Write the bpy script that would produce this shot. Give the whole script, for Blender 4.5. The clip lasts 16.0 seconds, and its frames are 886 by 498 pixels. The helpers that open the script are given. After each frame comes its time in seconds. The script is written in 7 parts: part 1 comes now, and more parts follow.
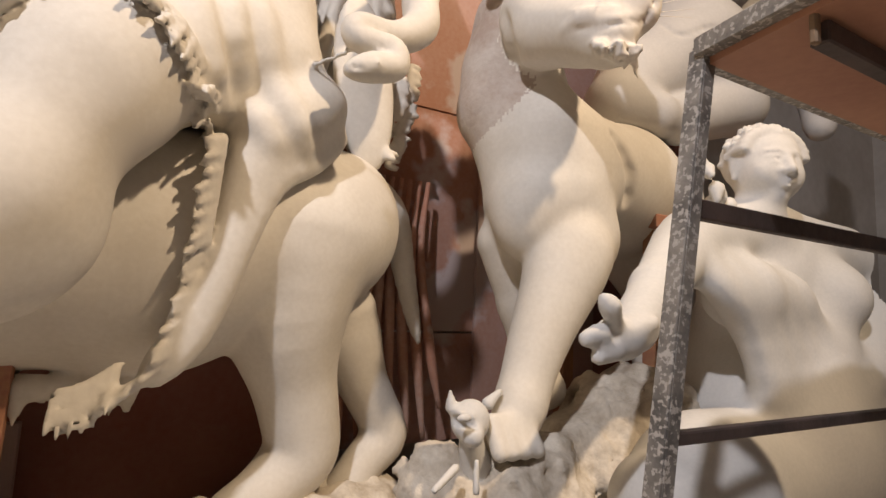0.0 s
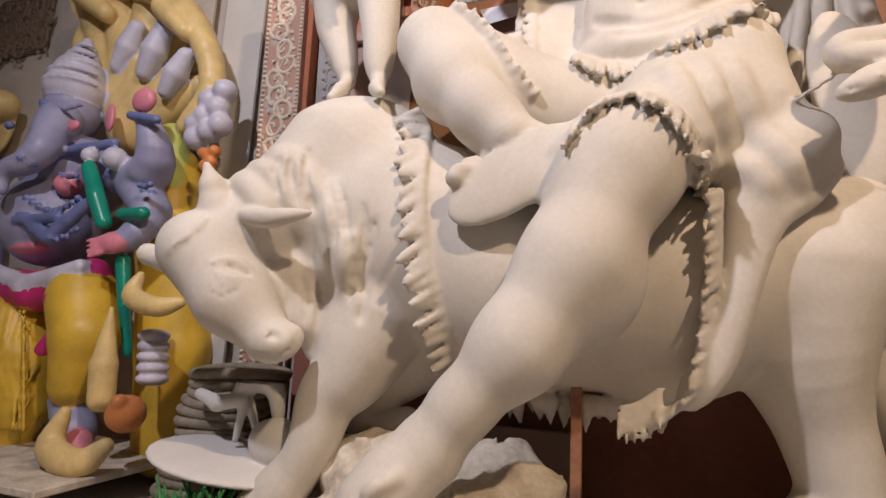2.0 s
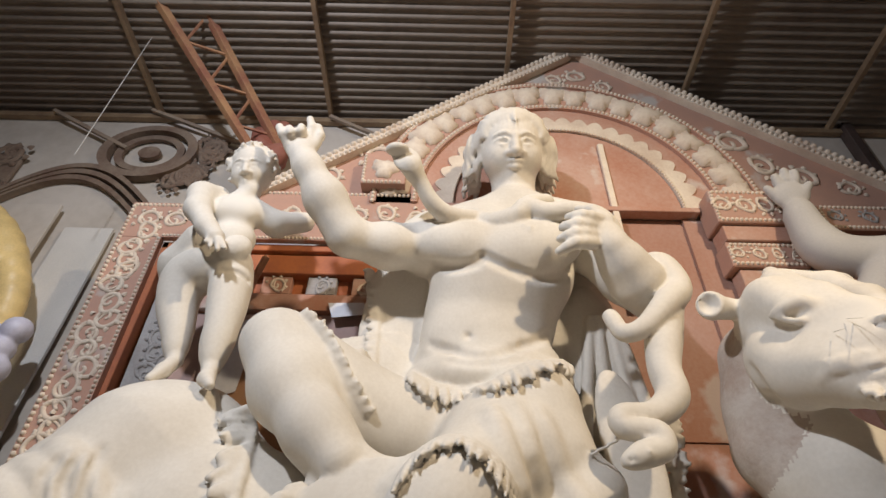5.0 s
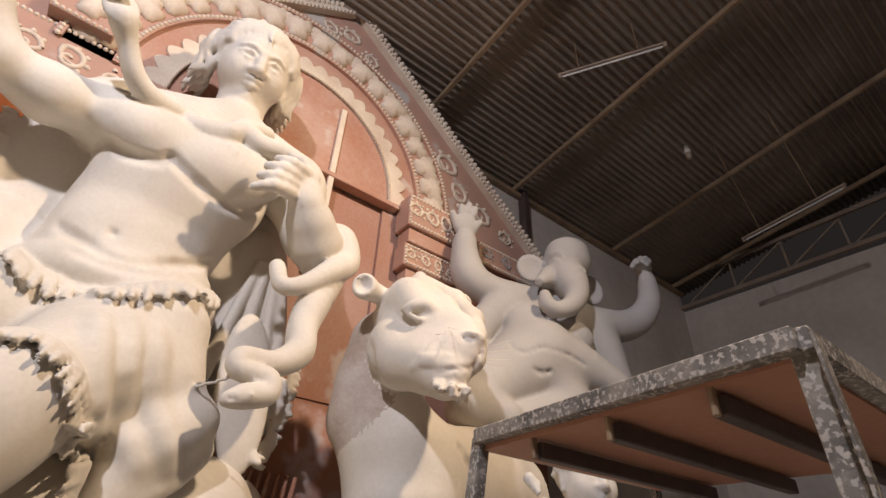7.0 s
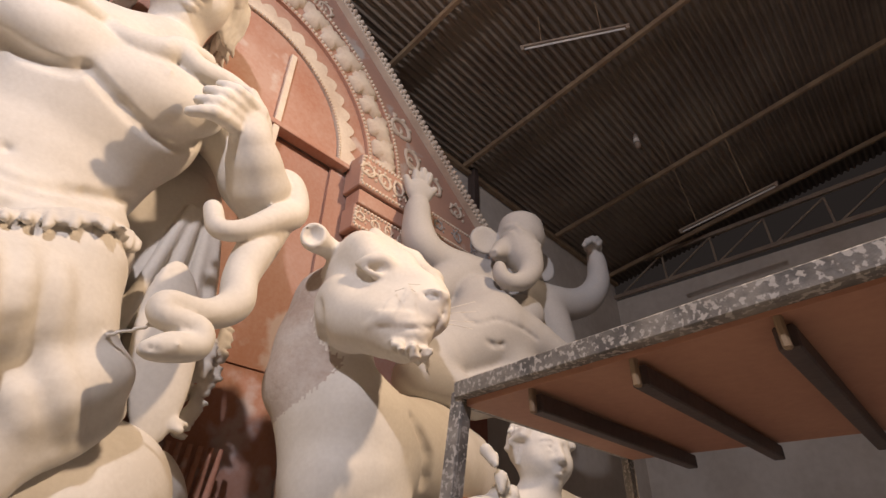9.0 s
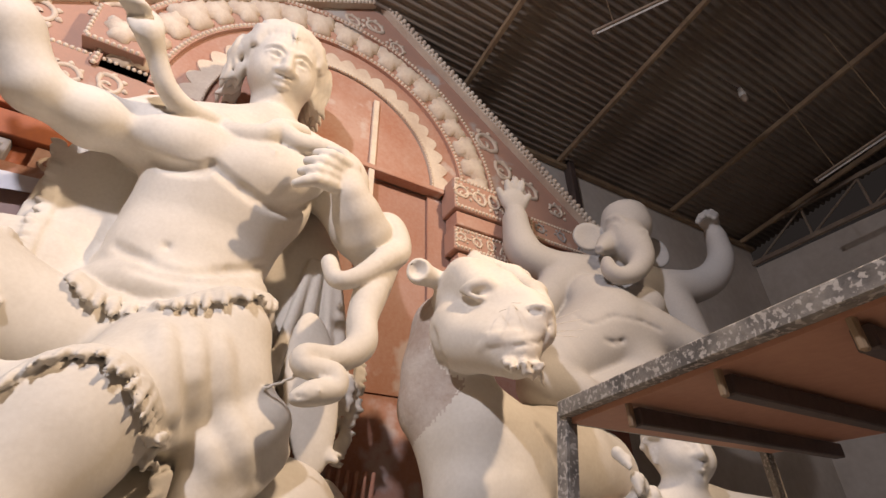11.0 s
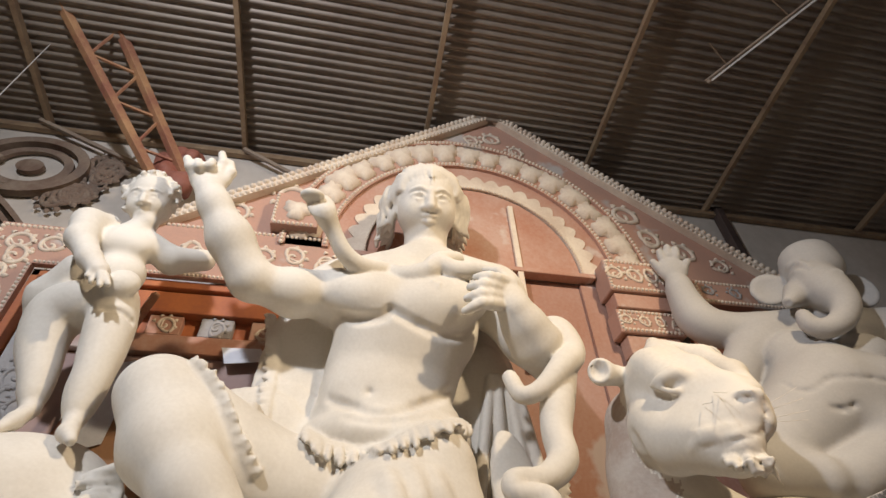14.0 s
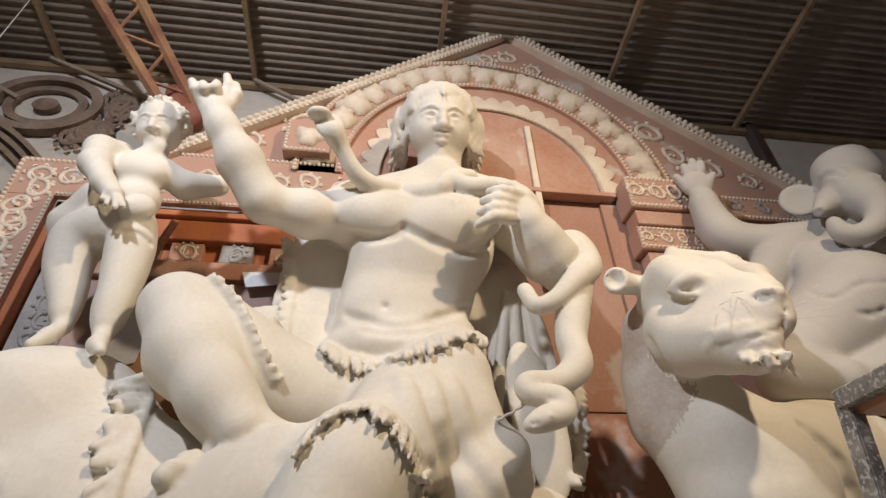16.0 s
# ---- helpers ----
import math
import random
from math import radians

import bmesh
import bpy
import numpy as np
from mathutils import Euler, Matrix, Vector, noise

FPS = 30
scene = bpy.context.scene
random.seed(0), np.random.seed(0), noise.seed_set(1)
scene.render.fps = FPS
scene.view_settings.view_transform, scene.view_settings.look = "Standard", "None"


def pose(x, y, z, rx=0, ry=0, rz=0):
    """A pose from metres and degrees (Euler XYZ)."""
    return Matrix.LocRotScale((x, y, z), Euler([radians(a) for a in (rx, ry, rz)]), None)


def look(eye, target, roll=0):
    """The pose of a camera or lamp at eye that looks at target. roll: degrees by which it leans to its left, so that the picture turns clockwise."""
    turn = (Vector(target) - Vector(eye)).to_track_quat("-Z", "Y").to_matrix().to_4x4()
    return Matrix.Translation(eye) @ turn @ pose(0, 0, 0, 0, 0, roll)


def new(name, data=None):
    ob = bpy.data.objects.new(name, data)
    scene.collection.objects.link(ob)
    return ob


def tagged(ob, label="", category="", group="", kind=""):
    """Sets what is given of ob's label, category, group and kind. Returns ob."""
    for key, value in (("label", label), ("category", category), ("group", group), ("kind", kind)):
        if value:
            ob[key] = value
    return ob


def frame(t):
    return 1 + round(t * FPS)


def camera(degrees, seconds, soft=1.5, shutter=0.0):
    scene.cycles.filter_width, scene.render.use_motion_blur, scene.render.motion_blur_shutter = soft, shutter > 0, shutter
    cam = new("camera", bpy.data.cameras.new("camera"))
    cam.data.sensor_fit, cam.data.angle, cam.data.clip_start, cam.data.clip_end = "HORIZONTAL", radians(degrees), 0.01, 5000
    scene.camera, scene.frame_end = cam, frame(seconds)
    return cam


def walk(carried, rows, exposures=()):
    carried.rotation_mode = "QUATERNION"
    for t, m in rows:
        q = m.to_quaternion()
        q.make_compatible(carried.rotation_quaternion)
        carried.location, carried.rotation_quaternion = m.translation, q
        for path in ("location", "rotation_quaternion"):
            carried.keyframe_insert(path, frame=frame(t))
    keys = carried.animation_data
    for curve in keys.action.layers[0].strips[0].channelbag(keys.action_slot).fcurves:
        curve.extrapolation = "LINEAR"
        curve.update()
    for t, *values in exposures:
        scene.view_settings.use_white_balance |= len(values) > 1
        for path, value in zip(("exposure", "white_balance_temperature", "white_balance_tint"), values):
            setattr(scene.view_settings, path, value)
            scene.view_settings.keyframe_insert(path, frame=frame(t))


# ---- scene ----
cam = camera(81.8, 16.0)
LEVEL = pose(0, 0, 1.5) @ pose(0, 0, 0, -1.4) @ pose(0, 0, 0, 0, 5.0) @ pose(0, 0, -1.5)
PATH = [
    (0, (-0.001, 0.141, 1.477), (0.897, 1.894, 1.822), 6.5),
    (0.5, (-0.326, -0.073, 1.331), (0.291, 1.815, 1.569), 3.9),
    (1, (-0.329, -0.116, 1.366), (-0.195, 1.87, 1.557), 6.5),
    (1.5, (-0.297, -0.148, 1.379), (-0.647, 1.807, 1.62), 7.2),
    (2, (-0.273, -0.194, 1.384), (-0.965, 1.655, 1.708), 7.2),
    (2.5, (-0.382, -0.173, 1.392), (-1.218, 1.61, 1.742), 8.5),
    (3, (-0.552, -0.143, 1.473), (-1.156, 1.66, 2.09), 10.2),
    (3.5, (-0.578, -0.129, 1.597), (-0.891, 1.59, 2.57), 9.6),
    (3.7, (-0.569, -0.163, 1.648), (-0.816, 1.527, 2.688), 9.1),
    (5.8, (-0.236, -0.513, 1.718), (-0.126, 1.021, 2.997), 4.4),
    (6, (-0.234, -0.526, 1.714), (0.048, 0.99, 2.988), 4.5),
    (6.5, (-0.173, -0.413, 1.697), (0.52, 0.976, 2.958), 5.6),
    (7, (-0.164, -0.466, 1.69), (0.756, 0.831, 2.903), 6.5),
    (7.5, (-0.114, -0.398, 1.678), (0.898, 0.84, 2.879), 6.2),
    (8, (-0.002, -0.25, 1.696), (1.031, 0.954, 2.913), 5.1),
    (10.3, (-0.127, -0.058, 1.671), (1.1, 1.023, 2.821), 4.6),
    (10.5, (-0.11, -0.158, 1.685), (0.99, 1.047, 2.842), 4.2),
    (11, (-0.092, -0.312, 1.707), (0.688, 1.109, 2.879), 3.4),
    (11.5, (-0.242, -0.359, 1.707), (0.364, 1.12, 2.91), 2.8),
    (12, (-0.354, -0.399, 1.69), (0.13, 1.138, 2.875), 3.8),
    (12.5, (-0.396, -0.433, 1.693), (-0.019, 1.108, 2.91), 4.7),
    (13, (-0.443, -0.454, 1.706), (-0.126, 1.063, 2.971), 5.4),
    (13.5, (-0.447, -0.465, 1.733), (-0.164, 1.028, 3.032), 5.1),
    (14, (-0.342, -0.483, 1.764), (-0.136, 0.943, 3.151), 4.0),
    (14.5, (-0.169, -0.452, 1.755), (-0.046, 0.94, 3.186), 3.4),
    (15, (-0.075, -0.412, 1.703), (-0.005, 1.07, 3.044), 4.9),
    (15.5, (-0.15, -0.368, 1.69), (-0.075, 1.184, 2.949), 4.4),
    (16, (-0.227, -0.346, 1.668), (-0.083, 1.242, 2.876), 4.2),
]
walk(cam, [(t, LEVEL @ look(eye, target, roll)) for t, eye, target, roll in PATH], [(0.0, 0.22, 6650, 14), (1.0, 0.07, 6650, 18), (2.3, -0.08, 6650, 20), (3.0, -0.16, 6400, 12), (3.5, -0.28, 6250, 8), (6.0, -0.12, 6350, 12), (7.0, -0.05, 6600, 17), (8.2, -0.06, 6750, 20), (10.5, 0.0, 6750, 20), (11.5, -0.05, 6650, 16), (12.5, -0.1, 6550, 12), (14.0, -0.14, 6450, 9), (16.0, -0.18, 6450, 9)])

# ---- light ----
world = bpy.data.worlds.new("shed_air")
scene.world = world
world.use_nodes = True
world.node_tree.nodes["Background"].inputs[0].default_value = (0.35, 0.3, 0.27, 1)
world.node_tree.nodes["Background"].inputs[1].default_value = 0.05


def lamp(name, eye, target, watts, colour, size):
    data = bpy.data.lights.new(name, "AREA")
    data.energy, data.color, data.size = watts, colour, size
    ob = new(name, data)
    ob.matrix_world = look(eye, target)
    return ob


def spot(name, eye, target, watts, colour, cone, radius):
    data = bpy.data.lights.new(name, "SPOT")
    data.energy, data.color, data.spot_size, data.spot_blend, data.shadow_soft_size = watts, colour, radians(cone), 0.9, radius
    ob = new(name, data)
    ob.matrix_world = look(eye, target)
    return ob


spot("floodlight", (2.7, -1.5, 6.7), (-0.4, 2.8, 2.6), 1190, (1.0, 0.78, 0.53), 98, 0.12)
lamp("floodlight", (-2.8, -1.6, 6.7), (0.1, 2.9, 2.8), 300, (0.92, 0.93, 1.0), 0.22)


# ---- materials ----
def material(name, colour, second=None, rough=0.8, scale=3.0, fine=40.0, bump=0.15, metal=0.0, mix=0.5, spots=None):
    """Two-scale mottled surface: colour drifts to second over metres and centimetres, with a fine relief."""
    mat = bpy.data.materials.new(name)
    mat.use_nodes = True
    n, l = mat.node_tree.nodes, mat.node_tree.links
    bsdf = n["Principled BSDF"]
    second = second or tuple(c * 0.8 for c in colour)
    tex = n.new("ShaderNodeTexCoord")
    big, small = n.new("ShaderNodeTexNoise"), n.new("ShaderNodeTexNoise")
    big.inputs["Scale"].default_value, small.inputs["Scale"].default_value = scale, fine
    big.inputs["Detail"].default_value, small.inputs["Detail"].default_value = 5, 4
    l.new(tex.outputs["Object"], big.inputs["Vector"]), l.new(tex.outputs["Object"], small.inputs["Vector"])
    add = n.new("ShaderNodeMath")
    add.operation = "MULTIPLY_ADD"
    l.new(small.outputs["Fac"], add.inputs[0])
    add.inputs[1].default_value = 0.35
    l.new(big.outputs["Fac"], add.inputs[2])
    ramp = n.new("ShaderNodeMapRange")
    ramp.inputs["From Min"].default_value, ramp.inputs["From Max"].default_value = 0.5, 0.85
    ramp.inputs["To Max"].default_value = mix * 2
    l.new(add.outputs[0], ramp.inputs["Value"])
    blend = n.new("ShaderNodeMix")
    blend.data_type = "RGBA"
    blend.inputs["A"].default_value, blend.inputs["B"].default_value = (*colour, 1), (*second, 1)
    l.new(ramp.outputs[0], blend.inputs["Factor"])
    out = blend.outputs["Result"]
    if spots:
        spot_colour, low, spot_scale = spots
        dots = n.new("ShaderNodeTexNoise")
        dots.inputs["Scale"].default_value, dots.inputs["Detail"].default_value = spot_scale, 6
        l.new(tex.outputs["Object"], dots.inputs["Vector"])
        cut = n.new("ShaderNodeMapRange")
        cut.inputs["From Min"].default_value, cut.inputs["From Max"].default_value = low, low + 0.06
        l.new(dots.outputs["Fac"], cut.inputs["Value"])
        over = n.new("ShaderNodeMix")
        over.data_type = "RGBA"
        over.inputs["B"].default_value = (*spot_colour, 1)
        l.new(cut.outputs[0], over.inputs["Factor"]), l.new(out, over.inputs["A"])
        out = over.outputs["Result"]
    l.new(out, bsdf.inputs["Base Color"])
    relief = n.new("ShaderNodeBump")
    relief.inputs["Strength"].default_value, relief.inputs["Distance"].default_value = bump, 0.02
    l.new(add.outputs[0], relief.inputs["Height"])
    l.new(relief.outputs[0], bsdf.inputs["Normal"])
    bsdf.inputs["Roughness"].default_value, bsdf.inputs["Metallic"].default_value = rough, metal
    return mat


CLAY = material("plaster", (0.71, 0.67, 0.595), (0.6, 0.555, 0.48), 0.7, 2.2, 45, 0.09)
PALE = material("pale_plaster", (0.7, 0.68, 0.64), (0.58, 0.57, 0.54), 0.8, 1.5, 60, 0.06)
STAINED = material("stained_rough_clay", (0.42, 0.33, 0.27), (0.56, 0.5, 0.44), 0.9, 4, 35, 0.5)
# PALE turned greyer: the elephant figure's shade is put into the colour
DIM_PLASTER = material("dimmed_plaster", (0.5, 0.485, 0.46), (0.42, 0.405, 0.385), 0.8, 1.5, 60, 0.06)
ROCK = material("rough_plaster", (0.68, 0.62, 0.52), (0.42, 0.36, 0.28), 0.9, 6, 40, 0.8)
TERRA = material("terracotta_paint", (0.42, 0.2, 0.13), (0.5, 0.33, 0.26), 0.85, 1.6, 30, 0.15, spots=((0.56, 0.46, 0.4), 0.62, 2.2))
PINK = material("dusty_pink_paint", (0.5, 0.29, 0.21), (0.42, 0.26, 0.2), 0.85, 2.0, 40, 0.2, spots=((0.5, 0.46, 0.42), 0.6, 1.6))
BOARD = material("stained_board", (0.36, 0.18, 0.12), (0.42, 0.27, 0.22), 0.85, 1.1, 30, 0.2, spots=((0.46, 0.38, 0.36), 0.57, 1.9))
MAROON = material("maroon_paint", (0.26, 0.085, 0.055), (0.32, 0.14, 0.1), 0.7, 1.5, 25, 0.1)
ORANGE = material("orange_paint", (0.5, 0.17, 0.06), (0.36, 0.12, 0.06), 0.75, 2.5, 30, 0.1)
ORNAMENT = material("cream_ornament", (0.74, 0.65, 0.53), (0.58, 0.47, 0.37), 0.85, 3, 40, 0.3)
GREYORN = material("grey_ornament", (0.4, 0.39, 0.38), (0.3, 0.28, 0.27), 0.85, 4, 40, 0.4)
ROOF = material("old_tin", (0.3, 0.25, 0.2), (0.19, 0.15, 0.12), 0.55, 0.7, 8, 0.1, metal=0.25)
STEEL = material("brown_steel", (0.36, 0.26, 0.16), (0.24, 0.16, 0.1), 0.6, 4, 30, 0.2, metal=0.3)
RUST = material("rusty_truss", (0.45, 0.25, 0.12), (0.28, 0.11, 0.07), 0.7, 3, 30, 0.2)
WALL = material("grey_cement", (0.62, 0.57, 0.51), (0.48, 0.43, 0.37), 0.9, 0.8, 9, 0.3)
FLOOR = material("dusty_floor", (0.42, 0.38, 0.33), (0.56, 0.52, 0.46), 0.9, 1.2, 20, 0.3)
ANGLE = material("plaster_splashed_steel", (0.11, 0.1, 0.09), (0.3, 0.27, 0.23), 0.6, 8, 50, 0.4, spots=((0.46, 0.42, 0.37), 0.53, 75))
PLY = material("brown_plywood", (0.46, 0.23, 0.14), (0.36, 0.16, 0.1), 0.65, 1.5, 40, 0.08)
DARK = material("dark_steel", (0.05, 0.035, 0.03), (0.09, 0.06, 0.05), 0.6, 5, 40, 0.2)


# ---- shaping helpers ----
def solid(name, bm, mat, parent=None, label="", smooth=False):
    data = bpy.data.meshes.new(name)
    bmesh.ops.recalc_face_normals(bm, faces=bm.faces)
    bm.to_mesh(data)
    bm.free()
    data.materials.append(mat)
    if smooth:
        data.polygons.foreach_set("use_smooth", [True] * len(data.polygons))
    ob = new(name, data)
    if parent:
        ob.parent = parent
    if label:
        ob["label"] = label
    return ob


def add_box(bm, x0, x1, y0, y1, z0, z1, bevel=0.0, m=None):
    made = bmesh.ops.create_cube(bm, size=1)["verts"]
    bmesh.ops.transform(bm, matrix=Matrix.LocRotScale(((x0 + x1) / 2, (y0 + y1) / 2, (z0 + z1) / 2), None, (x1 - x0, y1 - y0, z1 - z0)), verts=made)
    if bevel:
        edges = list({e for v in made for e in v.link_edges})
        made = bmesh.ops.bevel(bm, geom=edges, offset=bevel, segments=1, affect="EDGES")["verts"]
    if m:
        bmesh.ops.transform(bm, matrix=m, verts=list(made))


def box(name, x0, x1, y0, y1, z0, z1, mat, parent=None, bevel=0.006, label="", m=None):
    bm = bmesh.new()
    add_box(bm, x0, x1, y0, y1, z0, z1, bevel, m)
    return solid(name, bm, mat, parent, label)


def beam(name, a, b, w, h, mat, parent=None, label="", bevel=0.004):
    """A straight bar of w x h from a to b."""
    a, b = Vector(a), Vector(b)
    bm = bmesh.new()
    turn = (b - a).to_track_quat("Y", "Z").to_matrix().to_4x4()
    add_box(bm, -w / 2, w / 2, 0, (b - a).length, -h / 2, h / 2, bevel, Matrix.Translation(a) @ turn)
    return solid(name, bm, mat, parent, label)


def smooth_line(points, n=8):
    """Catmull-Rom through points of any width."""
    p = np.array(points, float)
    q = np.vstack([2 * p[0] - p[1], p, 2 * p[-1] - p[-2]])
    out = []
    for i in range(1, len(q) - 2):
        for s in np.arange(n) / n:
            out.append(0.5 * (2 * q[i] + (q[i + 1] - q[i - 1]) * s + (2 * q[i - 1] - 5 * q[i] + 4 * q[i + 1] - q[i + 2]) * s ** 2 + (3 * q[i] - q[i - 1] - 3 * q[i + 1] + q[i + 2]) * s ** 3))
    return np.array(out + [p[-1]])


class Clay:
    """Lumps of clay pressed together: a distance field on a grid, skinned at the end."""

    def __init__(self, low, high, step):
        self.low, self.step = np.array(low, float), step
        self.shape = tuple(int((h - l) / step) + 2 for l, h in zip(low, high))
        self.field = np.full(self.shape, 0.5, np.float32)
        self.tint, self.brush = np.zeros(self.shape, np.int8), 0
        self.extra = []

    def window(self, low, high, pad):
        a = np.clip(((np.array(low) - pad - self.low) / self.step).astype(int), 0, np.array(self.shape) - 1)
        b = np.clip(((np.array(high) + pad - self.low) / self.step).astype(int) + 2, 1, np.array(self.shape))
        if (b <= a).any():
            return None, None
        grid = np.meshgrid(*[(self.low[i] + np.arange(a[i], b[i]) * self.step).astype(np.float32) for i in range(3)], indexing="ij", sparse=True)
        return tuple(slice(i, j) for i, j in zip(a, b)), grid

    def press(self, where, d, k, cut):
        f = self.field[where]
        if cut:
            d = -d
            h = np.maximum(k - np.abs(f - d), 0) / k
            self.field[where] = np.maximum(f, d) + h * h * k / 4
        else:
            h = np.maximum(k - np.abs(f - d), 0) / k
            self.tint[where] = np.where(d < f, self.brush, self.tint[where])
            self.field[where] = np.minimum(f, d) - h * h * k / 4

    def front(self, x, z):
        """Where the clay begins, seen along +y, at x and z."""
        i, j = int((x - self.low[0]) / self.step), int((z - self.low[2]) / self.step)
        if not (0 <= i < self.shape[0] and 0 <= j < self.shape[2]):
            return None
        hit = np.argmax(self.field[i, :, j] < 0)
        return self.low[1] + hit * self.step if self.field[i, hit, j] < 0 else None

    def surface(self, p, way):
        """Where the clay begins on the line through p along way."""
        way = np.array(way, float) / np.linalg.norm(way)
        line = np.array(p[:3]) + np.arange(-0.4, 0.4, self.step * 0.5)[:, None] * way
        cell = np.clip(((line - self.low) / self.step).round().astype(int), 0, np.array(self.shape) - 1)
        inside = self.field[tuple(cell.T)] < 0
        return line[np.argmax(inside)] if inside.any() else None

    def mark(self, points, lift=0.0, k=0.02, cut=False, curve=4, way=None):
        """A ridge or groove laid on the near face: points of x, y, z, r, moved along way, or y, onto the clay."""
        line = []
        if way:
            for p in (smooth_line(points, curve) if len(points) > 1 else np.array(points, float)):
                q = self.surface(p, way)
                q = p[:3] if q is None else q
                line.append((*(q + np.array(way) / np.linalg.norm(way) * lift), p[3]))
            points = []
        for p in (smooth_line(points, curve) if curve and len(points) > 1 else points):
            y = self.front(p[0], p[2])
            line.append((p[0], (y if y is not None else p[1]) + lift, p[2], p[3]))
        if len(line) == 1:
            self.ball(line[0], k=k, cut=cut)
        else:
            self.limb(line, k=k, cut=cut)

    def roughen(self, scale, depth):
        """Presses an uneven surface into all the clay."""
        near = np.argwhere(np.abs(self.field) < depth * 2)
        for i, j, l in near:
            p = Vector((self.low + np.array((i, j, l)) * self.step) * scale)
            self.field[i, j, l] += depth * noise.fractal(p, 1.0, 2.0, 4)

    def limb(self, points, k=0.06, cut=False, curve=0):
        pts = smooth_line(points, curve) if curve else np.array(points, float)
        for a, b in zip(pts[:-1], pts[1:]):
            r = max(a[3], b[3])
            where, g = self.window(np.minimum(a[:3], b[:3]) - r, np.maximum(a[:3], b[:3]) + r, k + 2 * self.step)
            if where is None:
                continue
            ax = b[:3] - a[:3]
            t = ((g[0] - a[0]) * ax[0] + (g[1] - a[1]) * ax[1] + (g[2] - a[2]) * ax[2]) / max(ax @ ax, 1e-9)
            t = np.clip(t, 0, 1)
            d = np.sqrt((g[0] - a[0] - t * ax[0]) ** 2 + (g[1] - a[1] - t * ax[1]) ** 2 + (g[2] - a[2] - t * ax[2]) ** 2) - (a[3] + t * (b[3] - a[3]))
            self.press(where, d.astype(np.float32), k, cut)

    def ball(self, p, size=(1, 1, 1), turn=(0, 0, 0), k=0.06, cut=False):
        s = np.array(size, float) * (p[3] if len(p) > 3 else 1)
        where, g = self.window(np.array(p[:3]) - s.max(), np.array(p[:3]) + s.max(), k + 2 * self.step)
        if where is None:
            return
        m = np.array(Euler([radians(v) for v in turn]).to_matrix().transposed(), np.float32)
        d = [g[i] - p[i] for i in range(3)]
        u = [(m[i, 0] * d[0] + m[i, 1] * d[1] + m[i, 2] * d[2]) for i in range(3)]
        a = np.sqrt(sum((u[i] / s[i]) ** 2 for i in range(3)))
        b = np.sqrt(sum((u[i] / s[i] ** 2) ** 2 for i in range(3))) + 1e-6
        self.press(where, (a * (a - 1) / b).astype(np.float32), k, cut)

    def wire(self, a, b, r):
        """A thin stiff wire stuck into the clay."""
        a, b = Vector(a[:3]), Vector(b[:3])
        m = (b - a).to_track_quat("Z", "Y").to_matrix()
        verts = [tuple(p + m @ Vector((w * math.cos(t), w * math.sin(t), 0))) for p, w in ((a, r), (b, r * 0.5)) for t in (0, 2.1, 4.2)]
        self.sheet(verts, [(0, 1, 4, 3), (1, 2, 5, 4), (2, 0, 3, 5), (3, 4, 5)])

    def sheet(self, verts, faces):
        self.extra.append((np.array(verts, float), faces))

    def ruffle(self, line, out, drop, width, waves, lift=0.03, seed=1, lay=True):
        """A frilled edge: a gathered band along a line, laid on the near face, from which fluted folds hang by drop and flare by out."""
        rnd = random.Random(seed)
        p = smooth_line(line, 24)
        seg = np.r_[0, np.cumsum(np.linalg.norm(np.diff(p, axis=0), axis=1))]
        n = int(waves * 2) + 1
        gap = seg[-1] / n
        s = np.clip(np.linspace(0, seg[-1], n + 1) + np.array([rnd.uniform(-0.2, 0.2) * gap for _ in range(n + 1)]), 0, seg[-1])
        c = np.stack([np.interp(s, seg, p[:, i]) for i in range(3)], 1)
        if lay:
            y = np.array([self.front(q[0], q[2]) or q[1] for q in c])
            y = np.where(np.abs(y - c[:, 1]) < 0.45, y, c[:, 1])
            c[:, 1] = np.convolve(np.pad(y, 1, "edge"), np.ones(3) / 3, "valid")
        out, drop = np.array(out, float) / np.linalg.norm(out), np.array(drop, float) / np.linalg.norm(drop)
        r = min(gap * 0.55, 0.028)
        folds = []
        for i, q in enumerate(c):
            along = (c[min(i + 1, n)] - c[max(i - 1, 0)]) * rnd.uniform(-0.25, 0.25)
            high = 1.0 if i % 2 else 0.4
            far = width * rnd.uniform(0.8, 1.1) * (1.0 if i % 2 else 0.85)
            fold = [(*(q + out * lift * 0.3), r * 0.8)]
            for t, rise, w in ((0.5, 0.3 + 0.5 * high, 0.95), (1.0, 0.35 + 0.9 * high, 0.8)):
                b = q + drop * far * t + along * t
                y = self.front(b[0], b[2]) if lay else None
                if y is not None and y < b[1] and b[1] - y < 0.3:
                    b[1] = y
                fold.append((*(b + out * lift * rise), r * w))
            folds.append(fold)
        self.limb(np.c_[c + out * r * 0.4, np.full(len(c), r)], 0.02)
        for i, fold in enumerate(folds):
            self.limb(fold, 0.012, curve=2)
            if i % 2 and rnd.random() < 0.7:
                e = np.array(fold[-1][:3]) - out * lift * 0.1 + drop * r * 0.5
                self.ball((*e, r * 0.6), k=0.006, cut=True)

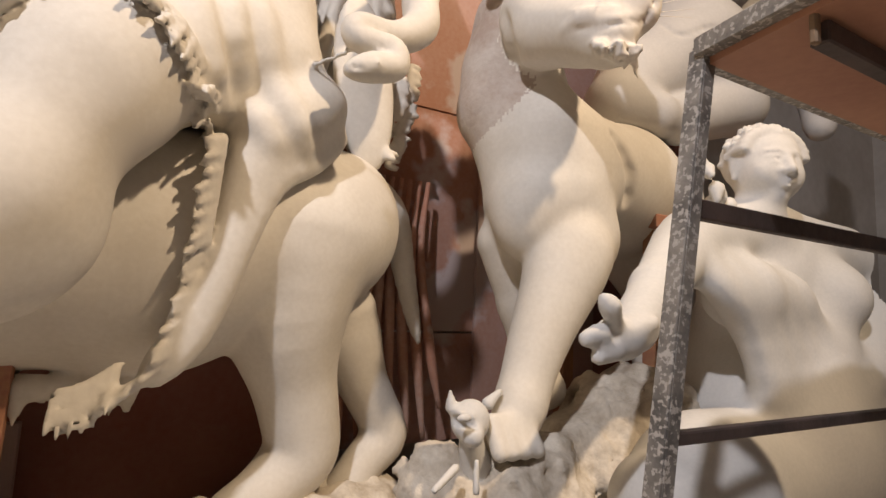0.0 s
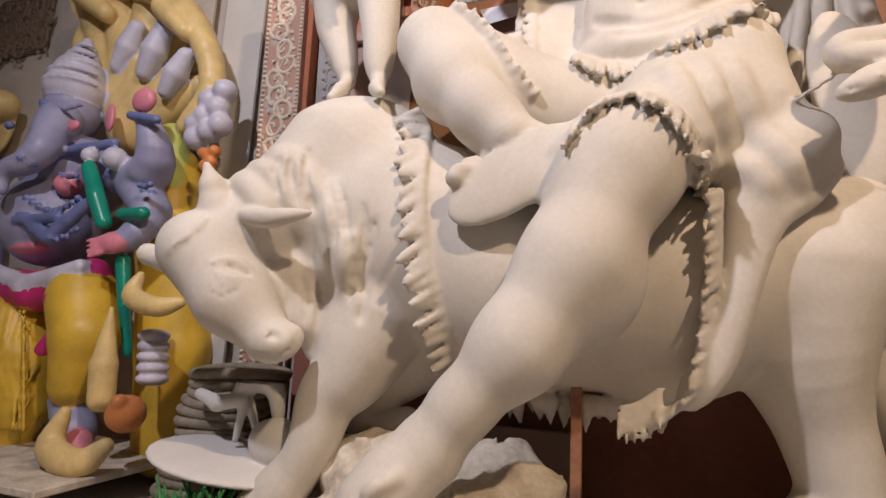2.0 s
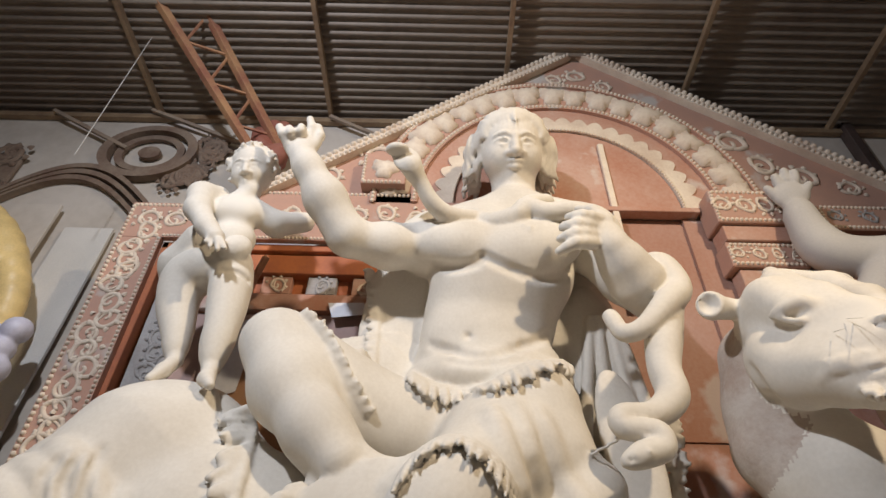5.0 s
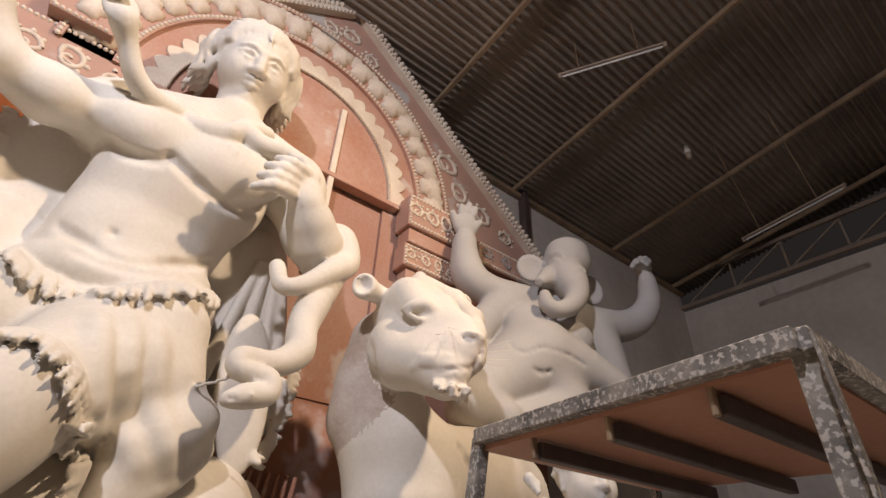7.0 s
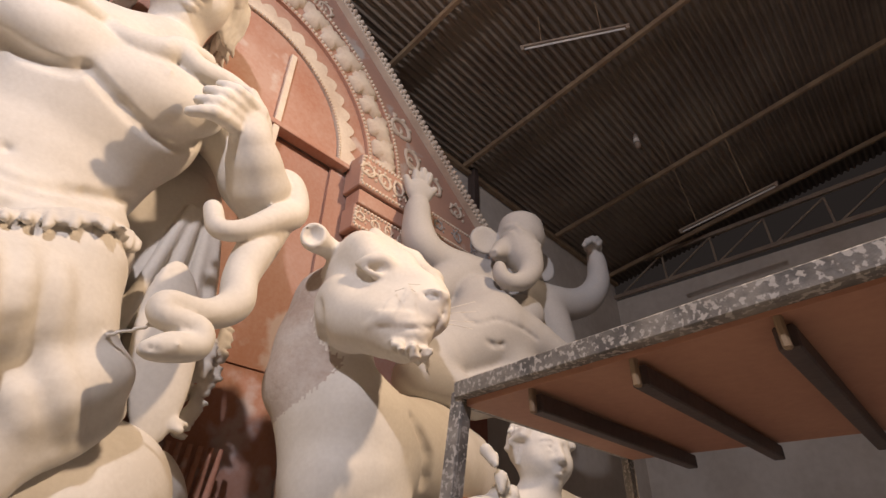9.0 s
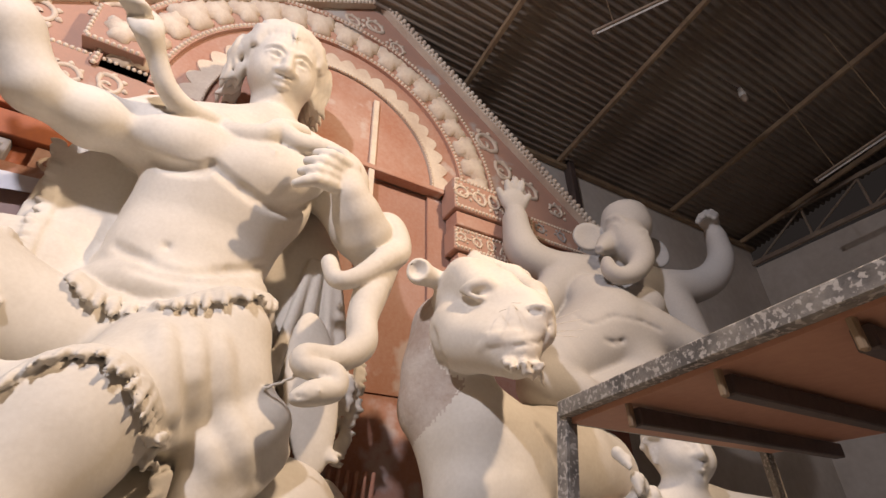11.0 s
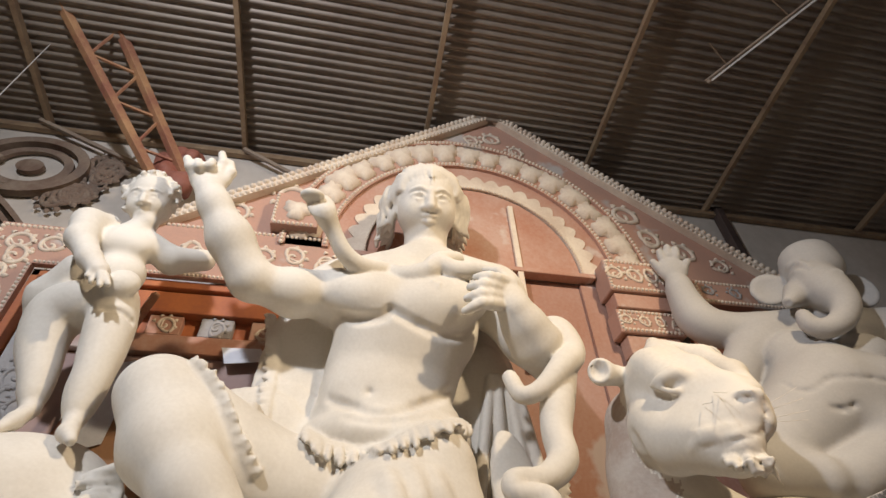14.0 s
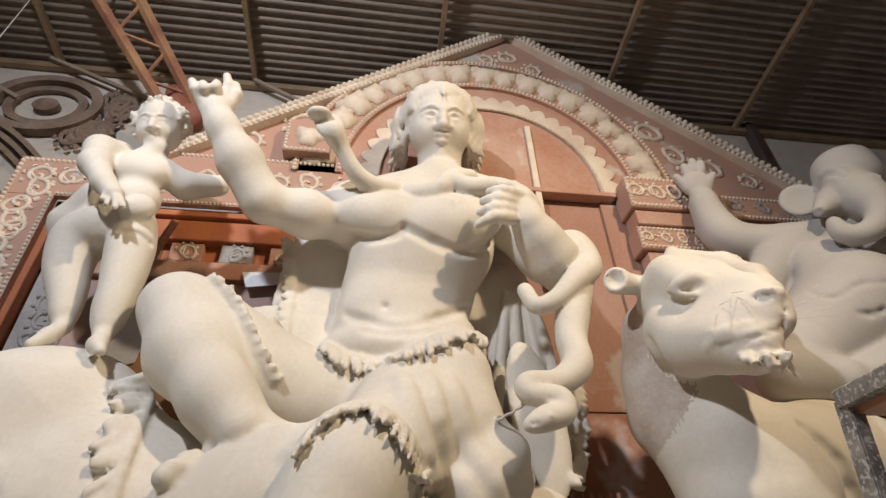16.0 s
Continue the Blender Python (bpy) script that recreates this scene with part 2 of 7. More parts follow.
    def skin(self, name, mat, label, category):
        f = self.field
        inside = f < 0
        cells = np.zeros(tuple(n - 1 for n in f.shape), np.int8)
        for dx in (0, 1):
            for dy in (0, 1):
                for dz in (0, 1):
                    cells += inside[dx:f.shape[0] - 1 + dx, dy:f.shape[1] - 1 + dy, dz:f.shape[2] - 1 + dz]
        active = np.argwhere((cells > 0) & (cells < 8))
        number = np.full(cells.shape, -1, np.int32)
        number[tuple(active.T)] = np.arange(len(active))
        total, count = np.zeros((len(active), 3)), np.zeros(len(active))
        corners = [(0, 0, 0), (1, 0, 0), (0, 1, 0), (1, 1, 0), (0, 0, 1), (1, 0, 1), (0, 1, 1), (1, 1, 1)]
        value = [f[active[:, 0] + c[0], active[:, 1] + c[1], active[:, 2] + c[2]] for c in corners]
        for i, a in enumerate(corners):
            for axis in range(3):
                if a[axis] == 0:
                    j = i + (1, 2, 4)[axis]
                    cross = (value[i] < 0) != (value[j] < 0)
                    t = np.where(cross, value[i] / np.where(cross, value[i] - value[j], 1), 0)
                    spot = np.tile(np.array(a, float), (len(active), 1))
                    spot[:, axis] += t
                    total[cross] += spot[cross]
                    count[cross] += 1
        verts = self.low + (active + total / count[:, None]) * self.step
        faces = []
        for axis in range(3):
            u, v = (axis + 1) % 3, (axis + 2) % 3
            lo = [slice(0, n) for n in f.shape]
            hi = list(lo)
            lo[axis], hi[axis] = slice(0, f.shape[axis] - 1), slice(1, f.shape[axis])
            change = inside[tuple(lo)] != inside[tuple(hi)]
            e = np.argwhere(change)
            e = e[(e[:, u] > 0) & (e[:, v] > 0) & (e[:, u] < f.shape[u] - 1) & (e[:, v] < f.shape[v] - 1)]
            quad = []
            for du, dv in ((0, 0), (1, 0), (1, 1), (0, 1)):
                q = e.copy()
                q[:, u] -= du
                q[:, v] -= dv
                quad.append(number[tuple(q.T)])
            quad = np.stack(quad, 1)
            flip = ~inside[tuple(e.T)]
            quad[flip] = quad[flip][:, ::-1]
            faces.append(quad)
        faces = np.concatenate(faces)
        all_v, all_f, base = [verts], faces.tolist(), len(verts)
        for v, fs in self.extra:
            all_v.append(v)
            all_f += [tuple(i + base for i in q) for q in fs]
            base += len(v)
        data = bpy.data.meshes.new(name)
        data.from_pydata(np.concatenate(all_v).tolist(), [], all_f)
        data.polygons.foreach_set("use_smooth", [True] * len(data.polygons))
        mats = mat if isinstance(mat, (list, tuple)) else [mat]
        for one in mats:
            data.materials.append(one)
        if len(mats) > 1:
            tint = self.tint[tuple(active.T)]
            index = np.zeros(len(data.polygons), np.int32)
            index[:len(faces)] = tint[faces[:, 0]]
            data.polygons.foreach_set("material_index", index)
        data.update()
        return tagged(new(name, data), label, category)


def mid(a, b, t=0.5, r=None):
    q = [a[i] + (b[i] - a[i]) * t for i in range(len(a))]
    if r:
        q[3] = r
    return tuple(q)


# ---- the shed ----
def corrugated(name, x0, x1, y0, y1, eave, slope, pitch, depth, mat):
    n = int((y0 - y1) / pitch * 6)
    ys = np.linspace(y0, y1, n)
    zs = eave + slope * (y0 - ys) + depth * np.sin((y0 - ys) / pitch * 2 * np.pi)
    xs = np.linspace(x0, x1, 12)
    verts = [(x, y, z) for x in xs for y, z in zip(ys, zs)]
    faces = [(i * n + j, i * n + j + 1, (i + 1) * n + j + 1, (i + 1) * n + j) for i in range(len(xs) - 1) for j in range(n - 1)]
    data = bpy.data.meshes.new(name)
    data.from_pydata(verts, [], faces)
    data.polygons.foreach_set("use_smooth", [True] * len(data.polygons))
    data.materials.append(mat)
    ob = new(name, data)
    thick = ob.modifiers.new("thickness", "SOLIDIFY")
    thick.thickness = 0.004
    return ob


EAVE, SLOPE, BACK, RIGHT, LEFT, FRONT = 7.45, 0.16, 4.15, 10.1, -9.7, -6.0
tagged(corrugated("ceiling", LEFT - 0.2, RIGHT + 0.3, BACK + 0.3, FRONT, EAVE - 0.09, SLOPE, 0.105, 0.028, ROOF), "old brown corrugated tin roof of the shed", "ceiling", kind="structure")
for name, b in (("wall_north", (LEFT, RIGHT, BACK, BACK + 0.2, 0, EAVE - 0.05)), ("wall_east", (RIGHT, RIGHT + 0.2, FRONT, BACK + 0.2, 0, EAVE - 0.6)), ("wall_west", (LEFT - 0.2, LEFT, FRONT, BACK + 0.2, 0, 9.0)), ("wall_south", (LEFT, RIGHT, FRONT - 0.2, FRONT, 0, 9.0))):
    tagged(box(name, *b, WALL, bevel=0), "rough grey cement shed wall", "wall", kind="structure")
tagged(box("floor", LEFT - 0.2, RIGHT + 0.2, FRONT - 0.2, BACK + 0.2, -0.1, 0, FLOOR, bevel=0), "dusty cement floor with plaster spills", "floor", kind="structure")


def roof_z(y):
    return EAVE - 0.12 + SLOPE * (BACK - y)


for x in (-8.8, -6.5, -4.2, -1.9, 0.4, 2.7, 4.8, 7.55, 9.7):
    tagged(beam("rafter", (x, BACK, roof_z(BACK) - 0.04), (x, FRONT, roof_z(FRONT) - 0.04), 0.06, 0.08, STEEL), "thin brown steel rafter under the tin roof", "rafter", "roof rafters", "structure")
tagged(beam("trim", (LEFT, BACK - 0.06, EAVE - 0.2), (RIGHT, BACK - 0.06, EAVE - 0.2), 0.08, 0.08, STEEL), "brown steel wall plate along the eave", "beam", kind="structure")




# ---- the backdrop ----
BD, AX, AZ = 3.3, 0.86, 5.06
backdrop = tagged(new("gable_backdrop"), "terracotta painted plywood gable backdrop with cream plaster ornaments", "backdrop")


def slab(name, outline, y0, y1, mat, parent=None, label=""):
    """A board cut to an outline in x and z, from y0 back to y1."""
    bm = bmesh.new()
    face = bm.faces.new([bm.verts.new((x, y0, z)) for x, z in outline])
    made = bmesh.ops.extrude_face_region(bm, geom=[face])["geom"]
    bmesh.ops.translate(bm, verts=[v for v in made if isinstance(v, bmesh.types.BMVert)], vec=(0, y1 - y0, 0))
    return solid(name, bm, mat, parent, label)


def ring(name, r0, r1, y0, y1, mat, a0=0.0, a1=math.pi, teeth=0, bite=0.0, n=60):
    """Half a flat ring round the arch's centre; teeth cut its outer edge."""
    bm = bmesh.new()
    inner, outer = [], []
    for i in range(n + 1):
        a = a0 + (a1 - a0) * i / n
        wave = bite * abs(math.sin(a * teeth)) if teeth else 0
        inner.append((AX + r0 * math.cos(a), AZ + r0 * math.sin(a)))
        outer.append((AX + (r1 + wave) * math.cos(a), AZ + (r1 + wave) * math.sin(a)))
    for i in range(n):
        quad = [inner[i], outer[i], outer[i + 1], inner[i + 1]]
        f = [bm.verts.new((x, y0, z)) for x, z in quad]
        b = [bm.verts.new((x, y1, z)) for x, z in quad]
        bm.faces.new(f), bm.faces.new(b[::-1])
        for j in range(4):
            bm.faces.new((f[j], b[j], b[(j + 1) % 4], f[(j + 1) % 4]))
    bmesh.ops.remove_doubles(bm, verts=bm.verts, dist=1e-5)
    return solid(name, bm, mat, backdrop)


def bead_row(name, line, size, y, mat, parent, gap=1.05):
    """A string of half-round beads along a line of x and z."""
    p = np.array(line, float)
    seg = np.r_[0, np.cumsum(np.linalg.norm(np.diff(p, axis=0), axis=1))]
    verts, faces = [], []
    for s in np.arange(size, seg[-1], size * 2 * gap):
        x, z = np.interp(s, seg, p[:, 0]), np.interp(s, seg, p[:, 1])
        base = len(verts)
        verts.append((x, y - size, z))
        for k in range(6):
            a = k * math.pi / 3
            verts.append((x + size * 0.75 * math.cos(a), y - size * 0.6, z + size * 0.75 * math.sin(a)))
        for k in range(6):
            a = k * math.pi / 3
            verts.append((x + size * math.cos(a), y + 0.004, z + size * math.sin(a)))
        for k in range(6):
            m = (k + 1) % 6
            faces += [(base, base + 1 + m, base + 1 + k), (base + 1 + k, base + 1 + m, base + 7 + m, base + 7 + k)]
    data = bpy.data.meshes.new(name)
    data.from_pydata(verts, [], faces)
    data.polygons.foreach_set("use_smooth", [True] * len(data.polygons))
    data.materials.append(mat)
    ob = new(name, data)
    ob.parent = parent
    return ob


def arc(r, a0=0.0, a1=math.pi, n=40):
    return [(AX + r * math.cos(a0 + (a1 - a0) * i / n), AZ + r * math.sin(a0 + (a1 - a0) * i / n)) for i in range(n + 1)]


def leaf_mesh():
    """A puffy, lobed plaster leaf about one unit high, in x and z, with a raised rib."""
    bm = bmesh.new()
    rim, n = [], 22
    for i in range(n):
        a = 2 * math.pi * i / n
        r = 0.4 + 0.07 * math.cos(a * 3 + 3.14) + 0.05 * math.cos(a * 7)
        rim.append((r * math.sin(a) * 1.15, r * math.cos(a) + 0.4))
    top = bm.verts.new((0, -0.16, 0.42))
    mids = [bm.verts.new((x * 0.6, -0.11 - 0.05 * (i % 2), 0.4 + (z - 0.4) * 0.6)) for i, (x, z) in enumerate(rim)]
    outs = [bm.verts.new((x, -0.03, z)) for x, z in rim]
    back = [bm.verts.new((x, 0.03, z)) for x, z in rim]
    for i in range(n):
        j = (i + 1) % n
        bm.faces.new((top, mids[i], mids[j]))
        bm.faces.new((mids[i], outs[i], outs[j], mids[j]))
        bm.faces.new((outs[i], back[i], back[j], outs[j]))
    bmesh.ops.recalc_face_normals(bm, faces=bm.faces)
    data = bpy.data.meshes.new("leaf")
    bm.to_mesh(data)
    bm.free()
    data.polygons.foreach_set("use_smooth", [True] * len(data.polygons))
    return data


def scroll_mesh(turns=1.4):
    """A curled plaster tendril with side leaves, about one unit across, in x and z."""
    bm = bmesh.new()

    def stem(points):
        loops = []
        for i, (x, z, r) in enumerate(points):
            x2, z2, _ = points[min(i + 1, len(points) - 1)]
            x1, z1, _ = points[max(i - 1, 0)]
            d = Vector((x2 - x1, 0, z2 - z1)).normalized()
            s = Vector((d.z, 0, -d.x))
            loops.append([bm.verts.new(Vector((x, 0, z)) + s * r * math.cos(a) + Vector((0, -1, 0)) * r * 0.8 * math.sin(a)) for a in (0, 0.8, 1.57, 2.35, 3.14)])
        for a, b in zip(loops[:-1], loops[1:]):
            for k in range(4):
                bm.faces.new((a[k], a[k + 1], b[k + 1], b[k]))

    stem([(0.42 * (1 - i / 26) * math.cos(i / 26 * turns * 6.28), 0.42 * (1 - i / 26) * math.sin(i / 26 * turns * 6.28), 0.075 * (1 - 0.4 * i / 26)) for i in range(24)])
    stem([(0.42 - 0.1 * i, -0.02 - 0.11 * i + 0.02 * i * i, 0.08 - 0.008 * i) for i in range(8)])
    for k in range(5):
        a = 0.6 + k * 0.75
        stem([(0.4 * math.cos(a) + 0.05 * i * math.cos(a + 0.5), 0.4 * math.sin(a) + 0.05 * i * math.sin(a + 0.5), (0.07, 0.085, 0.06, 0.015)[i]) for i in range(4)])
    data = bpy.data.meshes.new("scroll")
    bm.to_mesh(data)
    bm.free()
    data.polygons.foreach_set("use_smooth", [True] * len(data.polygons))
    return data


LEAF, SCROLL = leaf_mesh(), scroll_mesh()
LEAF.materials.append(ORNAMENT)
SCROLL.materials.append(ORNAMENT)
GREY_SCROLL = SCROLL.copy()
GREY_SCROLL.materials[0] = GREYORN


def ornament(name, data, x, z, size, turn, y, parent, mirror=False):
    ob = new(name, data)
    ob.parent = parent
    ob.matrix_basis = Matrix.LocRotScale((x, y, z), Euler((0, radians(turn), 0)), (-size if mirror else size, size, size))
    return ob


# boards
GABLE = ((-2.35, 5.08), (1.2, 7.72), (4.4, 5.3), (4.4, 5.14))
slab("gable_board", GABLE, BD, BD + 0.05, PINK, backdrop)
slab("frieze_board", [(-3.3, 4.99), (-3.3, 4.58), (-0.42, 4.58), (-0.42, 5.18), (-2.2, 5.18), (-2.4, 4.99)], BD - 0.04, BD + 0.02, PINK, backdrop)
slab("jamb_board", [(-3.3, 4.575), (-3.22, 0.3), (-2.84, 0.3), (-2.9, 4.575)], BD - 0.04, BD + 0.02, PINK, backdrop)
slab("panel_board", [(-0.36, 5.0), (-0.36, 0.3), (0.9, 0.3), (0.9, 5.0)], BD + 0.08, BD + 0.12, BOARD, backdrop)
slab("panel_board", [(0.91, 5.0), (0.91, 2.9), (2.05, 2.9), (2.05, 5.0)], BD + 0.07, BD + 0.11, BOARD, backdrop)
slab("panel_board", [(0.91, 2.885), (0.91, 1.3), (2.05, 1.3), (2.05, 2.885)], BD + 0.07, BD + 0.11, BOARD, backdrop)
slab("panel_board", [(0.91, 1.285), (0.91, 0.55), (2.05, 0.55), (2.05, 1.285)], BD + 0.075, BD + 0.115, BOARD, backdrop)
slab("pilaster_board", [(1.96, 4.99), (1.96, 0.3), (2.3, 0.3), (2.3, 4.99)], BD + 0.03, BD + 0.06, BOARD, backdrop)
slab("side_board", [(2.31, 4.2), (2.31, 0.3), (3.1, 0.3), (3.1, 4.2)], BD + 0.02, BD + 0.08, BOARD, backdrop)
slab("side_board", [(3.11, 5.12), (3.11, 0.3), (4.4, 0.3), (4.4, 5.12)], BD + 0.12, BD + 0.17, MAROON, backdrop)
slab("plinth_board", [(-2.83, 1.5), (-2.83, 0.3), (-0.37, 0.3), (-0.37, 1.5)], BD + 0.13, BD + 0.17, MAROON, backdrop)
slab("plinth_board", [(-1.0, 1.4), (-1.0, 0.25), (0.9, 0.25), (0.9, 1.4)], BD + 0.02, BD + 0.06, MAROON, backdrop)
# arch
ring("arch_panel", 0.02, 1.1, BD - 0.02, BD - 0.002, TERRA)
ring("flame_band", 1.11, 1.24, BD - 0.05, BD - 0.002, ORNAMENT, teeth=22, bite=0.08, n=220)
ring("inner_band", 1.25, 1.46, BD - 0.03, BD - 0.002, TERRA)
ring("inner_moulding", 1.46, 1.52, BD - 0.07, BD - 0.002, PINK)
ring("leaf_band", 1.52, 1.86, BD - 0.04, BD - 0.002, PINK)
ring("outer_moulding", 1.86, 1.92, BD - 0.07, BD - 0.002, PINK)
bead_row("bead_string", arc(1.49), 0.022, BD - 0.07, ORNAMENT, backdrop)
bead_row("bead_string", arc(1.89), 0.022, BD - 0.07, ORNAMENT, backdrop)
bead_row("bead_string", arc(1.115), 0.016, BD - 0.05, ORNAMENT, backdrop)
rnd = random.Random(5)
for i in range(19):
    a = radians(7 + i * 9.2)
    ornament("leaf", LEAF, AX + 1.56 * math.cos(a), AZ + 1.56 * math.sin(a), 0.4 * rnd.uniform(0.85, 1.05), 90 - math.degrees(a) + rnd.uniform(-9, 9), BD - 0.045, backdrop)
# rakes of the gable
for a, b in ((GABLE[0], GABLE[1]), (GABLE[1], GABLE[2])):
    d = Vector((b[0] - a[0], b[1] - a[1])).normalized()
    n = Vector((-d.y, d.x)) if d.x * 1 > 0 else Vector((d.y, -d.x))
    slab("rake_moulding", [(a[0], a[1]), (b[0], b[1]), (b[0] + n.x * 0.0, b[1] - 0.16), (a[0] + 0.14 * (1 if d.y > 0 else 0), a[1] - (0.04 if d.y > 0 else 0.1))], BD - 0.09, BD - 0.002, ORNAMENT, backdrop)
    for off, size in ((0.015, 0.034), (0.13, 0.026)):
        bead_row("bead_string", [(a[0] + 0.05, a[1] - off * 0.6), (b[0], b[1] - off)], size, BD - 0.09, ORNAMENT, backdrop)
# spandrel scrolls
for x, z, s, t, m in ((1.2, 7.2, 0.3, 0, False), (0.95, 7.12, 0.26, 40, True), (1.5, 7.02, 0.26, 40, False), (2.72, 6.05, 0.42, 10, False), (2.95, 5.7, 0.36, 60, True), (3.3, 5.55, 0.36, 20, False), (3.75, 5.4, 0.28, 0, True), (-0.7, 6.0, 0.36, 30, True), (-1.05, 5.72, 0.4, 0, False), (-1.5, 5.42, 0.3, 60, True), (-0.3, 6.25, 0.28, 80, False)):
    ornament("scroll", SCROLL, x, z, s, t, BD - 0.005, backdrop, m)
# left foot of the arch
box("arch_foot", -1.15, -0.72, BD - 0.16, BD - 0.002, 5.2, 5.62, PINK, backdrop)
bead_row("bead_string", [(-1.13, 5.22), (-0.74, 5.22)], 0.02, BD - 0.16, ORNAMENT, backdrop)
bead_row("bead_string", [(-1.13, 5.22), (-1.13, 5.6)], 0.02, BD - 0.16, ORNAMENT, backdrop)
ornament("leaf", LEAF, -0.94, 5.28, 0.3, 10, BD - 0.162, backdrop)
# capital boxes
for x0, x1, z0, z1, out in ((2.12, 2.86, 4.74, 5.13, 0.24), (2.14, 2.8, 4.3, 4.56, 0.18), (3.2, 4.36, 4.8, 5.1, 0.1)):
    b = box("capital_block", x0, x1, BD - out, BD + 0.02, z0, z1, PINK, backdrop, 0.01)
    bead_row("bead_string", [(x0 + 0.02, z0 + 0.03), (x1 - 0.02, z0 + 0.03)], 0.02, BD - out, ORNAMENT, backdrop)
    bead_row("bead_string", [(x0 + 0.02, z1 - 0.03), (x1 - 0.02, z1 - 0.03)], 0.02, BD - out, ORNAMENT, backdrop)
    bead_row("bead_string", [(x0 + 0.02, z0 + 0.03), (x0 + 0.02, z1 - 0.03)], 0.018, BD - out, ORNAMENT, backdrop)
    for i in range(4):
        ornament("scroll", SCROLL if x0 < 3 else GREY_SCROLL, x0 + (x1 - x0) * (i + 0.5) / 4, (z0 + z1) / 2, (z1 - z0) * 0.6, 40 * i, BD - out - 0.004, backdrop, i % 2 == 0)
box("capital_soffit", 2.16, 2.8, BD - 0.2, BD + 0.01, 4.57, 4.73, TERRA, backdrop)
box("capital_soffit", 2.2, 2.74, BD - 0.14, BD + 0.01, 4.1, 4.295, TERRA, backdrop)
box("cornice", -0.4, 2.1, BD - 0.07, BD + 0.06, 5.0, 5.055, TERRA, backdrop)
# frieze and jamb ornaments
bead_row("bead_string", [(-3.28, 4.96), (-2.4, 4.96), (-2.2, 5.15), (-0.45, 5.15)], 0.02, BD - 0.04, ORNAMENT, backdrop)
bead_row("bead_string", [(-2.9, 4.6), (-0.45, 4.6)], 0.016, BD - 0.04, ORNAMENT, backdrop)
bead_row("bead_string", [(-3.28, 4.96), (-3.2, 0.35)], 0.022, BD - 0.04, ORNAMENT, backdrop)
bead_row("bead_string", [(-2.92, 4.58), (-2.86, 0.35)], 0.018, BD - 0.04, ORNAMENT, backdrop)
for i in range(30):
    ornament("scroll", SCROLL, -3.1 + 0.04 * math.sin(i * 2.1) + 0.03 * i / 20, 4.78 - i * 0.148, 0.27, 75 * i, BD - 0.042, backdrop, i % 2 == 1)
for i in range(9):
    ornament("scroll", SCROLL, -2.85 + i * 0.28, 4.77 + (0.03 if i % 2 else 0) + (0.1 if i > 3 else 0), 0.27, 60 * i, BD - 0.042, backdrop, i % 2 == 1)
# opening: reveals, inner jamb and shelf behind
box("reveal", -2.9, -2.84, BD + 0.021, BD + 0.3, 1.52, 4.57, ORANGE, backdrop)
box("reveal", -2.9, -0.38, BD + 0.021, BD + 0.3, 4.5, 4.57, ORANGE, backdrop)
slab("inner_jamb", [(-2.83, 4.49), (-2.79, 1.51), (-2.45, 1.51), (-2.5, 4.49)], BD + 0.12, BD + 0.18, GREYORN, backdrop)
for i in range(16):
    ornament("scroll", GREY_SCROLL, -2.65 + 0.02 * (i % 2), 4.35 - i * 0.17, 0.24, 65 * i, BD + 0.118, backdrop, i % 2 == 0)
bead_row("bead_string", [(-2.52, 4.48), (-2.47, 1.55)], 0.02, BD + 0.12, GREYORN, backdrop)
box("frieze_backing", -2.49, -0.4, BD + 0.17, BD + 0.2, 4.081, 4.279, ORANGE, backdrop)
box("inner_beam", -2.49, -0.4, BD + 0.06, BD + 0.28, 4.28, 4.48, ORANGE, backdrop)
box("inner_beam", -2.49, -0.4, BD + 0.08, BD + 0.28, 3.92, 4.08, TERRA, backdrop)
for i, (x, m) in enumerate(((-2.15, GREYORN), (-1.8, TERRA), (-1.4, GREYORN), (-1.0, TERRA), (-0.65, GREYORN))):
    box("frieze_block", x - 0.13, x + 0.13, BD + 0.1, BD + 0.28, 4.09, 4.27, m, backdrop)
    ornament("scroll", GREY_SCROLL if m is GREYORN else SCROLL, x, 4.18, 0.2, 50 * i, BD + 0.098, backdrop)
CARD = material("brown_card", (0.42, 0.24, 0.13), (0.34, 0.18, 0.1), 0.8, 2, 30, 0.1)
MAUVE = material("mauve_board", (0.42, 0.3, 0.27), (0.36, 0.26, 0.24), 0.85, 2, 30, 0.1)
PAPER = material("white_sheet", (0.72, 0.74, 0.8), (0.6, 0.62, 0.68), 0.6, 3, 30, 0.3)
slab("back_panel", [(-2.48, 3.9), (-2.48, 1.52), (-0.38, 1.52), (-0.38, 3.915)], BD + 0.14, BD + 0.17, MAUVE, backdrop)
slab("card_panel", [(-2.0, 3.6), (-1.9, 2.4), (-0.8, 2.4), (-0.9, 3.5), (-1.5, 3.85)], BD + 0.11, BD + 0.13, CARD, backdrop)
slab("paper_sheet", [(-2.25, 3.75), (-2.2, 3.1), (-1.9, 3.2), (-1.85, 3.85)], BD + 0.09, BD + 0.095, PAPER, backdrop)
slab("paper_sheet", [(-1.3, 3.98), (-1.25, 3.84), (-0.95, 3.88), (-1.0, 3.99)], BD + 0.05, BD + 0.055, PAPER, backdrop)
box("stay", -0.03, 0.03, BD - 0.06, BD - 0.022, 4.0, 5.95, ORNAMENT, backdrop, m=Matrix.Translation((1.3, 0, 0)))
beam("stick", (-2.0, 2.95, 3.0), (-1.85, 3.15, 4.3), 0.05, 0.05, RUST, backdrop)
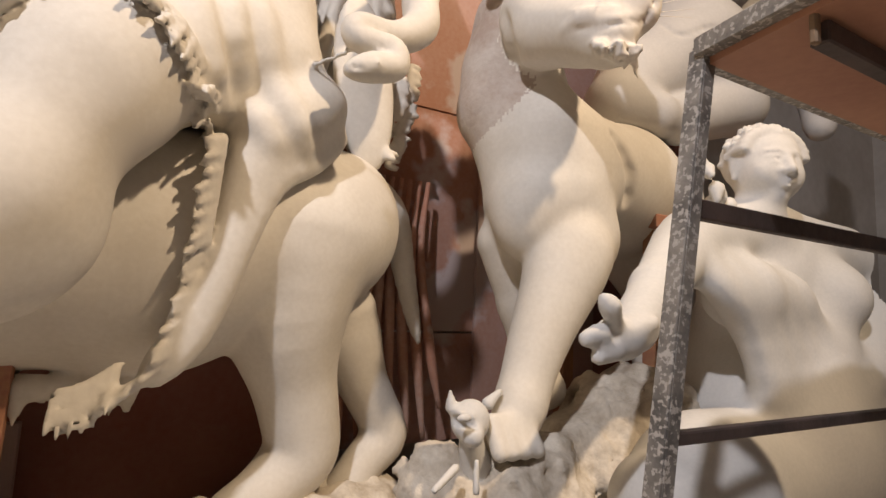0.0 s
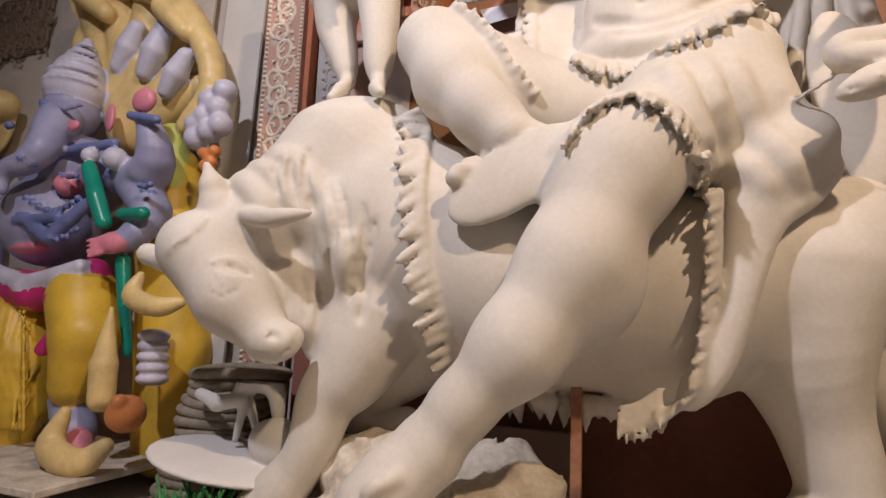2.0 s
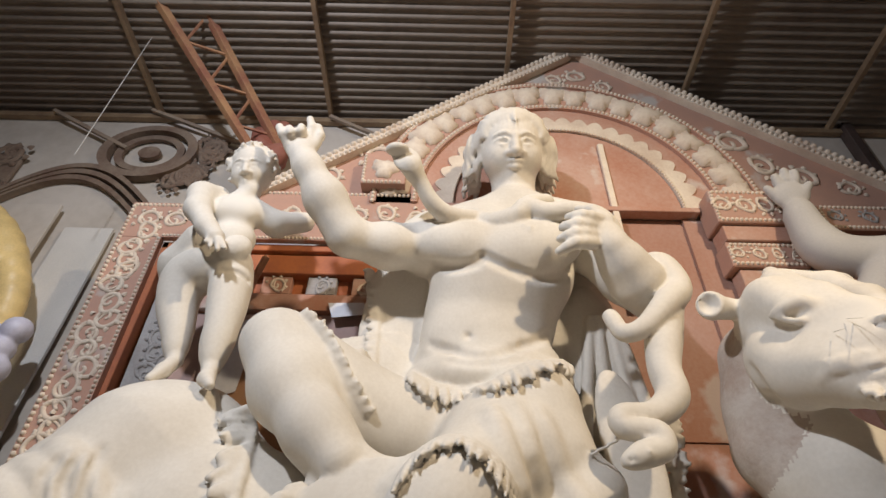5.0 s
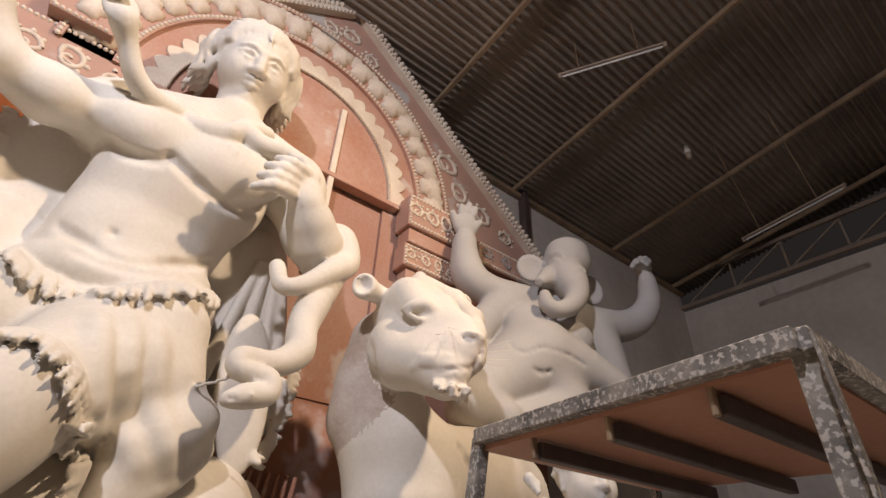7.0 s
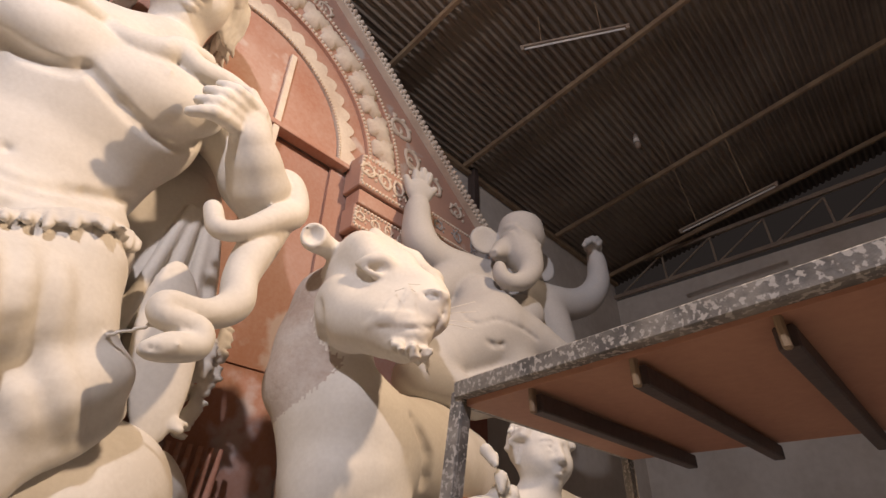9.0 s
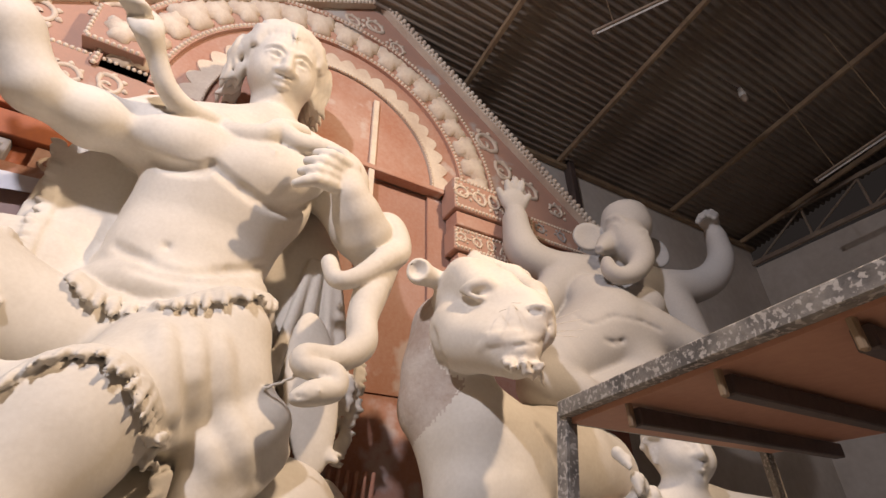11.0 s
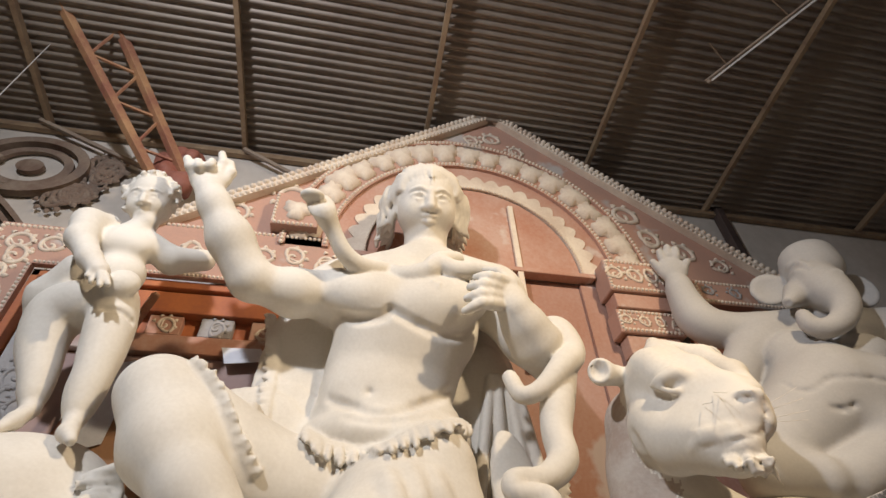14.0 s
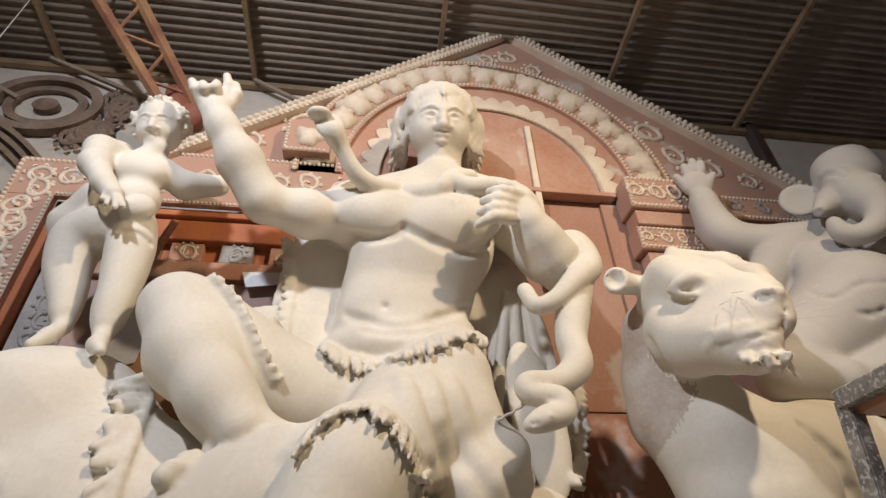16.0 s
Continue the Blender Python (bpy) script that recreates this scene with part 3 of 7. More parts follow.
# folded brown cloth strips behind the tail
cloth = tagged(new("hanging_cloth"), "brown folded cloth strips hanging against the painted board", "cloth")
for i in range(7):
    bm = bmesh.new()
    x, w, rnd = 0.98 + 0.065 * i, 0.045, random.Random(40 + i)
    pts = smooth_line([(x + 0.1, 3.2, 2.3, 0.02), (x + 0.03, 3.12, 1.8, 0.035), (x - 0.06 + 0.03 * i, 3.1, 1.2, 0.045), (x - 0.04 + 0.045 * i, 3.14, 0.55 + rnd.uniform(0, 0.3), 0.02)], 6)
    loops = [[bm.verts.new((p[0] + p[3] * math.cos(a) * 0.8, p[1] + p[3] * math.sin(a) * 0.8, p[2])) for a in np.linspace(0, 2 * math.pi, 8, endpoint=False)] for p in pts]
    for a, b in zip(loops[:-1], loops[1:]):
        for k in range(8):
            bm.faces.new((a[k], a[(k + 1) % 8], b[(k + 1) % 8], b[k]))
    bm.faces.new(loops[-1])
    solid("strip", bm, TERRA, cloth, smooth=True)


# ---- scaffold ----
scaffold = tagged(new("scaffold"), "steel angle scaffold splashed with plaster, brown plywood deck", "scaffold")


def angle_bar(name, a, b, size, mat, parent, flip=1):
    """An L-shaped rolled bar from a to b."""
    a, b = Vector(a), Vector(b)
    turn = Matrix.Translation(a) @ (b - a).to_track_quat("Y", "Z").to_matrix().to_4x4()
    bm = bmesh.new()
    add_box(bm, -size / 2, size / 2, 0, (b - a).length, -0.004, 0.004, 0.002, turn)
    x = flip * (size / 2 - 0.004)
    add_box(bm, x - 0.004, x + 0.004, 0, (b - a).length, -size, -0.0041, 0.002, turn)
    return solid(name, bm, mat, parent)


X0, X1, Y0, Y1, ZD = 0.99, 2.28, -0.16, 0.95, 2.1
bm = bmesh.new()
for z in (ZD + 0.015, ZD + 0.035):
    bm.faces.new([bm.verts.new((x, y, z)) for x, y in ((X0 + 0.02, Y0 + 0.02), (X1 - 0.02, Y0 + 0.02), (X1 - 0.02, Y1 - 0.02), (X0 + 0.16, Y1 - 0.02))])
bmesh.ops.bridge_loops(bm, edges=bm.edges[:])
solid("deck", bm, PLY, scaffold)
for a, b in (((X0, Y0, ZD + 0.05), (X0 + 0.15, Y1, ZD + 0.06)), ((X1, Y0, ZD + 0.05), (X1, Y1, ZD + 0.05)), ((X0, Y0, ZD + 0.05), (X1, Y0, ZD + 0.05)), ((X0 + 0.15, Y1, ZD + 0.05), (X1, Y1, ZD + 0.05))):
    beam("edge_bar", a, b, 0.045, 0.052, ANGLE, scaffold)
for y in (0.68, 0.37, 0.06):
    beam("joist", (X0 + 0.05 + 0.13 * (y - Y0), y, ZD - 0.02), (X1 - 0.03, y, ZD - 0.02), 0.04, 0.05, DARK, scaffold)
for x, y in ((X1, Y1), (X1, Y0)):
    angle_bar("leg", (x, y, 0), (x, y, ZD + 0.06), 0.05, ANGLE, scaffold)
angle_bar("leg", (0.79, Y1, 0), (X0 + 0.145, Y1, ZD + 0.06), 0.045, ANGLE, scaffold)
angle_bar("leg", (X0 + 0.02, Y0, ZD + 0.05), (X0 + 0.18, Y0 + 0.02, 0.0), 0.06, ANGLE, scaffold)
beam("brace", (1.07, Y1, 1.74), (X1, Y1, 1.74), 0.03, 0.05, DARK, scaffold)
beam("brace", (0.98, Y1, 1.2), (X1, Y1, 1.2), 0.03, 0.03, DARK, scaffold)
beam("brace", (X1, Y0, 1.2), (X1, Y1, 1.2), 0.03, 0.03, DARK, scaffold)
for y in (0.68, 0.37, 0.06):
    bm = bmesh.new()
    add_box(bm, X0 + 0.02 + 0.135 * (y - Y0), X0 + 0.04 + 0.135 * (y - Y0), y - 0.008, y + 0.008, ZD - 0.05, ZD + 0.02, 0.004)
    solid("tie", bm, STEEL, scaffold)


# ---- roof fittings ----
def tube_light(name, a, b, hang, mat_body, label):
    """A hanging batten with a lamp tube, unlit, on two rods."""
    a, b = Vector(a), Vector(b)
    d = (b - a).normalized()
    thing = tagged(new(name), label, "tube light", "hanging tube lights")
    beam("batten", a, b, 0.045, 0.03, mat_body, thing)
    beam("tube", a + d * 0.05 - Vector((0, 0, 0.045)), b - d * 0.05 - Vector((0, 0, 0.045)), 0.028, 0.028, PALE, thing, "unlit white glass tube", 0.012)
    for s in (0.0, 1.0):
        p = a + (b - a) * (0.02 + 0.96 * s) - Vector((0, 0, 0.04))
        beam("holder", p - d * 0.02, p + d * 0.02, 0.04, 0.05, mat_body, thing)
    for s in (0.2, 0.75):
        p = a + (b - a) * s
        beam("rod", p, (p.x + hang * 0.1, p.y, roof_z(p.y) + 0.06), 0.012, 0.012, STEEL, thing)
    return thing


TIN = material("dusty_batten", (0.34, 0.27, 0.2), (0.24, 0.18, 0.14), 0.6, 3, 30, 0.1)
tube_light("tube_light", (7.75, 1.9, 6.55), (7.55, 0.35, 6.62), -8, TIN, "unlit tube light batten hanging from the tin roof")
tube_light("tube_light", (3.51, 2.04, 7.2), (4.20, 0.92, 7.3), 0, TIN, "unlit tube light batten under the steel rafters")
holder = tagged(new("bulb_holder"), "small lamp holder with a bulb hanging on a wire", "bulb")
px = (6.17, 1.75, 7.41)
beam("wire", (px[0], px[1], px[2] + 0.05), (px[0] - 0.25, px[1] + 0.1, roof_z(px[1]) - 0.02), 0.01, 0.01, DARK, holder)
bm = bmesh.new()
bmesh.ops.create_cone(bm, cap_ends=True, segments=10, radius1=0.05, radius2=0.03, depth=0.14, matrix=Matrix.Translation((px[0], px[1], px[2])))
solid("socket", bm, PALE, holder, smooth=True)
bm = bmesh.new()
bmesh.ops.create_uvsphere(bm, u_segments=10, v_segments=8, radius=0.06, matrix=Matrix.Translation((px[0] + 0.02, px[1], px[2] - 0.12)) @ Matrix.Diagonal((0.8, 0.8, 1.3, 1)))
solid("bulb", bm, TIN, holder, smooth=True)

# truss on the east wall
truss = tagged(new("roof_truss"), "brown steel lattice truss along the side wall top", "truss", "steel trusses")
for z in (EAVE - 0.55, EAVE + 0.1):
    beam("chord", (RIGHT - 0.1, BACK, z), (RIGHT - 0.1, -4.0, z + (0.2 if z > EAVE else 0.1)), 0.08, 0.08, TIN, truss)
for i in range(8):
    y = BACK - 0.2 - i * 1.0
    beam("lacing", (RIGHT - 0.1, y, EAVE - 0.52), (RIGHT - 0.1, y - 1.0, EAVE + 0.1), 0.035, 0.035, TIN, truss)
    beam("strut", (RIGHT - 0.1, y - 1.0, EAVE - 0.52), (RIGHT - 0.1, y - 1.0, EAVE + 0.1), 0.04, 0.04, TIN, truss)
# lattice mast behind the raised hand
mast = tagged(new("roof_truss"), "rusty orange lattice truss rising to the roof", "truss", "steel trusses")
a, b = Vector((-2.35, 3.75, 6.1)), Vector((-3.75, 2.6, 8.0))
side = Vector((0.2, 0.02, 0.12))
for s in (-1, 1):
    beam("chord", a + side * s * 0.6, b + side * s, 0.09, 0.09, RUST, mast)
for i in range(9):
    p, q = a + (b - a) * (i / 9), a + (b - a) * ((i + 1) / 9)
    s = 1 if i % 2 else -1
    beam("lacing", p + side * s * 0.8, q - side * s * 0.8, 0.03, 0.03, RUST, mast)
bundle = Clay((-2.85, 3.3, 5.8), (-2.0, 4.1, 7.0), 0.03)
for i in range(26):
    r = random.Random(i)
    bundle.ball((-2.42 + r.uniform(-0.16, 0.16), 3.7 + r.uniform(-0.1, 0.1), 6.35 + r.uniform(-0.3, 0.35), 0.12 * r.uniform(0.6, 1.2)), (1, 0.8, 1.2), k=0.04)
bundle.roughen(6.0, 0.03)
bundle.skin("red_cloth", MAROON, "dark red cloth bundle tied round the rusty truss", "cloth")
post = tagged(box("column", 4.95, 5.07, BACK - 0.16, BACK - 0.02, 0, EAVE - 0.1, DARK), "dark steel column against the cement wall", "column", kind="structure")
for i, (p, q) in enumerate((((-5.6, 4.0, 7.25), (-4.4, 4.05, 6.6)), ((-4.3, 4.0, 7.3), (-2.9, 4.05, 6.7)), ((-1.9, 4.0, 7.25), (-0.9, 4.05, 6.75)))):
    tagged(beam("wall_brace", p, q, 0.05, 0.05, TIN), "thin steel brace under the eave", "brace", "eave braces", "structure")
tagged(beam("hanging_wire", (-3.9, 3.0, 7.4), (-3.95, 3.05, 5.4), 0.008, 0.008, PALE), "thin pale wire hanging from the roof", "wire")

# relief ornaments leaning on the rear wall
OLD = material("old_brown_plaster", (0.26, 0.2, 0.15), (0.17, 0.11, 0.08), 0.9, 3, 30, 0.5)


def relief(name, x, z, w, h, y, mat, seed, label, wheel=False):
    thing = tagged(new(name), label, "relief", "wall reliefs")
    rnd = random.Random(seed)
    if wheel:
        for r0, r1, d in ((0.0, 0.14, 0.06), (0.34, 0.44, 0.05), (0.5, 0.62, 0.1)):
            bm = bmesh.new()
            n = 36
            rows = [[bm.verts.new((x + r * w * math.cos(a), y - dd, z + r * h * math.sin(a))) for a in np.linspace(0, 2 * math.pi, n, endpoint=False)] for r, dd in ((max(r0, 0.001), 0), (max(r0, 0.001), d), (r1, d), (r1, 0))]
            for p, q in zip(rows[:-1], rows[1:]):
                for k in range(n):
                    bm.faces.new((p[k], p[(k + 1) % n], q[(k + 1) % n], q[k]))
            solid("ring", bm, mat, thing)
    count = 26 if not wheel else 14
    for i in range(count):
        ob = new("scroll", OLD_SCROLL)
        ob.parent = thing
        if wheel:
            a = rnd.uniform(-1.0, 0.6)
            ox, oz = 0.78 * w * math.cos(a), 0.78 * h * math.sin(a)
        else:
            ox, oz = rnd.uniform(-0.5, 0.5) * w, rnd.uniform(-0.5, 0.5) * h
        ob.matrix_basis = Matrix.LocRotScale((x + ox, y - 0.03, z + oz), Euler((0, rnd.uniform(0, 6.28), 0)), [rnd.uniform(0.3, 0.5)] * 3)
    if not wheel:
        bm = bmesh.new()
        add_box(bm, x - w / 2, x + w / 2, y - 0.02, y + 0.04, z - h / 2, z + h / 2, 0.02)
        solid("backing", bm, mat, thing)
    return thing


OLD_SCROLL = SCROLL.copy()
OLD_SCROLL.materials[0] = OLD
relief("wall_relief", -4.1, 6.55, 1.0, 0.75, 4.12, OLD, 1, "old brown plaster wheel relief leaning on the wall", True)
relief("wall_relief", -8.4, 5.6, 1.3, 0.9, 4.1, OLD, 2, "old brown carved plaster panel hung on the wall")
relief("wall_relief", -6.4, 6.0, 1.5, 1.0, 4.1, OLD, 3, "old brown carved plaster panel hung on the wall")
for i in range(3):
    bm = bmesh.new()
    pts = [(-5.9 + 0.12 * k + i * 0.05, 5.3 + 0.75 * math.sin(0.15 + k * 0.165) + i * 0.08) for k in range(20)]
    for (x0, z0), (x1, z1) in zip(pts[:-1], pts[1:]):
        v = [bm.verts.new((x, y, z)) for x, z in ((x0, z0), (x1, z1), (x1, z1 + 0.07), (x0, z0 + 0.07)) for y in (4.05 - 0.02 * i, 4.14)]
        bm.faces.new((v[0], v[2], v[4], v[6])), bm.faces.new((v[6], v[4], v[5], v[7])), bm.faces.new((v[0], v[1], v[3], v[2]))
    tagged(solid("arch_moulding", bm, OLD), "curved brown plaster moulding on the rear wall", "moulding", "curved mouldings")
for i, x in enumerate((-5.3, -4.6, -3.9)):
    tagged(box("stored_board", x, x + 0.55, 3.9 + 0.04 * i, 3.94 + 0.04 * i, 0.02, 5.7 - 0.3 * (i % 2), PALE if i % 2 else WALL, m=Matrix.Translation((0, 0.02, 0)) @ pose(0, 0, 0, -1.2)), "grey board leaning against the cement wall", "board", "leaning boards")


# ---- the great seated figure ----
def curl_row(c, points, r, k=0.02, seed=3):
    """Small twisted locks along a line."""
    rnd = random.Random(seed)
    for p in smooth_line(points, 5):
        q = [p[0] + rnd.uniform(-r, r), p[1] + rnd.uniform(-r, r), p[2] + rnd.uniform(-r, r), r * rnd.uniform(0.6, 1.1)]
        e = [q[0] + rnd.uniform(-1, 1) * r, q[1] - r * 0.8, q[2] - rnd.uniform(0.5, 2) * r, r * 0.5]
        c.limb([q, e], k)



# ---- heads ----
class Head:
    """Puts features on a head by its own axes: across, up and ahead, in units of the head's half width."""

    def __init__(self, clay, centre, size, yaw=0, pitch=0, roll=0):
        self.c, self.size = clay, size
        self.m = Matrix.Translation(centre[:3]) @ pose(0, 0, 0, pitch, roll, yaw)
        self.turn = (pitch, roll, yaw)

    def at(self, x, up, ahead, r=1.0):
        p = self.m @ Vector((x * self.size, -ahead * self.size, up * self.size))
        return (p.x, p.y, p.z, r * self.size)

    def ball(self, x, up, ahead, rx, ru, ra, k=0.15, cut=False):
        p = self.at(x, up, ahead)
        self.c.ball(p, (rx, ra, ru), self.turn, k * self.size, cut)

    def limb(self, points, k=0.08, cut=False, curve=0):
        self.c.limb([self.at(*p) for p in points], k * self.size, cut, curve)


def human_face(h, hair=True):
    h.ball(0, 0.1, -0.05, 0.94, 1.1, 1.0)
    h.ball(0, -0.5, 0.22, 0.76, 0.6, 0.68, 0.4)
    h.ball(0, -0.98, 0.56, 0.26, 0.2, 0.26, 0.25)
    for s in (-1, 1):
        h.ball(0.42 * s, -0.33, 0.58, 0.3, 0.3, 0.26, 0.3)
        h.ball(0.38 * s, 0.05, 1.1, 0.24, 0.11, 0.2, 0.16, True)
        h.ball(0.37 * s, 0.05, 0.77, 0.17, 0.1, 0.13, 0.03)
        h.limb([(0.16 * s, 0.02, 0.95, 0.03), (0.28 * s, 0.1, 0.93, 0.035), (0.42 * s, 0.11, 0.89, 0.035), (0.6 * s, 0.03, 0.78, 0.03)], 0.03, curve=3)
        h.limb([(0.18 * s, -0.01, 0.94, 0.025), (0.37 * s, -0.09, 0.93, 0.03), (0.56 * s, -0.01, 0.8, 0.025)], 0.03, curve=3)
        h.limb([(0.12 * s, 0.22, 0.95, 0.02), (0.35 * s, 0.31, 0.9, 0.022), (0.66 * s, 0.2, 0.71, 0.016)], 0.08, curve=3)
        h.ball(0.19 * s, -0.34, 0.97, 0.12, 0.09, 0.13, 0.06)
        h.ball(0.075 * s, -0.4, 1.08, 0.045, 0.04, 0.06, 0.02, True)
        h.ball(0.96 * s, -0.08, -0.02, 0.1, 0.3, 0.2, 0.06)
        h.ball(1.02 * s, -0.05, 0.08, 0.05, 0.18, 0.1, 0.04, True)
        h.ball(0.97 * s, -0.42, 0.02, 0.08, 0.14, 0.08, 0.04)
    h.limb([(0, 0.2, 0.93, 0.08), (0, -0.1, 1.02, 0.1), (0, -0.3, 1.1, 0.16)], 0.12)
    h.limb([(-0.34, -0.63, 0.78, 0.03), (-0.12, -0.56, 0.96, 0.065), (0, -0.58, 0.98, 0.06), (0.12, -0.56, 0.96, 0.065), (0.34, -0.63, 0.78, 0.03)], 0.03, curve=2)
    h.limb([(-0.22, -0.68, 0.82, 0.03), (0, -0.73, 0.94, 0.085), (0.22, -0.68, 0.82, 0.03)], 0.05, curve=3)
    h.limb([(-0.28, -0.645, 0.87, 0.022), (0, -0.65, 1.03, 0.022), (0.28, -0.645, 0.87, 0.022)], 0.02, True, 3)


def curly_hair(h, seed, size=0.12, count=90, front=0.45):
    """A cap of small curls over the top, sides and back of a head."""
    rnd = random.Random(seed)
    h.ball(0, 0.3, -0.3, 1.03, 1.0, 0.98, 0.04)
    for _ in range(count):
        a, e = rnd.uniform(-2.2, 2.2), rnd.uniform(-0.1, 1.5)
        x, z, y = math.cos(e) * math.sin(a), math.sin(e), math.cos(e) * math.cos(a)
        if y > front and z < 0.72:
            continue
        p = (1.03 * x, 0.25 + 0.98 * z, -0.18 + 1.0 * y)
        t = rnd.uniform(0, 6.28)
        h.limb([(*p, size), (p[0] + size * 1.3 * math.cos(t), p[1] + size * 1.3 * math.sin(t), p[2] + size * 0.5, size * 0.7), (p[0] + size * 1.6 * math.cos(t + 0.9), p[1] + size * 1.6 * math.sin(t + 0.9), p[2] + size * 0.2, size * 0.35)], 0.03)


def deity():
    c = Clay((-2.1, 1.25, 0.15), (1.9, 3.28, 5.75), 0.0165)
    # torso
    c.ball((0.12, 2.86, 4.02, 0.561), (1, 0.66, 0.95))
    c.ball((0.02, 2.92, 3.6, 0.482), (1, 0.62, 1.0), k=0.12)
    c.ball((-0.05, 2.86, 3.38, 0.395), (1.08, 0.62, 0.72), k=0.1)
    c.ball((-0, 2.92, 3.27, 0.505), (1, 0.6, 0.36), k=0.05)
    c.ball((-0.18, 2.62, 4.09, 0.309), (1.05, 0.52, 0.6), (0, 6, 0), k=0.05)
    c.ball((0.34, 2.6, 4.06, 0.345), (1.05, 0.52, 0.6), (0, -6, 0), k=0.05)
    c.limb([(-0.37, 2.86, 4.31, 0.234), (0.26, 2.92, 4.63, 0.232), (0.82, 2.86, 4.4, 0.245)], k=0.12)
    # hips and wrap
    c.ball((0.01, 2.93, 3.11, 0.57), (1, 0.66, 0.42), k=0.05)
    c.ball((0.06, 2.98, 2.84, 0.545), (1, 0.6, 0.85), k=0.1)
    # head
    c.limb([(0.28, 2.95, 4.71, 0.217), (0.3, 3.02, 5.2, 0.18)], k=0.05)
    h = Head(c, (0.27, 2.8, 5.31, 0.31), 0.3, 0, 31, 0)
    human_face(h)
    h.limb([(0, 0.5, 1.0, 0.03), (0, 0.66, 0.9, 0.03)], 0.03)
    # hair
    curly_hair(h, 5, 0.1, 110, 0.5)
    for j in range(27):
        a = -1.75 + j * 0.135
        rnd = random.Random(j + 50)
        w = rnd.uniform(-0.05, 0.05)
        h.limb([(0.74 * math.sin(a) + w, 0.3 + 0.4 * math.cos(a), 0.86 - 0.4 * abs(math.sin(a)), 0.05), (0.86 * math.sin(a), 0.42 + 0.62 * math.cos(a), 0.62 - 0.2 * abs(math.sin(a)), 0.085), (1.0 * math.sin(a) + w, 0.42 + 0.78 * math.cos(a), 0.2, 0.09), (1.12 * math.sin(a), 0.3 + 0.85 * math.cos(a), -0.3, 0.08)], 0.03, curve=3)
    for s in (-1, 1):
        for j in range(13):
            rnd = random.Random(j * 3 + s)
            x, y, z = (0.98 + 0.17 * (j % 3)) * s, 0.15 - 0.09 * j, 0.35 - 0.05 * j
            w = rnd.uniform(-0.08, 0.08)
            h.limb([(x * 0.92, z + 0.2, y, 0.08), (x + w, z - 0.15, y + 0.06, 0.09), (x - w, z - 0.5, y - 0.04, 0.085), (x + w, z - 0.85, y, 0.075), (x * 1.1 - w, z - 1.15, y - 0.1, 0.03)], 0.07, curve=3)
    # raised arm
    c.ball((-0.44, 2.82, 4.22, 0.246), k=0.1)
    c.limb([(-0.48, 2.8, 4.19, 0.177), (-0.74, 2.68, 4.08, 0.158), (-1, 2.56, 4.06, 0.137)], k=0.1)
    c.ball((-0.73, 2.62, 4.07, 0.157), (1.1, 0.8, 0.85), (0, 10, 0), k=0.1)
    c.limb([(-1.05, 2.54, 4.09, 0.154), (-1.22, 2.42, 4.33, 0.148), (-1.37, 2.33, 4.56, 0.103), (-1.43, 2.31, 4.66, 0.097)], k=0.08)
    c.ball((-1.46, 2.3, 4.78, 0.141), (0.95, 0.55, 0.95), k=0.05)
    for a, b, d in (((-1.55, 2.27, 4.75, 0.037), (-1.59, 2.22, 4.81, 0.037), (-1.64, 2.24, 4.91, 0.033)), ((-1.51, 2.26, 4.8, 0.041), (-1.52, 2.2, 4.8, 0.037), (-1.55, 2.22, 4.87, 0.033)),
                    ((-1.45, 2.26, 4.82, 0.041), (-1.45, 2.2, 4.82, 0.037), (-1.46, 2.22, 4.89, 0.033)), ((-1.39, 2.28, 4.83, 0.042), (-1.39, 2.26, 4.93, 0.038), (-1.43, 2.27, 5.05, 0.03)), ((-1.35, 2.3, 4.77, 0.042), (-1.32, 2.28, 4.86, 0.038), (-1.35, 2.28, 4.96, 0.034))):
        c.limb([a, b, d], k=0.018)
    # bent arm and the hand on the chest
    c.ball((0.85, 2.85, 4.33, 0.252), k=0.1)
    c.limb([(0.85, 2.84, 4.28, 0.232), (1.02, 2.7, 3.87, 0.192), (1.13, 2.62, 3.64, 0.163)], k=0.08)
    c.limb([(1.113, 2.56, 3.681, 0.165), (0.984, 2.48, 3.691, 0.178), (0.89, 2.4, 3.773, 0.155), (0.815, 2.34, 3.854, 0.128)], k=0.05)
    c.ball((0.769, 2.31, 3.947, 0.139), (1, 0.55, 0.95), (0, 35, 0), k=0.04)
    c.limb([(0.731, 2.27, 4.054, 0.05), (0.609, 2.21, 4.032, 0.044), (0.524, 2.25, 4.049, 0.031)], k=0.012, curve=2)
    c.limb([(0.691, 2.27, 3.988, 0.051), (0.562, 2.21, 3.956, 0.044), (0.473, 2.25, 3.957, 0.031)], k=0.012, curve=2)
    c.limb([(0.667, 2.27, 3.916, 0.05), (0.54, 2.21, 3.875, 0.043), (0.447, 2.25, 3.86, 0.03)], k=0.012, curve=2)
    c.limb([(0.66, 2.27, 3.846, 0.05), (0.533, 2.21, 3.797, 0.042), (0.425, 2.25, 3.753, 0.03)], k=0.012, curve=2)
    c.limb([(0.797, 2.3, 4.065, 0.059), (0.716, 2.3, 4.154, 0.048), (0.63, 2.34, 4.203, 0.032)], k=0.02)
    # folded leg
    c.limb([(-0.22, 2.92, 2.67, 0.311), (-0.67, 2.78, 2.76, 0.286), (-1.02, 2.62, 2.93, 0.259), (-1.3, 2.5, 3.17, 0.193)], k=0.1, curve=3)
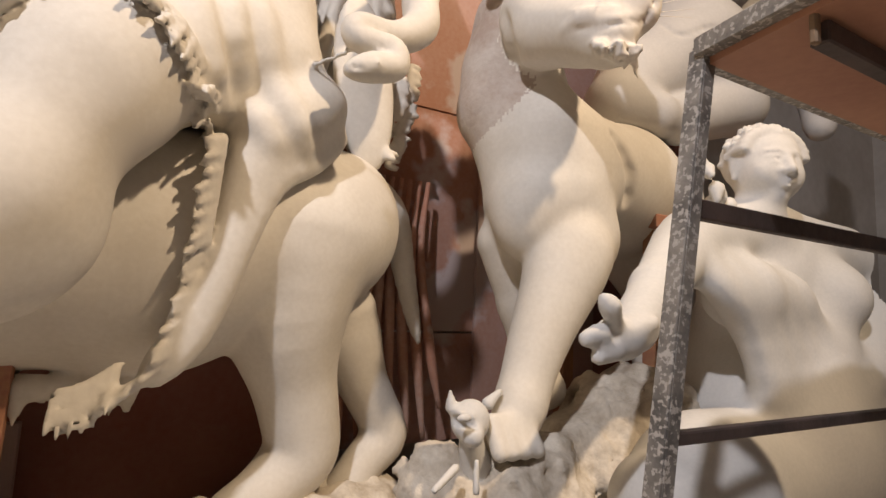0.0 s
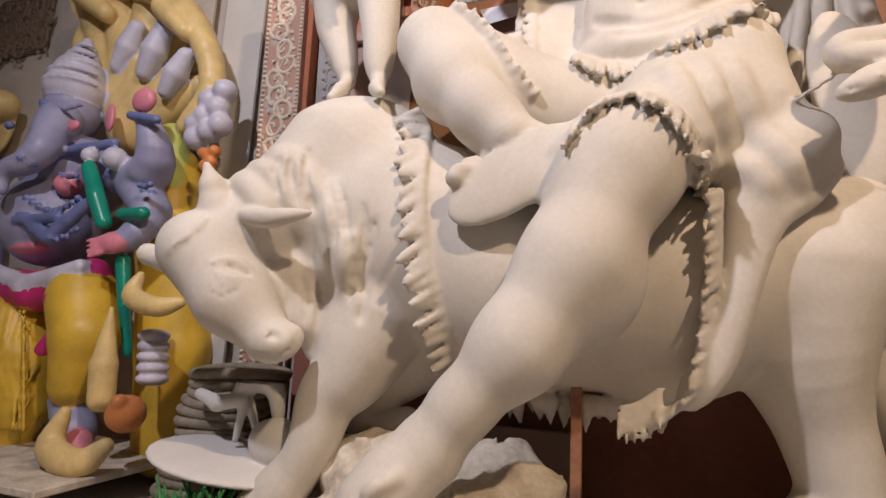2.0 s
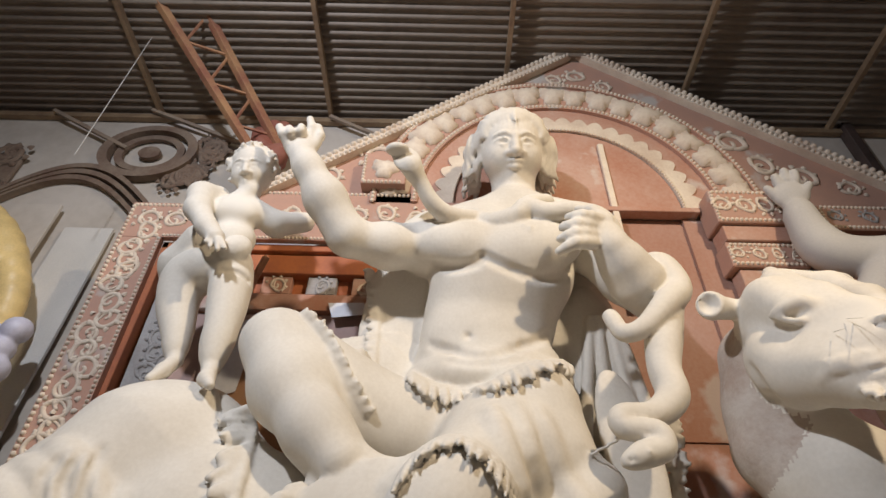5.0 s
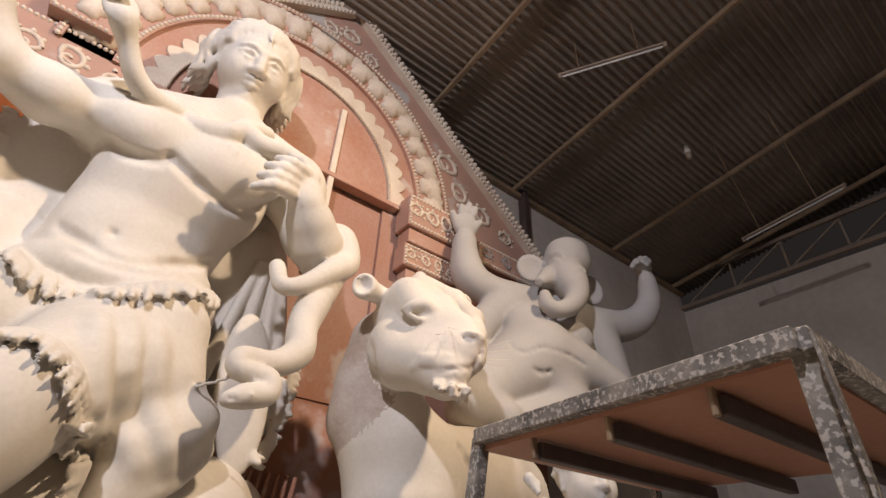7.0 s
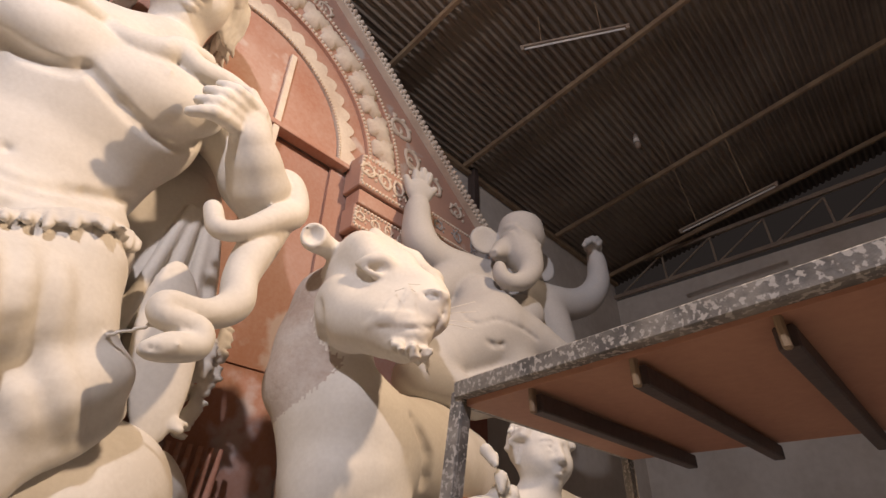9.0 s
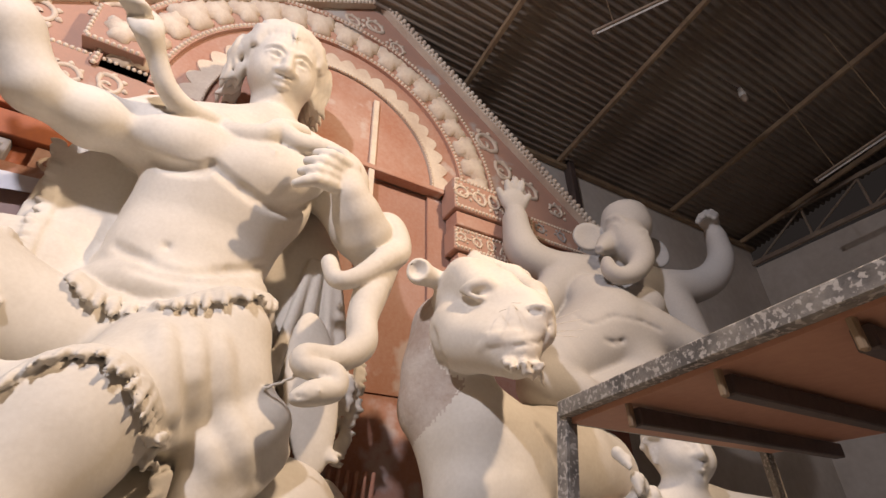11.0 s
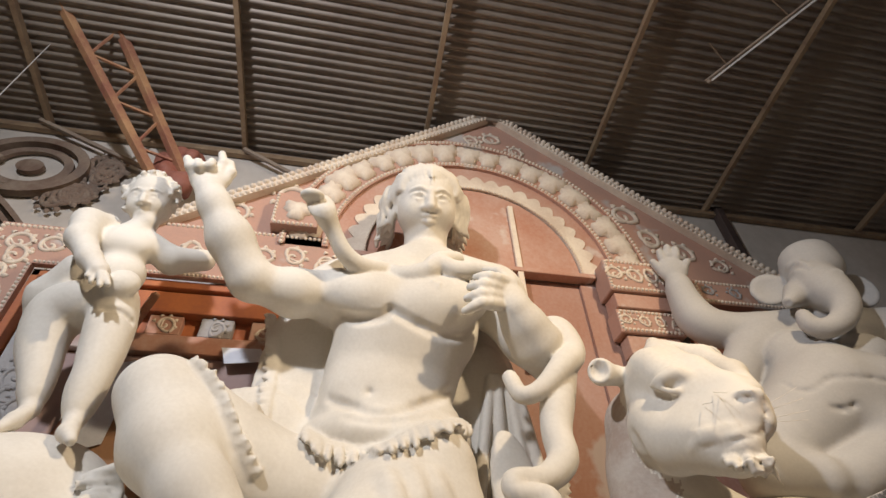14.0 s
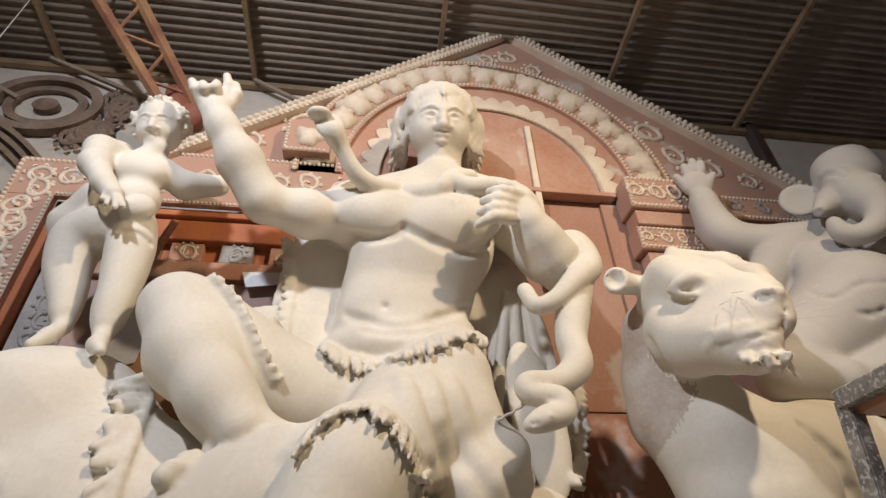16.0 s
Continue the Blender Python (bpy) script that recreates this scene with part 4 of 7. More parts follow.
    c.ball((-1.34, 2.48, 3.19, 0.173), k=0.1)
    c.limb([(-1.38, 2.47, 3.16, 0.171), (-1.17, 2.38, 2.84, 0.212), (-0.95, 2.25, 2.57, 0.161), (-0.79, 2.16, 2.39, 0.12)], k=0.1)
    c.limb([(-0.923, 2.3, 2.549, 0.15), (-0.79, 2.26, 2.4, 0.125), (-0.6, 2.2, 2.33, 0.085), (-0.5, 2.17, 2.34, 0.06)], k=0.06, curve=3)
    c.limb([(-0.8, 2.28, 2.38, 0.11), (-0.9, 2.22, 2.23, 0.08), (-1.0, 2.16, 2.15, 0.05)], k=0.05)
    c.ball((-0.755, 2.06, 2.165), (0.36, 0.05, 0.18), (-12, -32, 0), k=0.01)
    c.limb([(-0.6, 2.04, 2.2, 0.016), (-0.56, 2.02, 2.26, 0.018), (-0.5, 2.03, 2.31, 0.02), (-0.45, 2.05, 2.33, 0.02)], k=0.015, curve=3)
    c.ball((-1.03, 2.06, 2.17, 0.054), k=0.03)
    for a, b in (((-0.97, 2.08, 2.21, 0.039), (-1.01, 2.05, 2.21, 0.034)), ((-0.95, 2.12, 2.26, 0.038), (-0.99, 2.1, 2.25, 0.033))):
        c.limb([a, b], k=0.02)
    # standing leg
    c.limb([(0.14, 3, 2.68, 0.366), (0.02, 2.55, 2.57, 0.311), (-0.25, 2.16, 2.22, 0.246)], k=0.12)
    c.ball((-0.26, 2.12, 2.2, 0.25), k=0.1)
    c.ball((-0.38, 2, 2.09, 0.102), k=0.1)
    c.ball((-0.2, 2.02, 2.04, 0.096), k=0.1)
    c.limb([(-0.31, 2.08, 2.1, 0.23), (-0.47, 1.97, 1.72, 0.227), (-0.69, 1.87, 1.38, 0.176), (-0.9, 1.82, 1.14, 0.115), (-1.02, 1.8, 0.98, 0.12)], k=0.1)
    c.ball((-0.41, 2.02, 1.59, 0.196), (0.9, 0.8, 1.2), (0, 35, 0), k=0.12)
    c.limb([(-1.04, 1.8, 0.95, 0.136), (-1.14, 1.74, 0.85, 0.132), (-1.21, 1.67, 0.76, 0.119), (-1.25, 1.64, 0.7, 0.091)], k=0.08)
    for x in range(5):
        a = (-1.21, 1.62, 0.78, 0.03)
        c.limb([(a[0] - 0.1 + 0.055 * x, a[1] - 0.02 * x + 0.05, a[2] - 0.08, 0.042), (a[0] - 0.16 + 0.06 * x, a[1] - 0.02 * x, a[2] - 0.2, 0.036)], k=0.02)
    c.limb([(-1.08, 1.62, 0.9, 0.024), (-1.14, 1.56, 0.87, 0.027)], k=0.03)
    c.mark([(-1.16, 1.6, 0.85, 0.03)], k=0.01)
    c.mark([(-1.23, 1.6, 0.78, 0.026)], k=0.01)
    # wrap over the thigh, its bunched end and the fall behind the knee
    c.limb([(0.24, 2.6, 2.82, 0.275), (0.28, 2.55, 2.51, 0.251), (0.29, 2.5, 2.25, 0.172)], k=0.1)
    for a, b, d in (((0.31, 2.4, 2.51, 0.025), (0.38, 2.4, 2.32, 0.03), (0.52, 2.45, 2.3, 0.022)), ((0.38, 2.45, 2.5, 0.023), (0.42, 2.45, 2.36, 0.028), (0.55, 2.5, 2.36, 0.023)), ((0.27, 2.4, 2.42, 0.025), (0.33, 2.4, 2.22, 0.033), (0.51, 2.45, 2.27, 0.025)), ((0.49, 2.55, 2.6, 0.029), (0.52, 2.55, 2.47, 0.035), (0.6, 2.6, 2.41, 0.024))):
        c.limb([a, b, d], k=0.04, curve=4)
    c.limb([(0.51, 2.55, 2.32, 0.058), (0.64, 2.62, 2.35, 0.029)], k=0.06)
    # hem of the wrap falling over the flank
    c.limb([(0.645, 2.5, 2.24, 0.04), (0.497, 2.4, 2.092, 0.054), (0.359, 2.33, 1.961, 0.036), (0.261, 2.3, 1.736, 0.021), (0.186, 2.29, 1.505, 0.018), (0.102, 2.29, 1.299, 0.015), (-0.012, 2.29, 1.163, 0.013)], k=0.05, curve=3)
    c.limb([(0.517, 2.46, 2.367, 0.142), (0.341, 2.39, 2.176, 0.116), (0.248, 2.35, 1.976, 0.074), (0.199, 2.33, 1.755, 0.054), (0.136, 2.32, 1.525, 0.044), (0.065, 2.31, 1.329, 0.035), (-0.049, 2.3, 1.176, 0.021)], k=0.09, curve=3)
    # cloth behind
    c.ball((-0.59, 3.02, 3.53), (0.36, 0.05, 1.0), (0, 2, 0), k=0.03)
    c.ball((-0.79, 2.95, 3.02), (0.4, 0.05, 0.5), (0, 20, 0), k=0.05)
    c.ball((0.73, 3.12, 3.55), (0.36, 0.05, 0.8), (0, -8, 0), k=0.03)
    c.ball((-0.9, 2.9, 3.03), (0.42, 0.06, 0.4), (0, 30, 0), k=0.06)
    c.ball((0.88, 3.08, 3.16), (0.26, 0.06, 0.85), (0, -6, 0), k=0.04)
    c.ball((0.83, 2.75, 2.67), (0.17, 0.06, 0.5), (0, -8, 0), k=0.04)
    for x in (900, 925, 955, 975):
        p, q = (0.87, 3, 3.69, 0.044), (0.81, 2.98, 2.65, 0.059)
        dx = (x - 930) * 0.005
        c.limb([(p[0] + dx * 0.5, p[1], p[2], 0.03), (q[0] + dx * 1.4, q[1], q[2], 0.055)], k=0.04)
    # neck snake with its raised hood
    c.limb([(-0.09, 2.72, 4.47, 0.063), (0.02, 2.58, 4.26, 0.081), (0.2, 2.5, 4.25, 0.084), (0.31, 2.48, 4.33, 0.077), (0.43, 2.46, 4.27, 0.076), (0.6, 2.44, 4.28, 0.072), (0.75, 2.44, 4.26, 0.068)], k=0.012, curve=4)
    c.limb([(0.47, 2.6, 4.5, 0.072), (0.31, 2.5, 4.38, 0.073), (0.22, 2.46, 4.26, 0.059)], k=0.012, curve=4)
    c.limb([(-0.09, 2.62, 4.33, 0.069), (-0.28, 2.5, 4.25, 0.071), (-0.41, 2.4, 4.28, 0.061), (-0.51, 2.3, 4.4, 0.057), (-0.58, 2.22, 4.48, 0.08)], k=0.015, curve=5)
    c.ball((-0.61, 2.2, 4.53, 0.121), (0.85, 0.3, 1.1), (0, -25, 0), k=0.02)
    c.ball((-0.68, 2.14, 4.57, 0.08), (1.1, 0.8, 0.5), k=0.02)
    # arm snake
    c.limb([(1.1, 2.62, 3.87, 0.101), (1.18, 2.5, 3.82, 0.106), (1.22, 2.44, 3.61, 0.097), (1.08, 2.36, 3.44, 0.081), (0.91, 2.34, 3.27, 0.06), (0.79, 2.38, 3.24, 0.053), (0.77, 2.5, 3.42, 0.053)], k=0.012, curve=5)
    c.limb([(1.2, 2.5, 3.6, 0.087), (1.05, 2.42, 3.26, 0.109), (0.97, 2.36, 3.01, 0.092), (0.95, 2.3, 2.82, 0.087), (0.8, 2.24, 2.69, 0.071), (0.62, 2.2, 2.66, 0.066), (0.61, 2.16, 2.59, 0.055), (0.75, 2.14, 2.57, 0.058), (0.76, 2.12, 2.49, 0.057), (0.65, 2.1, 2.45, 0.061), (0.56, 2.09, 2.41, 0.033)], k=0.012, curve=5)
    c.ball((0.625, 2.095, 2.43, 0.07), (1.2, 0.8, 0.62), (0, -12, 0), k=0.02)
    c.mark([(0.655, 2.05, 2.445, 0.014)], 0.0, 0.006, way=(0.3, 2.4, 0.7))
    c.mark([(0.55, 2.05, 2.405, 0.006), (0.6, 2.05, 2.41, 0.007), (0.66, 2.05, 2.4, 0.005)], 0.0, 0.006, True, way=(0.3, 2.4, 0.7))
    c.limb([(0.6, 2.2, 2.56, 0.012), (0.45, 2.35, 2.5, 0.012)], k=0.005)
    # grooves and small marks
    c.ball((-0.288, 2.62, 4.051, 0.187), (1.15, 0.6, 0.75), (0, 8, 0), k=0.1)
    c.ball((0.272, 2.6, 4.028, 0.233), (1.25, 0.6, 0.8), (0, -8, 0), k=0.1)
    c.mark([(-0.442, 2.5, 3.819, 0.011), (-0.293, 2.45, 3.745, 0.019), (-0.125, 2.42, 3.764, 0.019), (-0.054, 2.42, 3.837, 0.012)], -0.008, 0.05, True, way=(0.3, 2.8, 2.0))
    c.mark([(-0.054, 2.42, 3.837, 0.012), (0.101, 2.4, 3.729, 0.019), (0.312, 2.42, 3.656, 0.019), (0.523, 2.45, 3.701, 0.019), (0.634, 2.5, 3.842, 0.012)], -0.008, 0.05, True, way=(0.3, 2.8, 2.0))
    c.mark([(-0.414, 2.6, 3.217, 0.011), (-0.289, 2.5, 3.124, 0.014), (-0.084, 2.48, 3.1, 0.014), (0.198, 2.5, 3.169, 0.014), (0.41, 2.6, 3.305, 0.011)], -0.008, 0.05, True, way=(0.3, 2.8, 2.0))
    c.mark([(-0.15, 2.6, 3.32, 0.022)], 0.0, 0.03, True)
    c.mark([(-0.29, 2.5, 3.14, 0.01), (-0.08, 2.5, 3.1, 0.012), (0.2, 2.5, 3.14, 0.01)], -0.01, 0.04, True)
    c.mark([(0.25, 2.5, 4.11, 0.025)], k=0.01)
    c.mark([(0.29, 2.4, 4.1, 0.016), (0.29, 2.4, 4.05, 0.012)], k=0.01)
    # hanging folds of the wrap
    for fold in (((-0.05, 2.6, 2.67, 0.019), (0.03, 2.6, 2.36, 0.021), (0.16, 2.6, 2.09, 0.015)), ((0.08, 2.6, 2.71, 0.02), (0.15, 2.6, 2.39, 0.021), (0.3, 2.6, 2.11, 0.015)), ((0.2, 2.6, 2.69, 0.017), (0.29, 2.6, 2.39, 0.022), (0.45, 2.6, 2.13, 0.019))):
        c.mark(fold, 0.016, 0.09)
    # frills
    belt = [(-0.527, 2.75, 3.13), (-0.407, 2.5, 3.0), (-0.241, 2.42, 2.955), (-0.082, 2.4, 2.95), (0.098, 2.42, 2.99), (0.3, 2.5, 3.1), (0.526, 2.72, 3.24)]
    c.ruffle(belt, (0.05, -1, 0), (0, -0.35, -1), 0.15, 17, 0.05, seed=2)
    c.ruffle([(-0.48, 2.15, 2.3)[:3], (-0.39, 2.1, 2.41)[:3], (-0.26, 2.1, 2.49)[:3], (-0.09, 2.1, 2.41)[:3], (0.02, 2.1, 2.27)[:3], (0.06, 2.15, 2.17)[:3]], (0.0, -1, 0.3), (-0.25, -0.3, -0.8), 0.13, 14, 0.05, seed=5)
    c.ruffle([(0.089, 2.2, 2.215), (0.118, 2.22, 2.083), (0.109, 2.24, 1.887), (0.093, 2.25, 1.669), (0.058, 2.27, 1.435), (-0.009, 2.28, 1.228), (-0.136, 2.28, 1.104)], (0.3, -1, 0), (-0.8, -0.3, -0.5), 0.1, 20, 0.045, seed=6)
    c.ruffle([(-0.13, 2.3, 1.22)[:3], (-0.23, 2.28, 1.15)[:3], (-0.31, 2.28, 1.13)[:3]], (0, -1, 0), (-0.1, -0.1, -1), 0.16, 5, 0.04, seed=8)
    c.ruffle([(-0.91, 3.05, 4.11)[:3], (-0.83, 3.04, 3.72)[:3], (-0.79, 3.02, 3.34)[:3], (-0.78, 3, 3)[:3]], (0, -1, 0), (-1, 0, -0.1), 0.07, 16, 0.02, seed=9)
    c.ruffle([(-1.19, 2.5, 3.32)[:3], (-1, 2.5, 3.13)[:3], (-0.88, 2.5, 2.93)[:3], (-0.73, 2.5, 2.72)[:3]], (-0.2, -1, 0), (0.8, -0.1, 0.4), 0.06, 13, 0.025, seed=10)
    c.ruffle([(1.11, 2.7, 2.85)[:3], (1.09, 2.72, 2.62)[:3], (1.03, 2.74, 2.41)[:3], (0.97, 2.75, 2.28)[:3]], (0, -1, 0), (1, 0, -0.3), 0.07, 9, 0.025, seed=11)
    c.ruffle([(1.2, 2.98, 2.96)[:3], (1.18, 2.98, 2.65)[:3], (1.08, 2.98, 2.3)[:3]], (0, -1, 0), (1, 0, -0.2), 0.07, 9, 0.025, seed=12)
    return c.skin("deity_statue", CLAY, "unfinished cream plaster figure with snakes seated over the bull", "statue")


deity()


# ---- the bull ----
def bull():
    c = Clay((-3.0, 1.2, 0.1), (1.75, 3.26, 3.35), 0.0175)
    c.limb([(0.62, 2.85, 1.83, 0.432), (-0.07, 2.82, 1.68, 0.545), (-0.88, 2.78, 1.78, 0.631), (-1.57, 2.72, 2.04, 0.615)], k=0.12)
    c.ball((-1.92, 2.7, 2.42, 0.554), (1.05, 0.75, 1.0), k=0.12)
    c.ball((0.76, 2.85, 1.91, 0.327), (1, 0.9, 1.1), k=0.12)
    c.limb([(-1.99, 2.62, 2.42, 0.48), (-2.19, 2.4, 2.13, 0.357), (-2.34, 2.18, 1.96, 0.255)], k=0.1)
    # head
    c.limb([(-2.48, 2.02, 1.84, 0.235), (-2.24, 2.02, 1.58, 0.196), (-2.02, 2.04, 1.38, 0.123)], k=0.08)
    c.ball((-2.58, 2, 1.87, 0.146), k=0.08)
    c.ball((-1.96, 2.02, 1.36, 0.122), (1.1, 0.9, 0.85), k=0.05)
    c.ball((-1.89, 2.06, 1.39, 0.059), k=0.03)
    c.limb([(-2.39, 2.02, 2.03, 0.112), (-2.41, 2, 2.09, 0.095), (-2.43, 1.97, 2.2, 0.067), (-2.46, 1.94, 2.32, 0.019)], k=0.025)
    c.limb([(-2.84, 2.08, 1.81, 0.075), (-2.96, 2.08, 1.84, 0.062), (-3.21, 2.1, 1.9, 0.022)], k=0.025)
    # dewlap, folds on neck and shoulder
    c.limb([(-2.06, 2.3, 1.73, 0.166), (-1.95, 2.32, 1.49, 0.119), (-1.92, 2.35, 1.32, 0.075)], k=0.08)
    for a, b, d in (((-1.88, 2.2, 2.22, 0.026), (-1.8, 2.2, 1.95, 0.029), (-1.71, 2.25, 1.67, 0.02)), ((-1.78, 2.2, 2.19, 0.023), (-1.69, 2.2, 1.92, 0.029), (-1.65, 2.25, 1.7, 0.02)), ((-1.97, 2.2, 2.07, 0.023), (-1.89, 2.2, 1.83, 0.026), (-1.83, 2.25, 1.58, 0.02)), ((-1.61, 2.2, 1.89, 0.023), (-1.66, 2.2, 1.72, 0.028), (-1.65, 2.25, 1.58, 0.017)), ((-2.27, 2.2, 2.34, 0.018), (-2.09, 2.2, 2.26, 0.024), (-1.94, 2.2, 2.07, 0.018)), ((-2.17, 2.2, 2.43, 0.018), (-2, 2.2, 2.33, 0.024), (-1.87, 2.2, 2.18, 0.018)), ((-2.36, 2.2, 2.26, 0.018), (-2.22, 2.2, 2.19, 0.021), (-2.08, 2.2, 2.04, 0.018))):
        c.mark([a, b, d], 0.012, k=0.09)
    # near foreleg
    c.ball((-1.58, 2.5, 1.73, 0.392), (0.9, 0.6, 1.0), k=0.1)
    c.limb([(-1.6, 2.45, 1.51, 0.291), (-1.7, 2.38, 1.22, 0.196), (-1.83, 2.34, 1.06, 0.146), (-1.87, 2.3, 0.83, 0.117), (-1.98, 2.28, 0.64, 0.105), (-2.05, 2.27, 0.57, 0.125)], k=0.06, curve=3)
    c.limb([(-2.06, 2.27, 0.55, 0.13), (-2.14, 2.24, 0.46, 0.14)], k=0.03)
    # folded foreleg
    c.limb([(-1.43, 2.75, 1.33, 0.233), (-1.79, 2.72, 1.02, 0.14), (-1.8, 2.7, 0.91, 0.105), (-1.61, 2.66, 0.88, 0.084), (-1.48, 2.64, 0.92, 0.089)], k=0.04)
    # eye, brow, nostril and mouth
    c.mark([(-2.164, 1.85, 1.724, 0.0112), (-2.061, 1.83, 1.703, 0.0176), (-2.014, 1.84, 1.676, 0.0104)], -0.002, 0.012, True, way=(-1.95, 2.08, 0.4))
    c.mark([(-2.064, 1.83, 1.7, 0.0192)], 0.01, 0.006, way=(-1.95, 2.08, 0.4))
    c.mark([(-2.282, 1.87, 1.746, 0.0088), (-2.174, 1.84, 1.758, 0.0128), (-2.047, 1.82, 1.741, 0.0128), (-1.989, 1.84, 1.699, 0.0088)], 0.0, 0.012, way=(-1.95, 2.08, 0.4))
    c.mark([(-2.24, 1.86, 1.702, 0.0064), (-2.116, 1.83, 1.664, 0.0088), (-2.01, 1.83, 1.655, 0.0064)], 0.0, 0.01, way=(-1.95, 2.08, 0.4))
    c.mark([(-2.256, 1.86, 1.679, 0.003), (-2.154, 1.83, 1.626, 0.005), (-2.036, 1.83, 1.591, 0.003)], -0.002, 0.008, True, way=(-1.95, 2.08, 0.4))
    c.mark([(-2.274, 1.86, 1.652, 0.003), (-2.165, 1.83, 1.601, 0.005), (-2.033, 1.83, 1.566, 0.003)], -0.002, 0.008, True, way=(-1.95, 2.08, 0.4))
    c.mark([(-2.293, 1.86, 1.626, 0.003), (-2.176, 1.83, 1.575, 0.005), (-2.029, 1.83, 1.541, 0.003)], -0.002, 0.008, True, way=(-1.95, 2.08, 0.4))
    c.mark([(-1.91, 1.9, 1.368, 0.0088), (-1.868, 1.89, 1.386, 0.0152), (-1.84, 1.9, 1.366, 0.0088)], 0.004, 0.01, True, way=(-1.95, 2.08, 0.4))
    c.mark([(-2.002, 1.92, 1.287, 0.0064), (-1.866, 1.9, 1.274, 0.0088), (-1.771, 1.92, 1.321, 0.0064), (-1.749, 1.95, 1.381, 0.0064)], 0.0, 0.01, True, way=(-1.95, 2.08, 0.4))
    c.mark([(-2.613, 1.9, 1.798, 0.0072), (-2.567, 1.88, 1.825, 0.0104), (-2.541, 1.88, 1.869, 0.0072)], 0.0, 0.008, way=(-1.95, 2.08, 0.4))
    c.mark([(-2.579, 1.9, 1.823, 0.0072), (-2.534, 1.88, 1.85, 0.0104), (-2.508, 1.88, 1.893, 0.0072)], 0.0, 0.008, way=(-1.95, 2.08, 0.4))
    c.mark([(-2.546, 1.9, 1.848, 0.0072), (-2.501, 1.88, 1.874, 0.0104), (-2.476, 1.88, 1.918, 0.0072)], 0.0, 0.008, way=(-1.95, 2.08, 0.4))
    c.mark([(-2.513, 1.9, 1.872, 0.0072), (-2.469, 1.88, 1.898, 0.0104), (-2.443, 1.88, 1.942, 0.0072)], 0.0, 0.008, way=(-1.95, 2.08, 0.4))
    c.mark([(-2.48, 1.9, 1.896, 0.0072), (-2.436, 1.88, 1.922, 0.0104), (-2.411, 1.88, 1.965, 0.0072)], 0.0, 0.008, way=(-1.95, 2.08, 0.4))
    c.mark([(-2.447, 1.9, 1.921, 0.0072), (-2.404, 1.88, 1.946, 0.0104), (-2.379, 1.88, 1.989, 0.0072)], 0.0, 0.008, way=(-1.95, 2.08, 0.4))
    c.mark([(-2.415, 1.9, 1.945, 0.0072), (-2.372, 1.88, 1.97, 0.0104), (-2.347, 1.88, 2.013, 0.0072)], 0.0, 0.008, way=(-1.95, 2.08, 0.4))
    # wrinkles of the neck and shoulder
    c.mark([(-2.099, 2.2, 2.422, 0.0064), (-2.109, 2.18, 2.277, 0.0128), (-2.047, 2.2, 2.109, 0.0064)], -0.002, 0.03, True, way=(-1.95, 2.08, 0.4))
    c.mark([(-1.993, 2.2, 2.429, 0.0064), (-1.995, 2.18, 2.269, 0.0128), (-1.945, 2.2, 2.087, 0.0064)], -0.002, 0.03, True, way=(-1.95, 2.08, 0.4))
    c.mark([(-1.871, 2.2, 2.265, 0.0064), (-1.797, 2.18, 2.059, 0.0128), (-1.802, 2.2, 1.904, 0.0064)], -0.002, 0.03, True, way=(-1.95, 2.08, 0.4))
    c.mark([(-1.794, 2.2, 2.227, 0.0064), (-1.722, 2.18, 2.023, 0.0120), (-1.733, 2.2, 1.839, 0.0064)], -0.002, 0.03, True, way=(-1.95, 2.08, 0.4))
    c.mark([(-1.64, 2.2, 2.088, 0.0064), (-1.597, 2.18, 1.925, 0.0120), (-1.631, 2.2, 1.776, 0.0064)], -0.002, 0.03, True, way=(-1.95, 2.08, 0.4))
    c.mark([(-1.56, 2.2, 2.021, 0.0064), (-1.559, 2.18, 1.863, 0.0120), (-1.613, 2.2, 1.716, 0.0056)], -0.002, 0.03, True, way=(-1.95, 2.08, 0.4))
    c.mark([(-2.197, 2.2, 2.396, 0.0064), (-2.219, 2.18, 2.286, 0.0128), (-2.19, 2.2, 2.185, 0.0064)], -0.002, 0.03, True, way=(-1.95, 2.08, 0.4))
    c.mark([(-1.696, 2.2, 1.901, 0.0064), (-1.638, 2.18, 1.743, 0.0120), (-1.658, 2.2, 1.595, 0.0056)], -0.002, 0.03, True, way=(-1.95, 2.08, 0.4))
    c.mark([(-1.613, 2.2, 1.716, 0.0056), (-1.554, 2.18, 1.596, 0.0120), (-1.595, 2.2, 1.479, 0.0056)], -0.002, 0.03, True, way=(-1.95, 2.08, 0.4))
    c.mark([(-1.968, 2.2, 1.716, 0.0064), (-1.898, 2.18, 1.59, 0.0120), (-1.921, 2.2, 1.468, 0.0064)], -0.002, 0.03, True, way=(-1.95, 2.08, 0.4))
    c.mark([(-1.903, 2.2, 1.81, 0.0064), (-1.815, 2.18, 1.621, 0.0120), (-1.833, 2.2, 1.441, 0.0056)], -0.002, 0.03, True, way=(-1.95, 2.08, 0.4))
    # leaf-shaped ear
    c.limb([(-2.187, 1.98, 2.023, 0.044), (-2.029, 1.96, 1.992, 0.049), (-1.887, 1.96, 2.001, 0.037), (-1.761, 1.98, 2.018, 0.009)], k=0.02, curve=3)
    c.limb([(-2.072, 1.9, 1.98, 0.017), (-1.946, 1.88, 1.952, 0.025), (-1.818, 1.89, 1.967, 0.014)], k=0.012, cut=True, curve=3)
